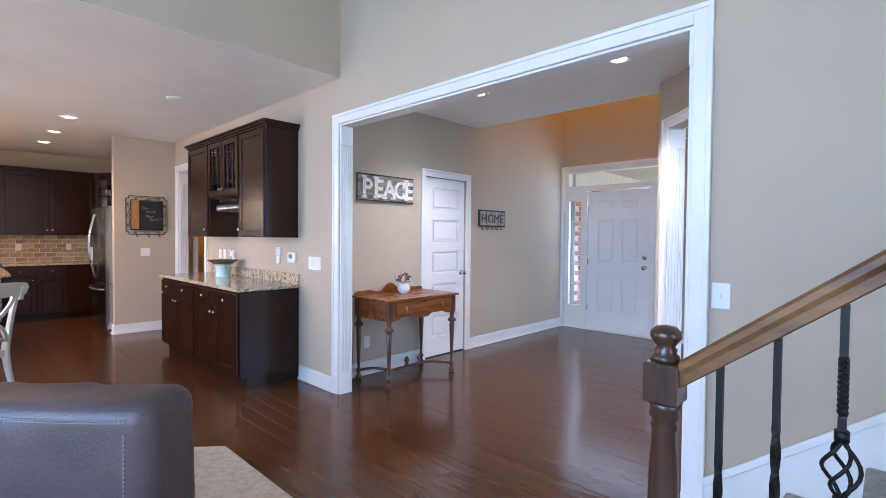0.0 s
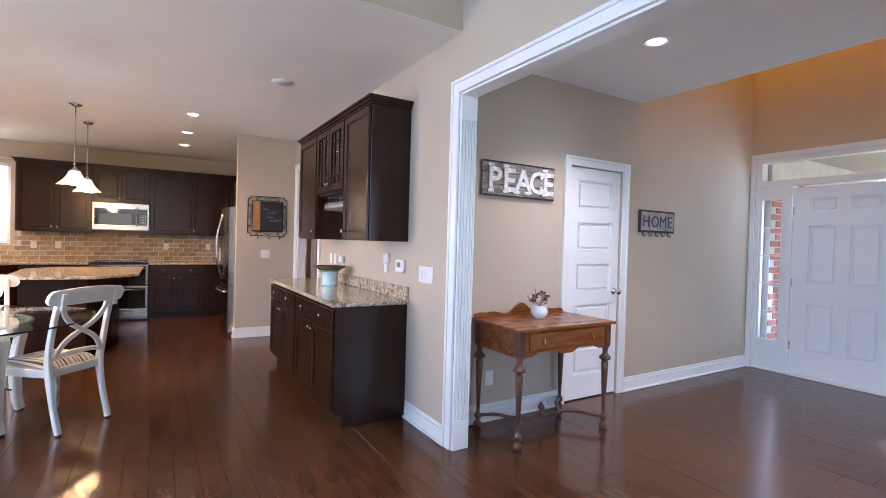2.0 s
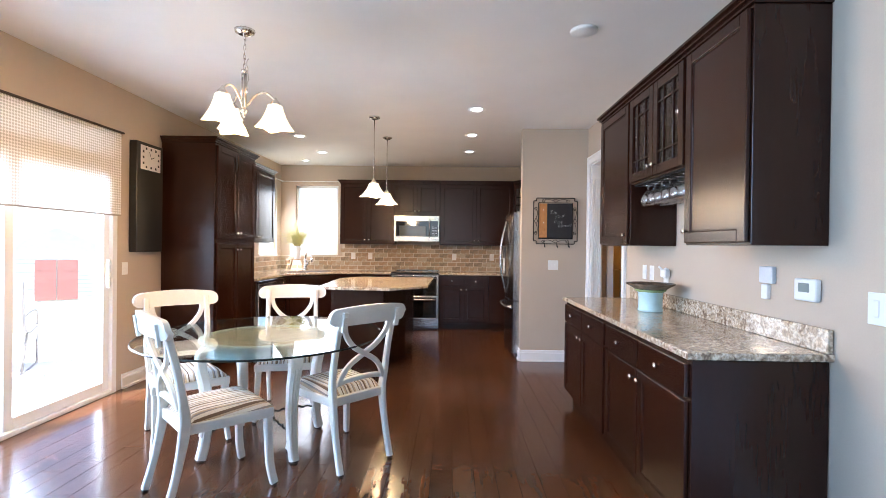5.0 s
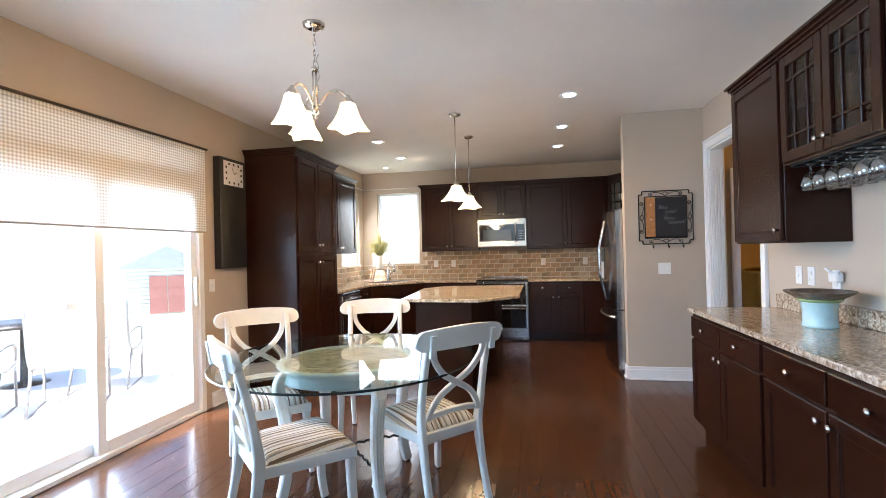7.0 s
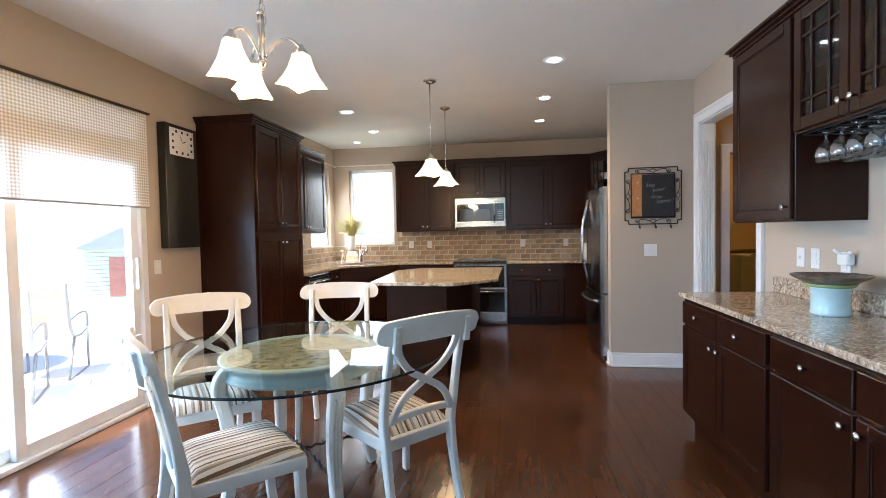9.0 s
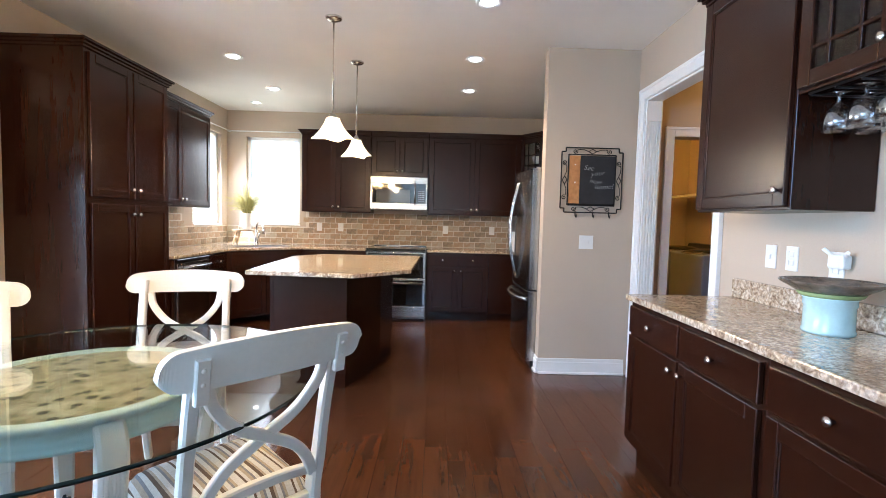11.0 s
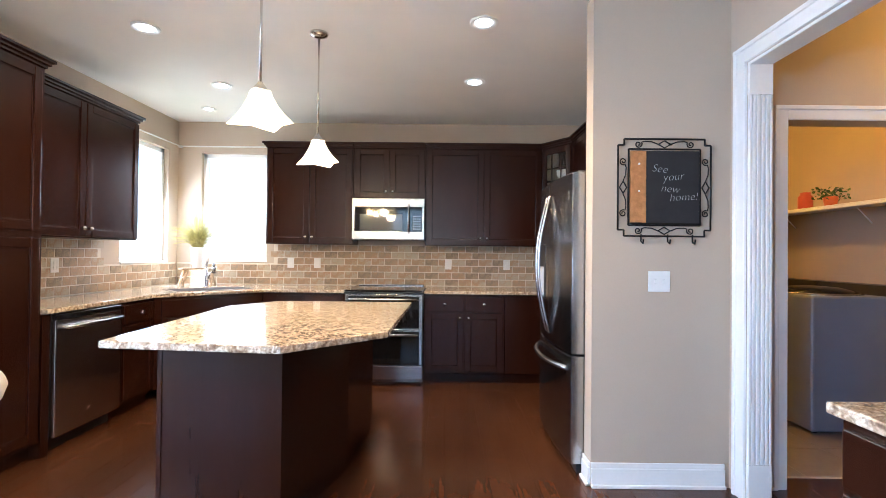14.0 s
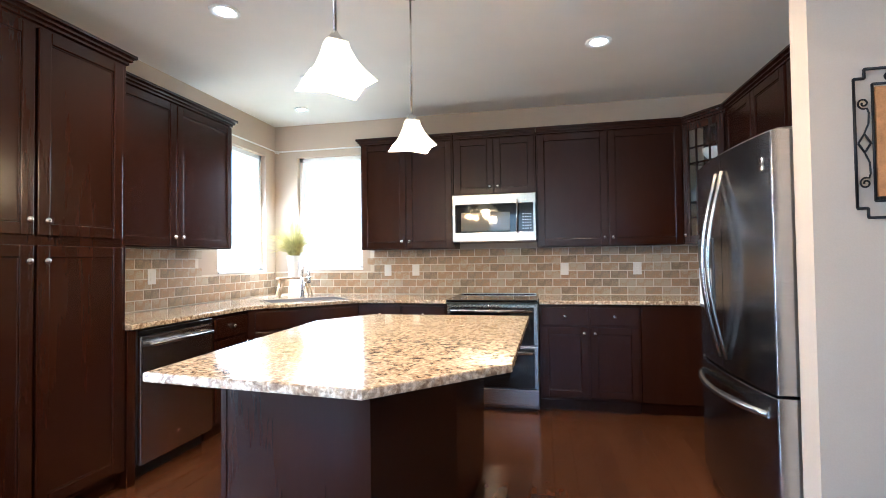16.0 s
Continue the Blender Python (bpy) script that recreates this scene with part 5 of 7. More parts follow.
Build().box(-0.03, -0.05, -0.03, 0.05, -0.009, 0.03, 0.01, 2).tube([(-0.02, -0.03, 0.02), (-0.05, -0.05, 0.05)], 0.008).tube([(0.04, -0.03, 0.02), (0.07, -0.05, 0.04)], 0.008).ob("body", PLASTIC, nl)
th = root("thermostat", pose(-4.25, NW, 1.176), "white wall thermostat with small display", "thermostat")
Build().box(-0.065, -0.03, -0.05, 0.065, -0.001, 0.05, 0.008, 2).ob("body", PLASTIC, th)
Build().box(-0.035, -0.032, -0.01, 0.03, -0.0295, 0.03, 0.002).ob("display", plain("grey_display", (0.22, 0.25, 0.24), 0.2), th)
kp = root("keypad", pose(-4.52, NW, 1.225), "small grey alarm keypad on wall", "keypad")
Build().box(-0.05, -0.025, -0.04, 0.05, -0.001, 0.045, 0.006, 2).ob("body", mat("grey_plastic", (0.55, 0.57, 0.6), 0.35), kp)
Build().box(-0.035, -0.022, -0.12, 0.01, -0.001, -0.045, 0.003).ob("bracket", PLASTIC, kp)

# black board with a clock on the south wall
ck = root("wall_clock", pose(-6.49, SW + 0.003, 1.262, 0, 0, 180), "tall black panel with white square clock face", "clock")
Build().box(0, -0.075, 0, 0.4, 0, 1.05, 0.004).ob("panel", BLACK, ck)
Build().box(0.05, -0.08, 0.79, 0.35, -0.0745, 1.02, 0.002).ob("face", mat("clock_face", (0.75, 0.72, 0.7), 0.5, vary=0.05), ck)
INK = plain("dark_ink", (0.05, 0.045, 0.045), 0.7)
for i in range(12):
    a = radians(30 * i)
    x, z = 0.2 + 0.115 * max(-1, min(1, 1.25 * math.sin(a))), 0.905 + 0.088 * max(-1, min(1, 1.25 * math.cos(a)))
    Build().box(x - 0.011, -0.082, z - 0.011, x + 0.011, -0.0805, z + 0.011, 0.0005).ob("numeral", INK, ck)
Build().tube([(0.2, -0.083, 0.905), (0.245, -0.083, 0.925)], 0.0035, 4).tube([(0.2, -0.083, 0.905), (0.17, -0.083, 0.968)], 0.0025, 4).ob("pointers", INK, ck)
# woven roller blind over the patio door
def weave_mat():
    m = bpy.data.materials.new("woven_blind")
    m.use_nodes = True
    N, L = m.node_tree.nodes, m.node_tree.links
    N.remove(N["Principled BSDF"])
    co, ck_, mp = N.new("ShaderNodeTexCoord"), N.new("ShaderNodeTexChecker"), N.new("ShaderNodeMapping")
    mp.inputs["Rotation"].default_value = (0, radians(45), 0)
    ck_.inputs["Scale"].default_value = 64
    ck_.inputs[1].default_value, ck_.inputs[2].default_value = (0.94, 0.93, 0.91, 1), (0.64, 0.61, 0.56, 1)
    L.new(co.outputs["Object"], mp.inputs[0]), L.new(mp.outputs[0], ck_.inputs["Vector"])
    d, t, x = N.new("ShaderNodeBsdfDiffuse"), N.new("ShaderNodeBsdfTranslucent"), N.new("ShaderNodeMixShader")
    x.inputs[0].default_value = 0.36
    L.new(ck_.outputs[0], d.inputs[0]), L.new(ck_.outputs[0], t.inputs[0])
    L.new(d.outputs[0], x.inputs[1]), L.new(t.outputs[0], x.inputs[2]), L.new(x.outputs[0], N["Material Output"].inputs[0])
    return m
bl = root("roller_blind", pose(-6.38, SW + 0.02, 0), "beige woven roller blind drawn half down over door", "blind")
Build().box(0.02, 0.0, 1.60, 2.06, 0.003, 2.34).ob("fabric", weave_mat(), bl)
BRONZE = mat("bronze_rail", (0.06, 0.045, 0.035), 0.4, 0.5)
Build().box(0.0, -0.012, 2.335, 2.08, 0.02, 2.352, 0.003).ob("head_rail", BRONZE, bl)
Build().box(0.02, -0.004, 1.588, 2.06, 0.007, 1.60, 0.002).ob("bottom_bar", mat("beige_bar", (0.35, 0.3, 0.24), 0.6), bl)
# rods over the sink windows
for nm, m, l in (("s", pose(-10.42, SW + 0.05, 2.465), 1.02), ("w", pose(BACK + 0.05, -1.98, 2.465, 0, 0, 90), 1.06)):
    o = root("curtain_rod", m, "thin white curtain rod with small knobs", "curtain rod")
    Build().tube([(0, 0, 0), (l, 0, 0)], 0.008).lathe([(0.0, -0.02), (0.016, -0.01), (0.016, 0.005), (0.0, 0.015)], (0, 0, 0), 10, axis="x").lathe([(0.0, -0.015), (0.016, -0.005), (0.016, 0.01), (0.0, 0.02)], (l, 0, 0), 10, axis="x").ob("rod", WHITE, o)
# iron memo board on the pier
mb = root("memo_board", pose(PIER + 0.004, 1.975, 1.395, 0, 0, 90), "black iron framed chalkboard with cork strip and hooks", "memo board")
W_, H_ = 0.515, 0.54
b = Build()
def bar(pts, r=0.0045):
    b.tube([(x, -0.012, z) for x, z in pts], r, 6)
N0 = 0.034
ring = [(N0, 0), (W_ - N0, 0), (W_ - N0, N0), (W_, N0), (W_, H_ - N0), (W_ - N0, H_ - N0), (W_ - N0, H_), (N0, H_), (N0, H_ - N0), (0, H_ - N0), (0, N0), (N0, N0)]
for p, q in zip(ring, ring[1:] + ring[:1]):
    bar([p, q], 0.0055)
for p, q in (((0.058, 0.06), (W_ - 0.058, 0.06)), ((0.058, H_ - 0.056), (W_ - 0.058, H_ - 0.056)), ((0.058, 0.06), (0.058, H_ - 0.056)), ((W_ - 0.058, 0.06), (W_ - 0.058, H_ - 0.056))):
    bar([p, q], 0.005)
for cx, cz, ax in ((0.029, H_ / 2, "z"), (W_ - 0.029, H_ / 2, "z"), (W_ / 2, 0.03, "x"), (W_ / 2, H_ - 0.029, "x")):
    def at(u, v):
        return (cx + (u if ax == "x" else v), cz + (v if ax == "x" else u))
    d = [(0.034, 0), (0, 0.02), (-0.034, 0), (0, -0.02)]
    for p, q in zip(d, d[1:] + d[:1]):
        bar([at(*p), at(*q)], 0.0035)
    for sg in (-1, 1):
        pts = []
        for i in range(22):
            a, r = i * 0.42, 0.021 * (1 - i / 27)
            pts.append(at(sg * (0.145 + r * math.cos(a + 2.6)), r * math.sin(a + 2.6)))
        bar([at(sg * 0.036, 0.0), at(sg * 0.07, 0.014), at(sg * 0.11, 0.016)] + pts, 0.0034)
for x in (0.13, W_ / 2 + 0.02, W_ - 0.1):
    b.tube([(x, -0.012, 0.01), (x, -0.012, -0.03), (x + 0.004, -0.03, -0.042), (x, -0.045, -0.02)], 0.0045, 6)
b.ob("frame", IRON, mb)
Build().box(0.16, -0.012, 0.07, W_ - 0.062, -0.002, H_ - 0.065, 0.002).ob("chalkboard", mat("chalkboard", (0.018, 0.018, 0.02), 0.7, vary=0.35, scale=5, fine=30), mb)
Build().box(0.068, -0.012, 0.07, 0.158, -0.002, H_ - 0.065, 0.002).ob("cork", mat("cork", (0.42, 0.2, 0.07), 0.9, vary=0.25, scale=40, fine=200, bump=0.3), mb)
Build().box(0.06, -0.028, 0.062, W_ - 0.06, -0.0, 0.074, 0.002).ob("tray", IRON, mb)
CHALK = plain("chalk", (0.5, 0.5, 0.5), 0.9)
def text(body, size, m, material, parent, name="lettering", depth=0.0006, shear=0.0, thin=0.0):
    cu = bpy.data.curves.new(name, "FONT")
    cu.body, cu.size, cu.extrude, cu.shear, cu.resolution_u = body, size, depth, shear, 3
    cu.offset = thin
    cu.materials.append(material)
    o = new(name, cu)
    o.parent = parent
    o.matrix_basis = m
    return o
for body, x, z, t in (("See", 0.185, 0.36, -6), ("your", 0.25, 0.305, 6), ("new", 0.235, 0.25, -6), ("home!", 0.285, 0.195, 3)):
    text(body, 0.062, pose(x, -0.0135, z, 90, 0, 0) @ pose(0, 0, 0, 0, 0, t), CHALK, mb, "chalk_writing", shear=0.25, thin=-0.0016)
for z in (0.40, 0.25):
    Build().lathe([(0.006, -0.02), (0.004, -0.012)], (0.115, 0, z), 8, axis="y").ob("pin", PLASTIC, mb)

# ---- buffet things ----
cb_ = root("cake_stand", pose(-5.44, 2.4, 0.917), "pale aqua ceramic pedestal with wide brown-rimmed dish", "bowl")
MINT = mat("mint_glaze", (0.5, 0.68, 0.68), 0.15, vary=0.12, scale=14, coat=0.4)
Build().lathe([(0.078, 0.0), (0.083, 0.004), (0.083, 0.012), (0.079, 0.02), (0.079, 0.1), (0.083, 0.108), (0.082, 0.128), (0.09, 0.135)], n=32).ob("base", MINT, cb_, smooth=True)
Build().lathe([(0.088, 0.134), (0.098, 0.14), (0.104, 0.15), (0.1, 0.152)], n=32).ob("band", mat("green_glaze", (0.3, 0.38, 0.16), 0.2, vary=0.2, scale=14), cb_, smooth=True)
Build().lathe([(0.1, 0.15), (0.125, 0.166), (0.155, 0.183), (0.163, 0.19), (0.16, 0.194), (0.145, 0.186), (0.1, 0.168), (0.0, 0.16)], n=40).ob("dish", mat("olive_glaze", (0.14, 0.1, 0.07), 0.2, vary=0.5, scale=24), cb_, smooth=True)
rk = root("glass_rack", pose(-5.5, UF, 1.79), "dark wire stemware rack under cabinet", "glass rack")
b = Build()
for i in range(8):
    x = 0.03 + i * 0.103
    b.tube([(x, 0.02, 0.0), (x, 0.29, 0.0)], 0.004, 6)
b.tube([(0.02, 0.02, 0.008), (0.77, 0.02, 0.008)], 0.005, 6).tube([(0.02, 0.29, 0.008), (0.77, 0.29, 0.008)], 0.005, 6)
b.ob("wire", IRON, rk)
WINEGLASS = glass_mat("cut_glass", (0.92, 0.95, 0.97), 0.1, tint=0.22)
w0 = None
for i in range(7):
    for j in range(2):
        m = pose(-5.43 + 0.108 * i, UF + 0.09 + 0.125 * j, 1.795)
        if i > 5 and j:
            continue
        if w0 is None:
            w0 = Build().lathe([(0.036, -0.004), (0.006, -0.009), (0.005, -0.035), (0.014, -0.045), (0.03, -0.06), (0.045, -0.085), (0.049, -0.11), (0.046, -0.142), (0.044, -0.142), (0.047, -0.11), (0.043, -0.086), (0.0, -0.055)][::-1], n=12).ob("wine_glass", WINEGLASS)
            w0.matrix_world = m
            tagged(w0, "clear cut-glass stemware hanging upside down", "wine glass", "glasses in the rack")
        else:
            copy_thing(w0, m)
for i in range(4):
    o = Build().lathe([(0.03, 0.0), (0.034, 0.004), (0.036, 0.11), (0.033, 0.11), (0.03, 0.008), (0, 0.006)], n=14).ob("tumbler", WINEGLASS, smooth=True)
    o.matrix_world = pose(-5.44 + 0.17 * i, UF + 0.17, 2.1095 if i % 2 else 1.8185)
    tagged(o, "clear drinking glass on cabinet shelf", "glass", "glasses in the cabinet")

# ---- foyer ----
def panel_door(name, m, w, h, panels, label, knob_x, lever=False, hinges=()):
    """A moulded door: slab with sunk fields and raised panels; panels: (x0, x1, z0, z1)."""
    o = root(name, m, label, "door")
    o["kind"] = "structure"
    xs, zs = sorted({0, w, *[v for p in panels for v in p[:2]]}), sorted({0, h, *[v for p in panels for v in p[2:]]})
    b = Build()
    b.box(0, 0.022, 0, w, 0.05, h)
    for i in range(len(xs) - 1):
        for j in range(len(zs) - 1):
            x, z = (xs[i] + xs[i + 1]) / 2, (zs[j] + zs[j + 1]) / 2
            if not any(p[0] < x < p[1] and p[2] < z < p[3] for p in panels):
                b.box(xs[i], 0, zs[j], xs[i + 1], 0.0225, zs[j + 1])
    for x0, x1, z0, z1 in panels:
        b.box(x0 + 0.026, 0.007, z0 + 0.026, x1 - 0.026, 0.0225, z1 - 0.026, 0.009)
        for e in ((x0, x1, z0, z0 + 0.012), (x0, x1, z1 - 0.012, z1), (x0, x0 + 0.012, z0, z1), (x1 - 0.012, x1, z0, z1)):
            b.box(e[0], 0.01, e[2], e[1], 0.0225, e[3], 0.003)
    b.ob("slab", DOORPAINT, o)
    Build().lathe([(0.032, 0.0), (0.032, 0.006), (0.012, 0.012), (0.011, 0.04), (0.026, 0.048), (0.03, 0.06), (0.024, 0.072), (0, 0.076)], (0, 0, 0), 18, axis="y").move(pose(knob_x, 0, 0.95) @ Matrix.Diagonal((1, -1, 1, 1))).ob("handle", NICKEL, o, smooth=True)
    if not lever:
        Build().lathe([(0.03, 0.0), (0.03, 0.012), (0.01, 0.014), (0.009, 0.03)], n=18, axis="y").move(pose(knob_x, 0, 1.09) @ Matrix.Diagonal((1, -1, 1, 1))).ob("deadbolt", NICKEL, o, smooth=True)
    for z in hinges:
        Build().box(0.0, -0.008, z - 0.045, 0.014, 0.0, z + 0.045, 0.002).ob("hinge", NICKEL, o)
    return o
five = [(0.125, 0.575, 0.212 + i * 0.371, 0.467 + i * 0.371) for i in range(5)]
panel_door("door_2", pose(-3.79, 3.966, 0.012, 0, 0, 90), 0.678, 2.058, five, "white five-panel closet door, closed", 0.625, True, (0.3, 1.05, 1.8))
six = [(x0, x1, z0, z1) for x0, x1 in ((0.155, 0.405), (0.52, 0.77)) for z0, z1 in ((0.245, 0.785), (1.0, 1.635), (1.78, 1.935))]
fd = panel_door("door_3", pose(-3.335, 7.0, 0.035), 0.925, 2.06, six, "white six-panel front door, closed", 0.86, False, (0.3, 1.0, 1.8))
en = root("trim_entry", pose(-0.055, 0, 0), "white front entry surround with sidelights and transom", "door frame")
en["kind"] = "structure"
b = Build()
Y0, Y1 = 6.955, 7.1
for x0, x1 in ((-3.66, -3.62), (-3.36, -3.285), (-2.35, -2.275), (-2.04, -2.0)):
    b.box(x0, Y0 + 0.018, 0, x1, Y1, 2.12, 0.003)
b.box(-3.66, Y0 + 0.017, 2.12, -2.0, Y1, 2.19, 0.003).box(-3.66, Y0 + 0.017, 2.40, -2.0, Y1, 2.45, 0.003).box(-3.66, Y0 + 0.018, 2.19, -3.6, Y1, 2.4).box(-2.06, Y0 + 0.018, 2.19, -2.0, Y1, 2.4)
for x0, x1 in ((-3.62, -3.36), (-2.275, -2.04)):
    b.box(x0, Y0 + 0.025, 0, x1, 7.03, 0.36, 0.003).box(x0, Y0 + 0.025, 1.97, x1, 7.03, 2.12, 0.003)
    b.box(x0, Y0 + 0.025, 0.36, x0 + 0.03, 7.03, 1.97, 0.003).box(x1 - 0.03, Y0 + 0.025, 0.36, x1, 7.03, 1.97, 0.003)
    for i in range(1, 5):
        z = 0.36 + 1.61 * i / 5
        b.box(x0 + 0.03, 6.995, z - 0.007, x1 - 0.03, 7.012, z + 0.007)
b.box(-3.66, Y0 + 0.015, 0, -2.0, Y1, 0.03, 0.004)
b.ob("frame", WHITE, en)
for x0, x1, z0, z1 in ((-3.59, -3.39, 0.36, 1.97), (-2.245, -2.07, 0.36, 1.97), (-3.6, -2.06, 2.19, 2.4)):
    g = Build().box(x0, 7.001, z0, x1, 7.006, z1).ob("pane", GLASS, en)
    g.visible_shadow = False
casing("x", 6.97, -1, -3.715, -2.055, 2.45, 0.05)
# porch: brick return wall, slab and soffit
BRICK = mat("red_brick", (0.36, 0.14, 0.10), 0.85, vary=0.3, scale=6, fine=80, bump=0.4, rand=0.6)
MORTAR = mat("pale_mortar", (0.6, 0.57, 0.53), 0.9)
pw = tagged(Build().box(-4.2, 7.13, -0.2, -3.62, 10.4, 2.555).ob("wall_porch", MORTAR), "red brick porch wall with pale mortar", "wall", kind="structure")
tagged(Build().box(-3.62, 7.13, -0.2, -0.5, 10.4, -0.04, 0.01).ob("porch_floor", CONC), "pale concrete porch slab", "porch", kind="structure")
tagged(Build().box(-4.2, 7.13, 2.56, -0.5, 10.4, 2.66).ob("ceiling_porch", mat("porch_soffit", (0.42, 0.38, 0.33), 0.8)), "beige porch soffit", "ceiling", kind="structure")
# console table
CHERRY = wood_mat("cherry_wood", (0.115, 0.029, 0.0065), (0.235, 0.074, 0.017), 0.26, grain=(7, 0.8, 7), rand=0.05, coat=0.05, bump=0.05, spec=0.38)
DKCHERRY = wood_mat("dark_turned_wood", (0.03, 0.01, 0.006), (0.11, 0.036, 0.018), 0.3, grain=(9, 9, 1.5), rand=0.1, coat=0.3)
ct = root("console_table", pose(-3.735, 3.42, 0, 0, 0, 0), "antique cherry console table with drawer and turned legs", "table")
D, WD, TH = 0.52, 0.45, 0.818
Build().box(0, -WD - 0.025, TH - 0.022, D + 0.025, WD + 0.025, TH, 0.006, 2).ob("top", CHERRY, ct)
b = Build().box(0.02, -WD + 0.01, TH - 0.2, D - 0.02, -WD + 0.03, TH - 0.022).box(0.02, WD - 0.03, TH - 0.2, D - 0.02, WD - 0.01, TH - 0.022).box(0.01, -WD + 0.03, TH - 0.2, 0.03, WD - 0.03, TH - 0.022)
b.box(D - 0.02, -WD + 0.01, TH - 0.17, D - 0.005, WD - 0.01, TH - 0.022)
n = 60
low = []
for i in range(n + 1):
    k = i / n
    y = -WD + 0.06 + (2 * WD - 0.12) * k
    low.append((y, TH - 0.172 - 0.012 * math.sin(k * math.pi * 6) ** 2 - 0.028 * math.exp(-((k - 0.5) / 0.1) ** 2) + 0.02 * math.exp(-((abs(2 * k - 1) - 0.45) / 0.2) ** 2) - 0.03 * abs(2 * k - 1) ** 6))
b.prism(low + [(WD - 0.06, TH - 0.14), (-WD + 0.06, TH - 0.14)], 0, 0.012)
bmesh.ops.transform(b.bm, matrix=Matrix(((0, 0, 1, D - 0.0185), (1, 0, 0, 0), (0, 1, 0, 0), (0, 0, 0, 1))), verts=b.bm.verts[-2 * (n + 3):])
b.ob("apron", CHERRY, ct)
d = Build().box(D - 0.006, -WD + 0.09, TH - 0.15, D + 0.008, WD - 0.09, TH - 0.04, 0.004, 2).ob("drawer", CHERRY, ct)
BRASS = plain("brass", (0.55, 0.38, 0.16), 0.3, 1.0)
for y in (-0.24, 0.24):
    Build().lathe([(0.012, 0.0), (0.012, 0.003), (0.004, 0.005), (0.004, 0.012)], (D + 0.008, y, TH - 0.085), 10, axis="x").lathe([(0.0, -0.03), (0.008, -0.025), (0.005, -0.008), (0.002, 0.0)], (D + 0.018, y, TH - 0.088), 10).ob("pull", BRASS, d)
leg = [(0.012, 0.0), (0.03, 0.012), (0.032, 0.03), (0.018, 0.05), (0.013, 0.06), (0.026, 0.075), (0.026, 0.1), (0.012, 0.115), (0.013, 0.14), (0.021, 0.35), (0.026, 0.5), (0.018, 0.515), (0.042, 0.53), (0.044, 0.545), (0.028, 0.56), (0.018, 0.575), (0.02, 0.6), (0.03, 0.63)]
for x in (0.04, D - 0.025):
    for y in (-WD + 0.03, WD - 0.03):
        Build().lathe(leg, (x, y, 0), 16).box(x - 0.027, y - 0.027, 0.625, x + 0.027, y + 0.027, TH - 0.022, 0.003).ob("leg", DKCHERRY, ct)
b = Build()
for s in (-1, 1):
    for x0 in (0.04, D - 0.025):
        b.tube(curve([(x0, s * (WD - 0.03), 0.088), (0.2 + (x0 - 0.2) * 0.5, s * 0.3, 0.1), (0.27, s * 0.18, 0.088), (0.27, 0, 0.088)], 6), 0.013, 8)
b.lathe([(0.02, 0.08), (0.03, 0.1), (0.012, 0.125), (0.028, 0.15), (0.02, 0.17), (0.006, 0.19), (0.0, 0.2)], (0.27, 0, 0), 14)
b.ob("stretcher", DKCHERRY, ct)
n = 60
up = []
for i in range(n + 1):
    k = abs(i / n * 2 - 1)
    up.append((-WD + 2 * WD * i / n, TH + max(0.014, 0.026 + 0.058 * math.exp(-(k / 0.2) ** 2) + 0.012 * math.cos(k * 10) + 0.02 * math.exp(-((k - 0.9) / 0.1) ** 2))))
b = Build().prism([(-WD, TH)] + up + [(WD, TH)], 0, 0.016)
b.move(Matrix(((0, 0, 1, 0), (1, 0, 0, 0), (0, 1, 0, 0), (0, 0, 0, 1))))
b.ob("gallery", CHERRY, ct)
fp = root("flower_pot", pose(-3.53, 3.43, TH), "white china pot with burgundy and cream silk flowers", "flower pot")
Build().lathe([(0.035, 0), (0.04, 0.006), (0.062, 0.03), (0.066, 0.06), (0.052, 0.088), (0.056, 0.1), (0.05, 0.1), (0.045, 0.085), (0, 0.08)], n=24).ob("pot", CERAMIC, fp, smooth=True)
rnd = random.Random(9)
for nm, colr, cnt in (("burgundy_petals", (0.16, 0.012, 0.03), 10), ("cream_petals", (0.72, 0.66, 0.6), 7), ("leaves", (0.07, 0.10, 0.03), 22), ("sprigs", (0.38, 0.16, 0.16), 12)):
    b = Build()
    for i in range(cnt):
        a, el = rnd.uniform(0, 6.28), rnd.uniform(0.2, 1.3)
        r = rnd.uniform(0.05, 0.085)
        c = Vector((math.cos(a) * math.cos(el) * r, math.sin(a) * math.cos(el) * r, 0.115 + math.sin(el) * r * 0.95))
        if nm == "sprigs":
            b.tube([(0, 0, 0.09), c * 0.9, c * 1.18 + Vector((0, 0, 0.01))], [0.002, 0.002, 0.004], 5)
            continue
        k = 7 if "petals" in nm else 1
        for j in range(k):
            q = Euler((rnd.uniform(-1, 1), rnd.uniform(-1, 1), 6.28 * j / k)).to_matrix()
            w, l = (0.011, 0.02) if k > 1 else (0.012, 0.035)
            vs = [b.bm.verts.new(c + q @ Vector(v)) for v in ((0, 0, 0), (w, l * 0.5, 0.008), (0, l, 0.004), (-w, l * 0.5, 0.008))]
            b.bm.faces.new(vs)
    b.ob(nm, mat(nm, colr, 0.7, vary=0.35, scale=40, bump=0), fp)
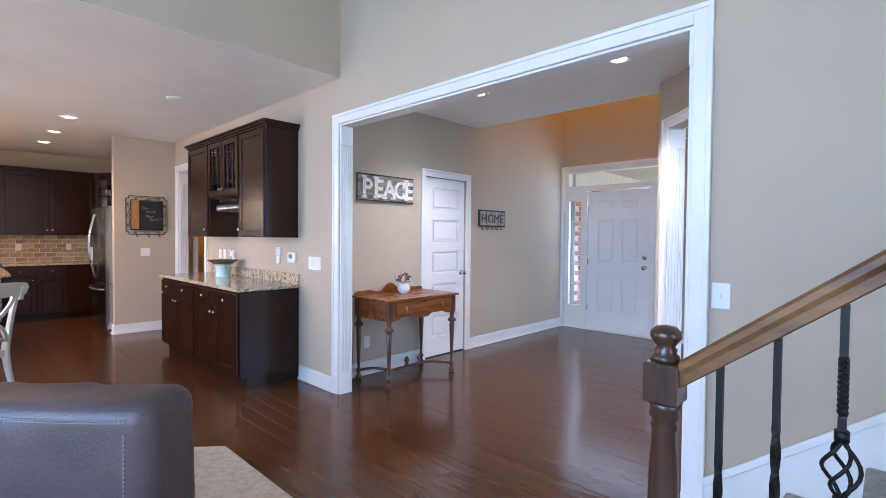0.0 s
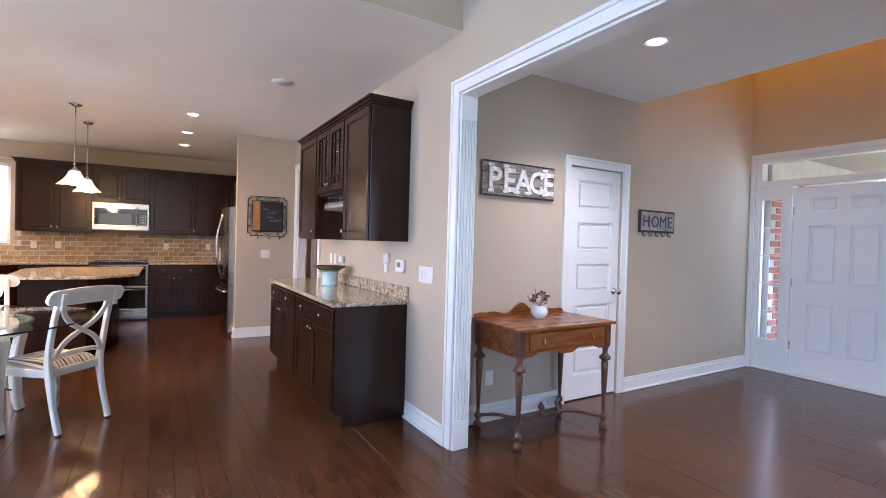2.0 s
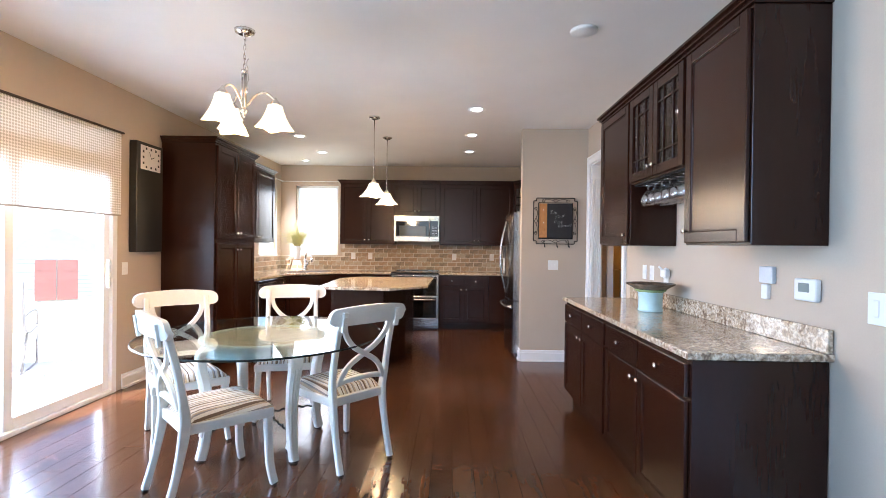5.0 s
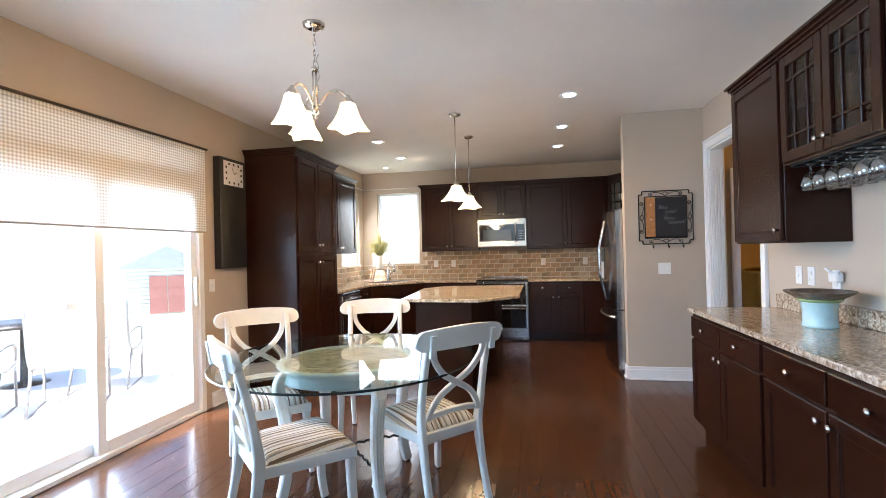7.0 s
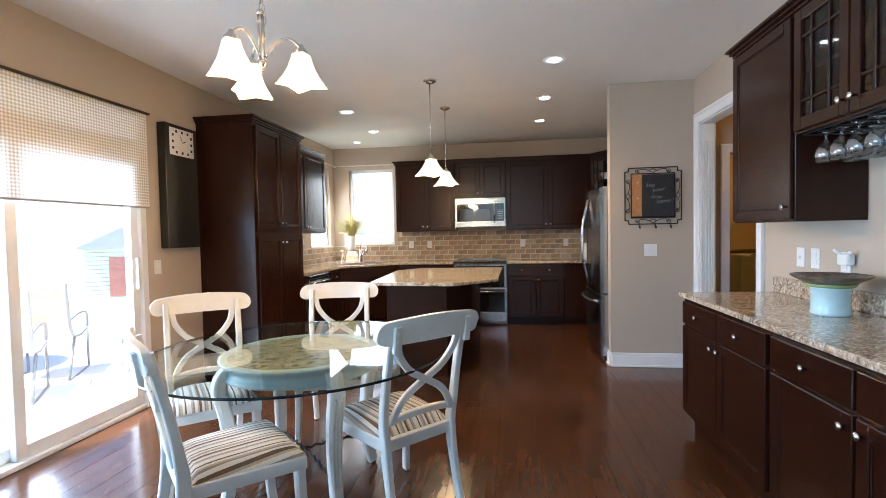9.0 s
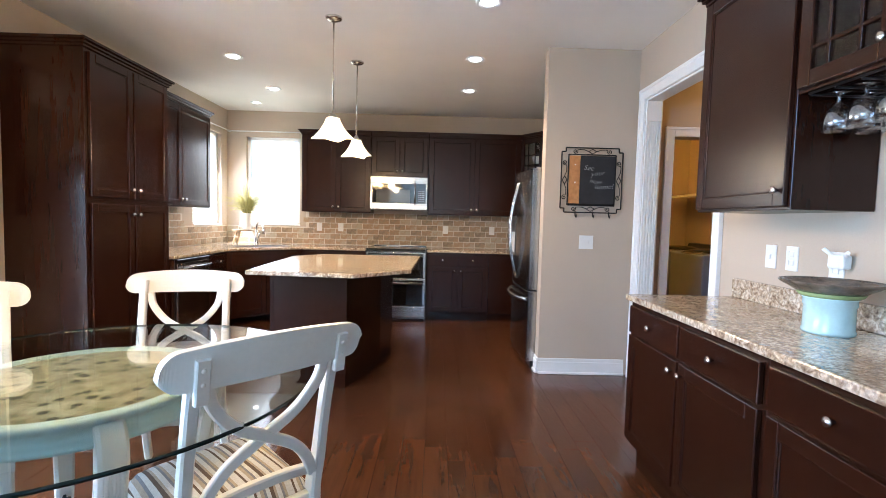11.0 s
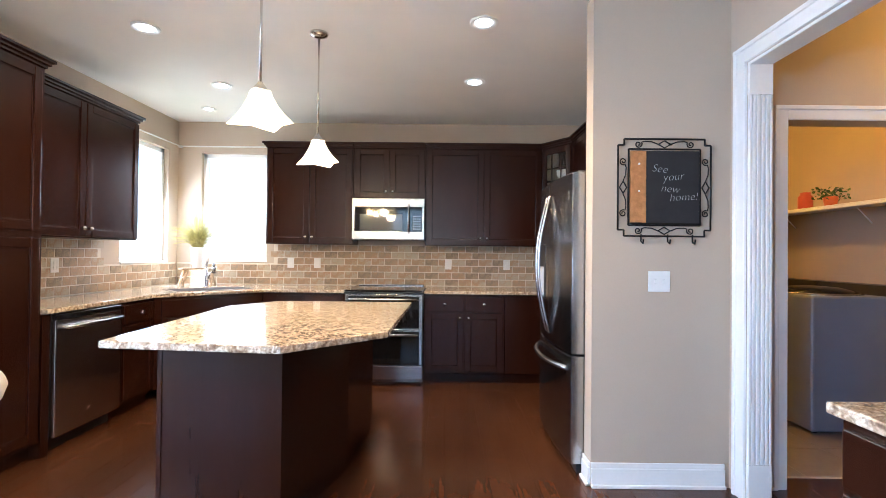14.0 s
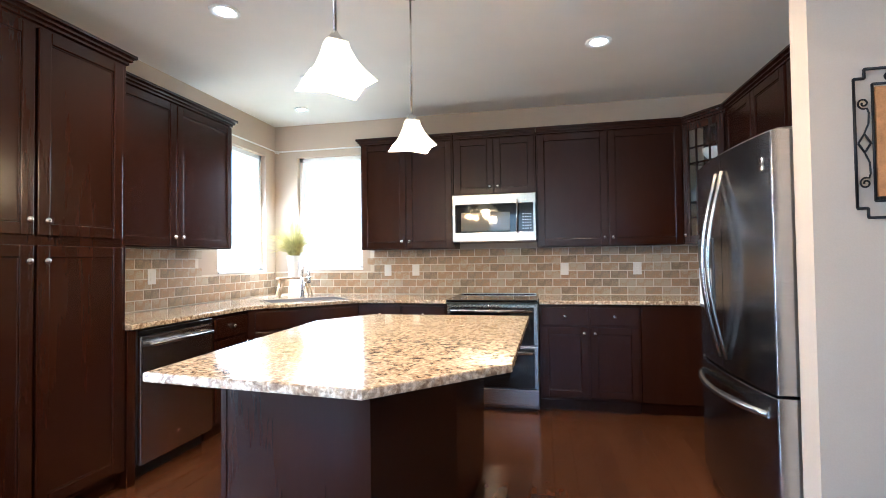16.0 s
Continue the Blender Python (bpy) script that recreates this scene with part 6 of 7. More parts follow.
# letter signs
OLDWOOD = mat("weathered_board", (0.25, 0.21, 0.18), 0.85, vary=0.97, scale=9, fine=50, bump=0.5, stretch=(1, 1, 4))
sg = root("word_sign", pose(-3.768, 3.013, 1.745, 0, 0, 90), "weathered wood sign with white letters PEACE", "sign")
for i in range(3):
    Build().box(0.004 * (i % 2), -0.026, i * 0.091, 0.742 - 0.005 * (i == 1), -0.002, i * 0.091 + 0.089, 0.003).ob("board", OLDWOOD, sg)
Build().box(0.01, -0.028, 0.001, 0.735, -0.0255, 0.012, 0.001).box(0.01, -0.028, 0.258, 0.735, -0.0255, 0.27, 0.001).ob("edge_strip", BLACK, sg)
CHIP = mat("chipped_white_paint", (0.72, 0.7, 0.67), 0.7, vary=0.35, scale=24, fine=120, bump=0.2)
SERIFS = {"P": ((0.0, 0), (0.0, 1)), "E": ((0.0, 0), (0.0, 1)), "A": ((-0.012, 0), (0.1, 0)), "C": ((0.105, 0.72), (0.105, 0.2))}
for i, chx in enumerate("PEACE"):
    px = (0.045, 0.19, 0.312, 0.452, 0.598)[i]
    t = text(chx, 0.25, pose(px, -0.032, 0.046, 90, 0, 0), CHIP, sg, "letter", 0.006)
    t.data.offset = 0.004 if chx == "C" else 0.006
    b = Build()
    for x, k in SERIFS[chx]:
        z = 0.028 + 0.196 * k if k in (0, 1) else 0.028 + 0.18 * k
        w, h = (0.03, 0.024) if k in (0, 1) else (0.014, 0.045)
        b.box(px + 0.028 + x - w, -0.0392, z, px + 0.028 + x + w, -0.0265, z + h, 0.003)
    b.ob("serif", CHIP, sg)
hs = root("hook_sign", pose(-3.768, 4.885, 1.53, 0, 0, 90), "dark wood HOME sign with small iron hooks", "sign")
Build().box(0, -0.022, 0, 0.555, -0.002, 0.215, 0.003).ob("board", mat("charcoal_board", (0.05, 0.04, 0.035), 0.8, vary=0.5, scale=10), hs)
for i, chx in enumerate("HOME"):
    Build().box(0.022 + i * 0.13, -0.027, 0.018, 0.144 + i * 0.13, -0.0225, 0.197, 0.002).ob("tile", mat("grey_tile", (0.33, 0.3, 0.27), 0.8, vary=0.4, scale=12) if i == 0 else bpy.data.materials["grey_tile"], hs)
    text(chx, 0.16, pose(0.034 + i * 0.13, -0.029, 0.052, 90, 0, 0), INK, hs, "letter", 0.001)
b = Build()
for i in range(5):
    x = 0.06 + i * 0.1
    b.tube([(x, -0.012, 0.0), (x, -0.014, -0.03), (x, -0.035, -0.04), (x, -0.045, -0.02)], 0.004, 6)
b.ob("hook", IRON, hs)
# dark tall cabinet in the dining room
ar = root("armoire", pose(-1.27, 6.42, 0.012), "tall dark brown two-part cabinet on carpet", "cabinet")
Build().box(0, 0, 0, 0.95, 0.5, 1.95, 0.006).ob("body", ESPRESSO, ar)
for z0, z1 in ((0.03, 0.84), (0.88, 1.92)):
    for x0, x1, k in ((0.02, 0.47, 0.43), (0.48, 0.93, 0.52)):
        front(ar, x0, x1, z0, z1, (k, (z0 + z1) / 2))
dt = root("door_chime", pose(-1.05, 6.968, 2.15), "small white door chime box", "door chime")
Build().box(-0.04, -0.05, -0.06, 0.04, -0.001, 0.06, 0.008, 2).ob("box", PLASTIC, dt)
switch(pose(-1.7, 6.97, 1.2), label="white switch plate by front door")

# ---- stairs ----
st = root("staircase", pose(-0.46, 0, 0), "carpeted staircase with white risers along the wall", "staircase")
RISE, RUN, Y_IN, Y_OUT = 0.185, 0.24, NW - 0.024, 1.55
TREAD = mat("stair_carpet", (0.46, 0.43, 0.39), 0.95, vary=0.25, scale=30, fine=420, bump=0.8, spec=0.1)
for i in range(13):
    x0 = RUN * i
    Build().box(x0, Y_OUT + 0.02, 0.0 if i < 2 else RISE * (i - 1), x0 + RUN * 1.0, Y_IN, RISE * (i + 1) - 0.03).ob("riser", WHITE, st)
    Build().box(x0 - 0.028, Y_OUT + 0.12, RISE * (i + 1) - 0.03, x0 + RUN - 0.0005, Y_IN, RISE * (i + 1), 0.012, 2).ob("tread", TREAD, st)
    Build().box(x0 - 0.02, Y_OUT, RISE * (i + 1) - 0.03, x0 + RUN, Y_OUT + 0.12, RISE * (i + 1) + 0.001, 0.004).ob("tread_end", WHITE, st)
b = Build()
poly = [(-0.088, 0.0), (-0.088, 0.301), (RUN * 13, 0.301 + (RUN * 13 + 0.088) * 0.77), (RUN * 13, RISE * 12), (0.2, 0.0)]
b.prism(poly, 0, 0.02).move(pose(0, NW - 0.002, 0, 90, 0, 0))
b.ob("skirt_board", WHITE, st)
sweep(Build(), [(-0.088, NW - 0.026, 0.296), (RUN * 13, NW - 0.026, 0.296 + (RUN * 13 + 0.088) * 0.77)], 0.016, 0.03, (0, 1, 0)).ob("skirt_cap", WHITE, st)
NEWELW = wood_mat("newel_wood", (0.022, 0.009, 0.006), (0.075, 0.032, 0.018), 0.3, grain=(9, 9, 1.2), rand=0.05, coat=0.35)
RAILW = wood_mat("rail_wood", (0.075, 0.032, 0.012), (0.26, 0.125, 0.048), 0.33, grain=(1.0, 4, 4), rand=0.05, coat=0.0, spec=0.25)
rl = root("stair_railing", pose(-0.40, 1.61, 0.0), "wooden handrail and newel with black iron balusters", "railing")
b = Build().box(-0.048, -0.048, 0.0, 0.048, 0.048, 0.34, 0.004)
b.lathe([(0.045, 0.34), (0.035, 0.36), (0.04, 0.375), (0.03, 0.39), (0.034, 0.42), (0.04, 0.56), (0.038, 0.74), (0.03, 0.86), (0.036, 0.872), (0.028, 0.885), (0.04, 0.9), (0.036, 0.92), (0.046, 0.94)], n=20)
b.box(-0.045, -0.045, 0.94, 0.045, 0.045, 1.05, 0.004)
b.lathe([(0.04, 1.05), (0.036, 1.066), (0.028, 1.073), (0.03, 1.084), (0.024, 1.092), (0.034, 1.105), (0.041, 1.118), (0.039, 1.133), (0.027, 1.145), (0.0, 1.15)], n=20)
b.ob("newel_post", NEWELW, rl)
SL = 0.778
b = Build()
b.bm.verts.ensure_lookup_table()
sec = [(-0.03, -0.035), (-0.022, -0.04), (0.022, -0.04), (0.03, -0.035), (0.024, -0.008), (0.033, 0.008), (0.03, 0.026), (0.016, 0.036), (-0.016, 0.036), (-0.03, 0.026), (-0.033, 0.008), (-0.024, -0.008)]
rings = [[b.bm.verts.new((x, y, 0.993 + SL * x + z)) for y, z in sec] for x in (0.04, 1.2, 2.7)]
for p, q in zip(rings, rings[1:]):
    for i in range(12):
        b.bm.faces.new((p[i], p[(i + 1) % 12], q[(i + 1) % 12], q[i]))
b.bm.faces.new(rings[0][::-1]), b.bm.faces.new(rings[-1])
b.ob("handrail", RAILW, rl)
def twisted(b, x, z0, z1, tz0, tz1, r=0.0085):
    rings, n = [], 46
    for i in range(n + 1):
        z = z0 + (z1 - z0) * i / n
        a = max(0, min(1, (z - tz0) / (tz1 - tz0))) * math.pi * 5
        rings.append([b.bm.verts.new((x + r * math.cos(a + math.pi / 4 + k * math.pi / 2) * 1.3, r * 1.3 * math.sin(a + math.pi / 4 + k * math.pi / 2), z)) for k in range(4)])
    for p, q in zip(rings, rings[1:]):
        for k in range(4):
            b.bm.faces.new((p[k], p[(k + 1) % 4], q[(k + 1) % 4], q[k]))
    b.bm.faces.new(rings[0][::-1]), b.bm.faces.new(rings[-1])
for i in range(21):
    x = 0.134 + 0.12 * i
    wx = x + 0.06
    base = RISE * (int((wx + 0.02) / RUN) + 1) + 0.001
    if wx > RUN * 13:
        break
    top = 0.955 + SL * x
    b = Build()
    if i % 3 == 2:
        mid = base + (top - base) * 0.58
        twisted(b, x, base, mid - 0.07, base + 0.1, mid - 0.1)
        twisted(b, x, mid + 0.07, top, mid + 0.12, top - 0.12)
        for k in range(4):
            pts = []
            for j in range(13):
                u = j / 12
                a = k * math.pi / 2 + u * math.pi * 1.0
                pts.append((x + 0.034 * math.sin(math.pi * u) * math.cos(a), 0.034 * math.sin(math.pi * u) * math.sin(a), mid - 0.07 + 0.14 * u))
            b.tube(pts, 0.0045, 6)
        b.lathe([(0.014, -0.012), (0.014, 0.012)], (x, 0, mid + 0.075), 8).lathe([(0.014, -0.012), (0.014, 0.012)], (x, 0, mid - 0.075), 8)
    else:
        h = top - base
        twisted(b, x, base, top, base + h * 0.45, base + h * 0.72)
    b.ob("baluster", IRON, rl)

# ---- sofa ----
LEATHER = mat("grey_leather", (0.088, 0.06, 0.062), 0.38, vary=0.4, scale=4.5, fine=110, bump=0.2)
so = root("sofa", pose(-1.31, 0.605, 0, 0, 0, 43.3), "grey faux leather sofa with contrast stitching on carpet", "sofa")
def cushion(x0, y0, z0, x1, y1, z1, r, name):
    b = Build().box(x0, y0, z0, x1, y1, z1, r, 5)
    bmesh.ops.subdivide_edges(b.bm, edges=[e for e in b.bm.edges if e.calc_length() > 0.25], cuts=11, use_grid_fill=True)
    for v in b.bm.verts:
        k = noise.noise(v.co * 4.0) * 0.012 + noise.noise(v.co * 11.0) * 0.009 + noise.noise(Vector((v.co.x * 30, v.co.y * 8, v.co.z * 9))) * 0.004 * max(0.0, (v.co.z - 0.6) / 0.4)
        v.co += Vector((0.3 * k, k, k))
    return b.ob(name, LEATHER, so, smooth=True)
cushion(-0.62, 0.0, 0.15, 0.0, 0.24, 0.95, 0.06, "back_cushion")
cushion(-1.3, 0.0, 0.15, -0.622, 0.24, 0.945, 0.06, "back_cushion")
cushion(-1.98, 0.0, 0.15, -1.302, 0.24, 0.945, 0.06, "back_cushion")
cushion(-1.98, -0.66, 0.06, 0.0, -0.002, 0.46, 0.06, "seat_cushion")
STITCH = plain("pale_stitching", (0.32, 0.31, 0.32), 0.8)
b = Build()
for i in range(38):
    z = 0.43 + i * 0.0118
    for x in (-0.54, -0.534, -0.075):
        b.box(x, -0.0045, z, x + 0.0022, 0.002, z + 0.007)
for i in range(38):
    x = -0.53 + i * 0.0122
    for z in (0.904, 0.911):
        b.box(x, -0.001, z + 0.004 * math.sin(x * 9), x + 0.0075, 0.0075, z + 0.0022 + 0.004 * math.sin(x * 9))
b.ob("stitching", STITCH, so)

# ---- laundry ----
lf = tagged(Build().box(-10.2, NW + 0.122, -0.002, PIER - 0.126, 4.37, 0.003).ob("laundry_floor", mat("pale_grout", (0.5, 0.46, 0.42), 0.8)), "brownish-grey ceramic tile laundry floor", "floor", kind="structure")
LTILE = mat("laundry_tile", (0.27, 0.23, 0.21), 0.3, vary=0.2, scale=5, fine=60, bump=0.05, rand=0.2)
t0 = None
for i in range(5):
    for j in range(4):
        if t0 is None:
            t = t0 = Build().box(0.003, 0.003, 0.0032, 0.402, 0.402, 0.0062, 0.0015).ob("tile", LTILE, lf)
        else:
            t = new("tile", t0.data)
            t.parent = lf
        t.matrix_basis = pose(-9.9 + i * 0.405, NW + 0.13 + j * 0.405, 0)
GRAPHITE = mat("graphite_enamel", (0.3, 0.34, 0.42), 0.3, 0.3, vary=0.05, bump=0)
for x, g in ((-9.19, "washing_machine"), (-9.9, "clothes_dryer")):
    o = root(g, pose(x, 3.67, 0.006), "graphite top-loading laundry machine against wall", "washing machine")
    Build().box(0, 0, 0.02, 0.68, 0.66, 1.0, 0.02, 3).ob("body", GRAPHITE, o)
    Build().lathe([(0.27, 0.0), (0.275, 0.008), (0.24, 0.03), (0.15, 0.05), (0.0, 0.058)], (0.34, 0.28, 1.001), 28).ob("lid", BLACKGLASS, o, smooth=True)
    Build().lathe([(0.277, 0.0), (0.3, 0.0), (0.3, 0.01), (0.277, 0.012)], (0.34, 0.28, 1.001), 28, caps=False).ob("rim", STEEL, o, smooth=True)
    Build().prism([(0, 1.0), (0.1, 1.0), (0.07, 1.075), (0.0, 1.08)], 0, 0.68).move(pose(0.0, 0.66, 0, 0, 0, 0) @ Matrix(((0, 0, 1, 0), (-1, 0, 0, 0), (0, 1, 0, 0), (0, 0, 0, 1)))).ob("console", BLACK, o)
    for fx in (0.06, 0.62):
        for fy in (0.06, 0.6):
            Build().lathe([(0.02, 0), (0.02, 0.025)], (fx, fy, 0), 8).ob("foot", BLACK, o)
sh = root("wall_shelf", pose(-10.1, 4.04, 1.70), "white wire laundry shelf on orange-lit wall", "shelf")
Build().box(0, 0, -0.012, 2.2, 0.325, 0.0, 0.003).box(0, 0, -0.03, 2.2, 0.012, -0.012, 0.002).ob("board", WHITE, sh)
for x in (0.5, 1.3, 1.9):
    Build().tube([(x, 0.2, -0.012), (x, 0.322, -0.14)], 0.005, 6).ob("bracket", WHITE, sh)
pp = root("potted_plant", pose(-8.95, 4.16, 1.70), "small green trailing plant in orange pot", "plant")
Build().lathe([(0.04, 0), (0.055, 0.08), (0.05, 0.08), (0, 0.07)], n=16).ob("pot", mat("orange_glaze", (0.55, 0.13, 0.03), 0.3), pp, smooth=True)
b, rnd = Build(), random.Random(2)
for i in range(120):
    a, r, z = rnd.uniform(0, 6.28), rnd.uniform(0.02, 0.13), rnd.uniform(0.06, 0.15)
    q = Euler((rnd.uniform(-1, 1), rnd.uniform(-1, 1), a)).to_matrix()
    c = Vector((math.cos(a) * r, math.sin(a) * r, z))
    b.bm.faces.new([b.bm.verts.new(c + q @ Vector(v)) for v in ((0, 0, 0), (0.011, 0.016, 0.003), (0, 0.035, 0), (-0.011, 0.016, 0.003))])
b.ob("leaves", mat("green_leaf", (0.06, 0.13, 0.03), 0.5, vary=0.4, scale=30, bump=0), pp)
jar = Build().lathe([(0.05, 0), (0.056, 0.01), (0.056, 0.11), (0.04, 0.13), (0.04, 0.15), (0, 0.15)], (-9.22, 4.16, 1.70), 16).ob("jar", mat("red_glaze", (0.5, 0.07, 0.03), 0.3), smooth=True)
tagged(jar, "red-orange ceramic jar on laundry shelf", "jar")
bx = root("supply_box", pose(-8.62, 4.37, 1.08), "white washer water supply box on wall", "supply box")
Build().box(0, -0.012, 0, 0.22, -0.001, 0.2, 0.003).box(0.03, -0.02, 0.03, 0.19, -0.012, 0.16, 0.004).ob("box", PLASTIC, bx)

# ---- outdoors seen through the patio door ----
# chair colours are lightened to look washed out by strong daylight
SLING = mat("tan_sling_fabric", (0.6, 0.46, 0.35), 0.85, vary=0.15, scale=20, fine=200)
def patio_chair(m):
    o = root("patio_chair", m, "pale tan sling patio chair with grey metal frame", "chair", "patio chairs")
    b = Build()
    for s in (-0.27, 0.27):
        b.tube(curve([(s, -0.3, 0.98), (s, -0.2, 0.5), (s, 0.0, 0.4), (s, 0.25, 0.43)], 5), 0.014, 6)
        b.tube(curve([(s, -0.22, 0.6), (s, 0.05, 0.63), (s, 0.28, 0.6), (s, 0.3, 0.45)], 4), 0.014, 6)
        b.tube([(s, 0.28, 0.45), (s, 0.3, 0.0), (s, -0.32, 0.0), (s, -0.1, 0.42)], 0.014, 6)
    b.ob("frame", mat("grey_metal_frame", (0.3, 0.28, 0.26), 0.5), o)
    sweep(Build(), curve([(0, -0.3, 0.97), (0, -0.2, 0.5), (0, 0.0, 0.41), (0, 0.25, 0.44)], 6), 0.53, 0.008, (1, 0, 0)).ob("sling", SLING, o)
    return o
p0 = patio_chair(pose(-6.45, -3.6, -0.06, 0, 0, 128))
copy_thing(p0, pose(-5.98, -4.2, -0.06, 0, 0, 128))
copy_thing(p0, pose(-7.15, -3.9, -0.06, 0, 0, 120))
pt = root("patio_table", pose(-7.1, -5.0, -0.06), "dark metal patio table", "table")
Build().lathe([(0.55, 0.69), (0.56, 0.7), (0.56, 0.72), (0.0, 0.72)], n=32).lathe([(0.25, 0.0), (0.04, 0.03), (0.03, 0.69)], n=16).ob("frame", BRONZE, pt, smooth=True)
# outdoor glare is put into the shed's colours: red and siding both paled
shd = root("garden_shed", pose(-14.9, -9.8, -0.2, 0, 0, -50) @ Matrix.Scale(0.55, 4), "garden shed with red double door, colours paled as by glare", "shed")
SIDING = mat("pale_siding", (0.75, 0.73, 0.7), 0.8)
b = Build()
for i in range(12):
    b.box(-1.8, -1.5, i * 0.2, 1.8, 1.5, i * 0.2 + 0.19, 0.01)
b.ob("wall", SIDING, shd)
b = Build().prism([(-2.0, 2.35), (2.0, 2.35), (2.0, 2.45), (0, 3.5), (-2.0, 2.45)], -1.7, 1.7).move(pose(0, 0, 0, 90, 0, 0))
b.ob("roof", mat("grey_shingle", (0.5, 0.49, 0.5), 0.9), shd)
Build().box(-0.8, 1.5, 0.05, -0.02, 1.54, 1.95, 0.01).box(0.02, 1.5, 0.05, 0.8, 1.54, 1.95, 0.01).ob("door", mat("red_paint", (0.6, 0.25, 0.22), 0.6), shd)
def tree(m, h, seed):
    o = root("tree", m, "leafy green garden tree in sunlight", "tree", "garden trees")
    rnd = random.Random(seed)
    b = Build().tube([(0, 0, 0), (0.05, 0, h * 0.3), (0, 0.06, h * 0.65)], [0.14, 0.1, 0.04], 8)
    tips = []
    for i in range(9):
        a, z = rnd.uniform(0, 6.28), rnd.uniform(0.3, 0.6) * h
        tip = Vector((math.cos(a) * h * 0.3, math.sin(a) * h * 0.3, z + h * rnd.uniform(0.12, 0.35)))
        b.tube([(0, 0, z), tip * 0.55 + Vector((0, 0, z * 0.45)), tip], [0.05, 0.03, 0.012], 6)
        tips.append(tip)
    b.ob("trunk", mat("bark", (0.12, 0.09, 0.07), 0.9), o)
    g = Build()
    for i in range(1500):
        c = rnd.choice(tips) + Vector([rnd.gauss(0, h * 0.1) for _ in range(3)])
        q = Euler([rnd.uniform(0, 6.28) for _ in range(3)]).to_matrix()
        s = rnd.uniform(0.08, 0.16)
        g.bm.faces.new([g.bm.verts.new(c + q @ Vector(v)) for v in ((-s * 0.5, 0, 0), (0, -s, 0.02), (s * 0.5, 0, 0), (0, s, 0.02))])
    g.ob("leaves", mat("tree_leaf", (0.2, 0.28, 0.11), 0.7, vary=0.4, scale=2, bump=0), o)
for i, (x, y, h) in enumerate(((-30, 3, 6), (-5, -50, 4.5))):
    tree(pose(x, y, -0.2), h, i)
# ---- tiled backsplash ----
TILE = mat("tumbled_stone_tile", (0.35, 0.25, 0.155), 0.5, vary=0.5, scale=9, fine=90, bump=0.35, rand=0.32)
for nd in TILE.node_tree.nodes:
    if nd.type == "VALTORGB":
        for pos, col in ((0.8, (0.33, 0.252, 0.165, 1)), (0.9, (0.38, 0.24, 0.13, 1))):
            nd.color_ramp.elements.new(pos).color = col
        nd.color_ramp.elements[0].position, nd.color_ramp.elements[0].color = 0.66, (0.21, 0.168, 0.11, 1)
        nd.color_ramp.elements[3].color = (0.43, 0.365, 0.265, 1)
GROUT = mat("grout", (0.64, 0.585, 0.49), 0.9)
def tiles(name, m, length, tall, keep, tw=0.152, th=0.0755):
    """Running-bond tiles on a wall; keep(u, z): whether the wall is tiled there."""
    b = Build()
    for i in range(int(length / 0.05)):
        u = i * 0.05
        zt = max([z for z in tall if keep(u + 0.025, z - 0.01)] or [0])
        if zt:
            b.box(u, -0.008, 0.918, u + 0.05, -0.001, zt)
    o = tagged(b.ob(name, GROUT), "tumbled tan stone subway tile backsplash", "backsplash", kind="structure")
    o.matrix_world = m
    meshes = {}
    for r in range(6):
        z = 0.92 + r * th
        u = -(tw / 2) * (r % 2)
        while u < length:
            a, c = max(u, 0), min(u + tw, length)
            if c - a > 0.03 and keep((a + c) / 2, z + th * 0.6):
                w = round(c - a, 3)
                if w not in meshes:
                    t = Build().box(0.004, -0.0105, 0.004, w - 0.004, -0.004, th - 0.004, 0.0022).ob("tile", TILE, o)
                    meshes[w] = t.data
                else:
                    t = new("tile", meshes[w])
                    t.parent = o
                t.matrix_basis = pose(a, 0, z)
            u += tw
    return o
tiles("backsplash_back", pose(BACK, SW + 0.005, 0, 0, 0, 90), 4.4, (1.16, 1.372), lambda u, z: z < 1.16 or u > 1.12)
tiles("backsplash_south", pose(-7.997, SW, 0, 0, 0, 180), 2.44, (1.16, 1.372), lambda u, z: z < 1.16 or u < 1.25)

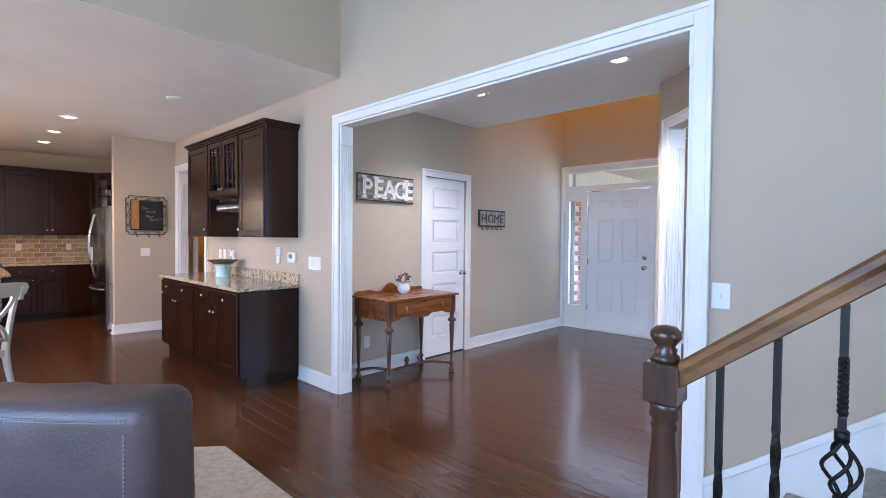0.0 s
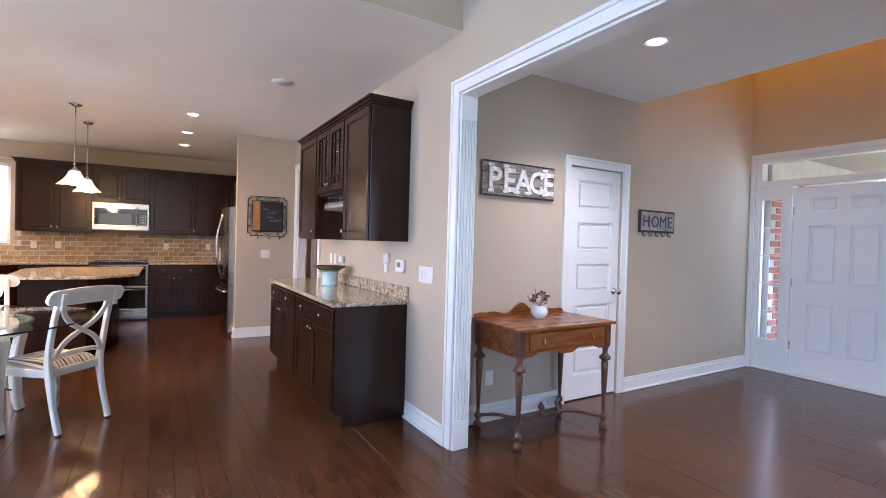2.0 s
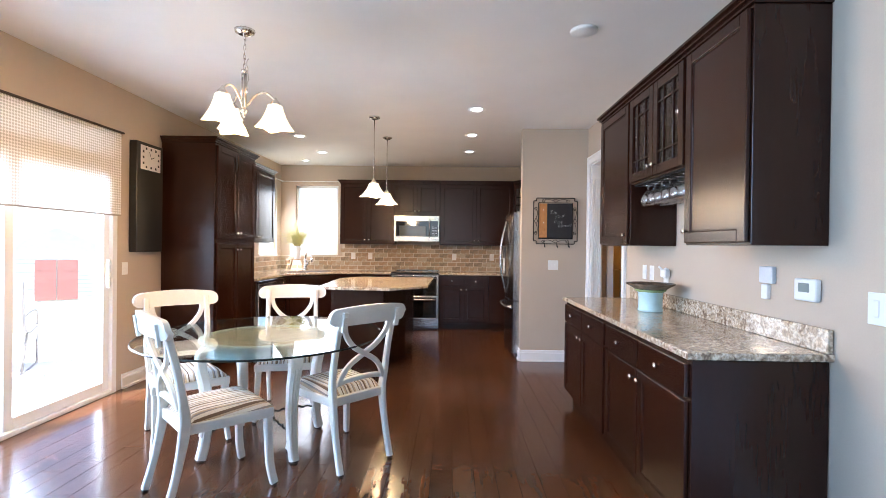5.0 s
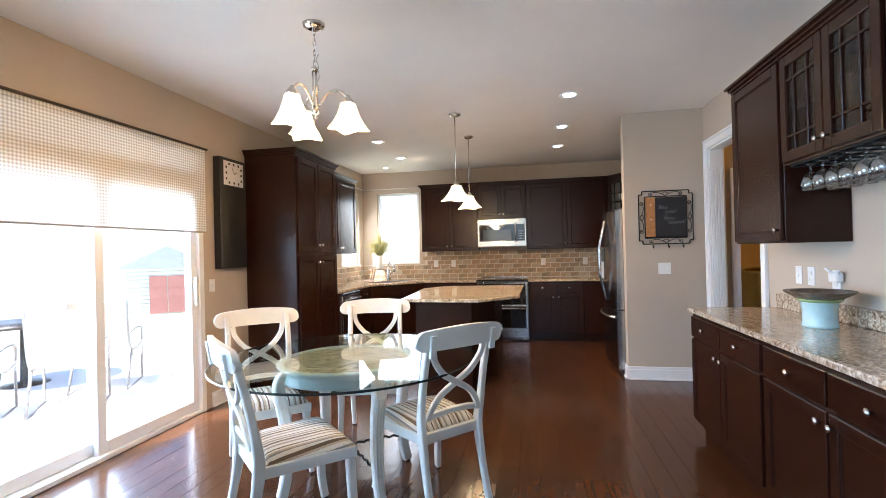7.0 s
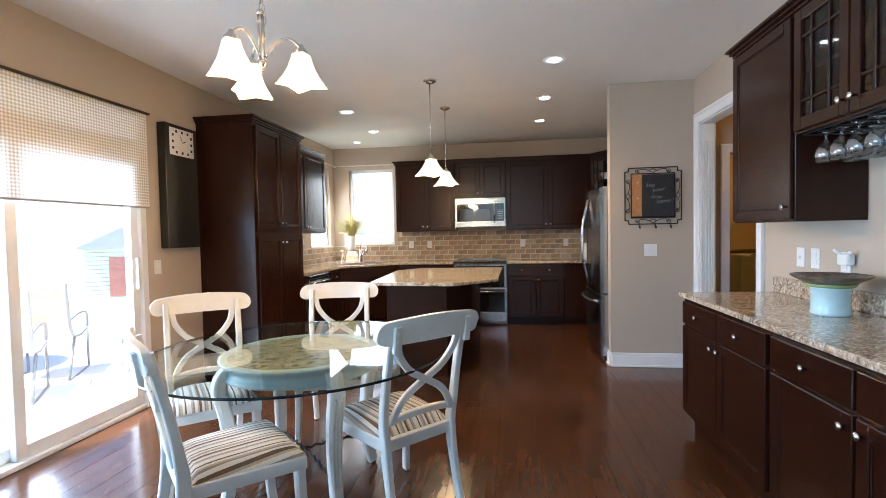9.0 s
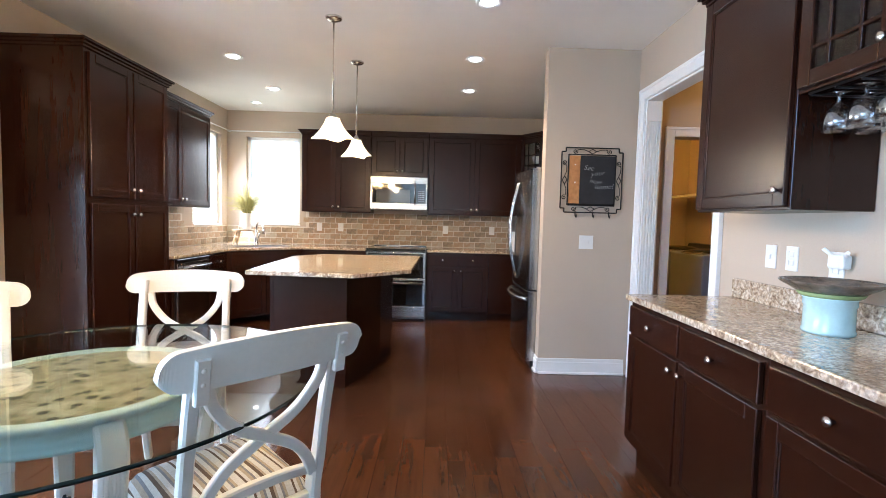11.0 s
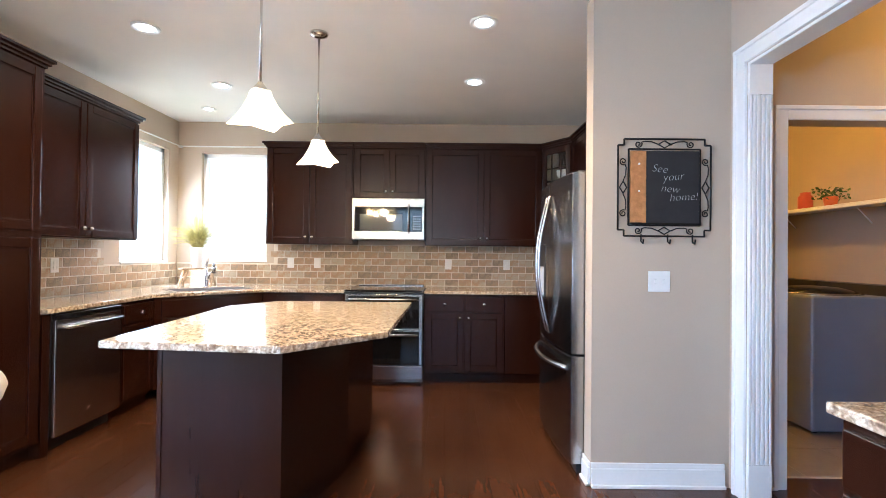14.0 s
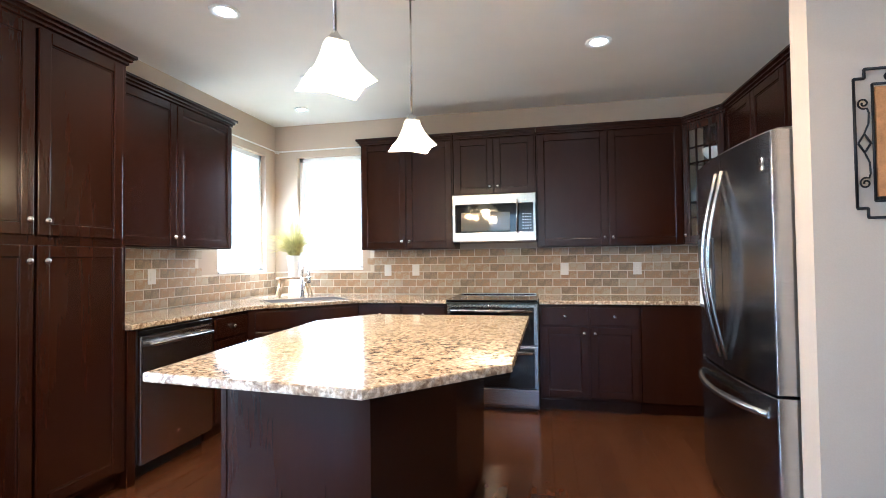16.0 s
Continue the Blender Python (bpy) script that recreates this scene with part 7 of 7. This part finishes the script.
# ---- floor planks ----
PW = 0.127
pmesh = {}
def plank_data(l, w=PW):
    if l not in pmesh:
        b = Build()
        e, k = 0.0004, 0.0013
        lo = [b.bm.verts.new(c) for c in ((e, e, -0.012), (l - e, e, -0.012), (l - e, w - e, -0.012), (e, w - e, -0.012))]
        md = [b.bm.verts.new(c) for c in ((e, e, -0.0012), (l - e, e, -0.0012), (l - e, w - e, -0.0012), (e, w - e, -0.0012))]
        hi = [b.bm.verts.new(c) for c in ((k, k, 0), (l - k, k, 0), (l - k, w - k, 0), (k, w - k, 0))]
        for p, q in ((lo, md), (md, hi)):
            for i in range(4):
                b.bm.faces.new((p[i], p[(i + 1) % 4], q[(i + 1) % 4], q[i]))
        b.bm.faces.new(hi)
        o = b.ob("plank", FLOORWOOD)
        pmesh[l] = o.data
        bpy.data.objects.remove(o)
    return pmesh[l]
rnd = random.Random(11)
vs, fs, count = [], [], 0
rows = int((6.97 - SW) / PW) + 1
for r in range(rows):
    y = SW + r * PW
    end = -2.0 if y < 1.45 else (-0.3 if y < 2.6 else -0.1)
    x = BACK - rnd.uniform(0, 0.8)
    while x < end:
        l = rnd.choice((0.6, 0.8, 0.95, 1.1, 1.3, 1.5))
        dz = rnd.choice((0, 0, -0.0006, -0.001))
        near = -9.9 < x < -3.3 and -1.6 < y < 2.6 and count < 300
        if near:
            p = new("plank", plank_data(l))
            p.parent = slab
            p.matrix_basis = pose(x, y, dz)
            count += 1
        else:
            me = plank_data(l)
            k = len(vs)
            vs += [(v.co.x + x, v.co.y + y, v.co.z + dz) for v in me.vertices]
            fs += [tuple(i + k for i in f.vertices) for f in me.polygons]
        x += l
me = bpy.data.meshes.new("planks")
me.from_pydata(vs, [], fs)
me.materials.append(FLOORWOOD)
o = new("planks", me)
o.parent = slab
tagged(o, kind="stuff")
# bricks of the porch wall
bm0 = None
for r in range(30):
    for c in range(10):
        y, z = 7.14 + c * 0.215 - (0.107 if r % 2 else 0), -0.15 + r * 0.079
        if y < 7.13:
            continue
        if bm0 is None:
            t = Build().box(-0.006, 0.004, 0.004, 0.008, 0.205, 0.072, 0.003).ob("brick", BRICK, pw)
            bm0 = t.data
        else:
            t = new("brick", bm0)
            t.parent = pw
        t.matrix_basis = pose(-3.62, y, z)
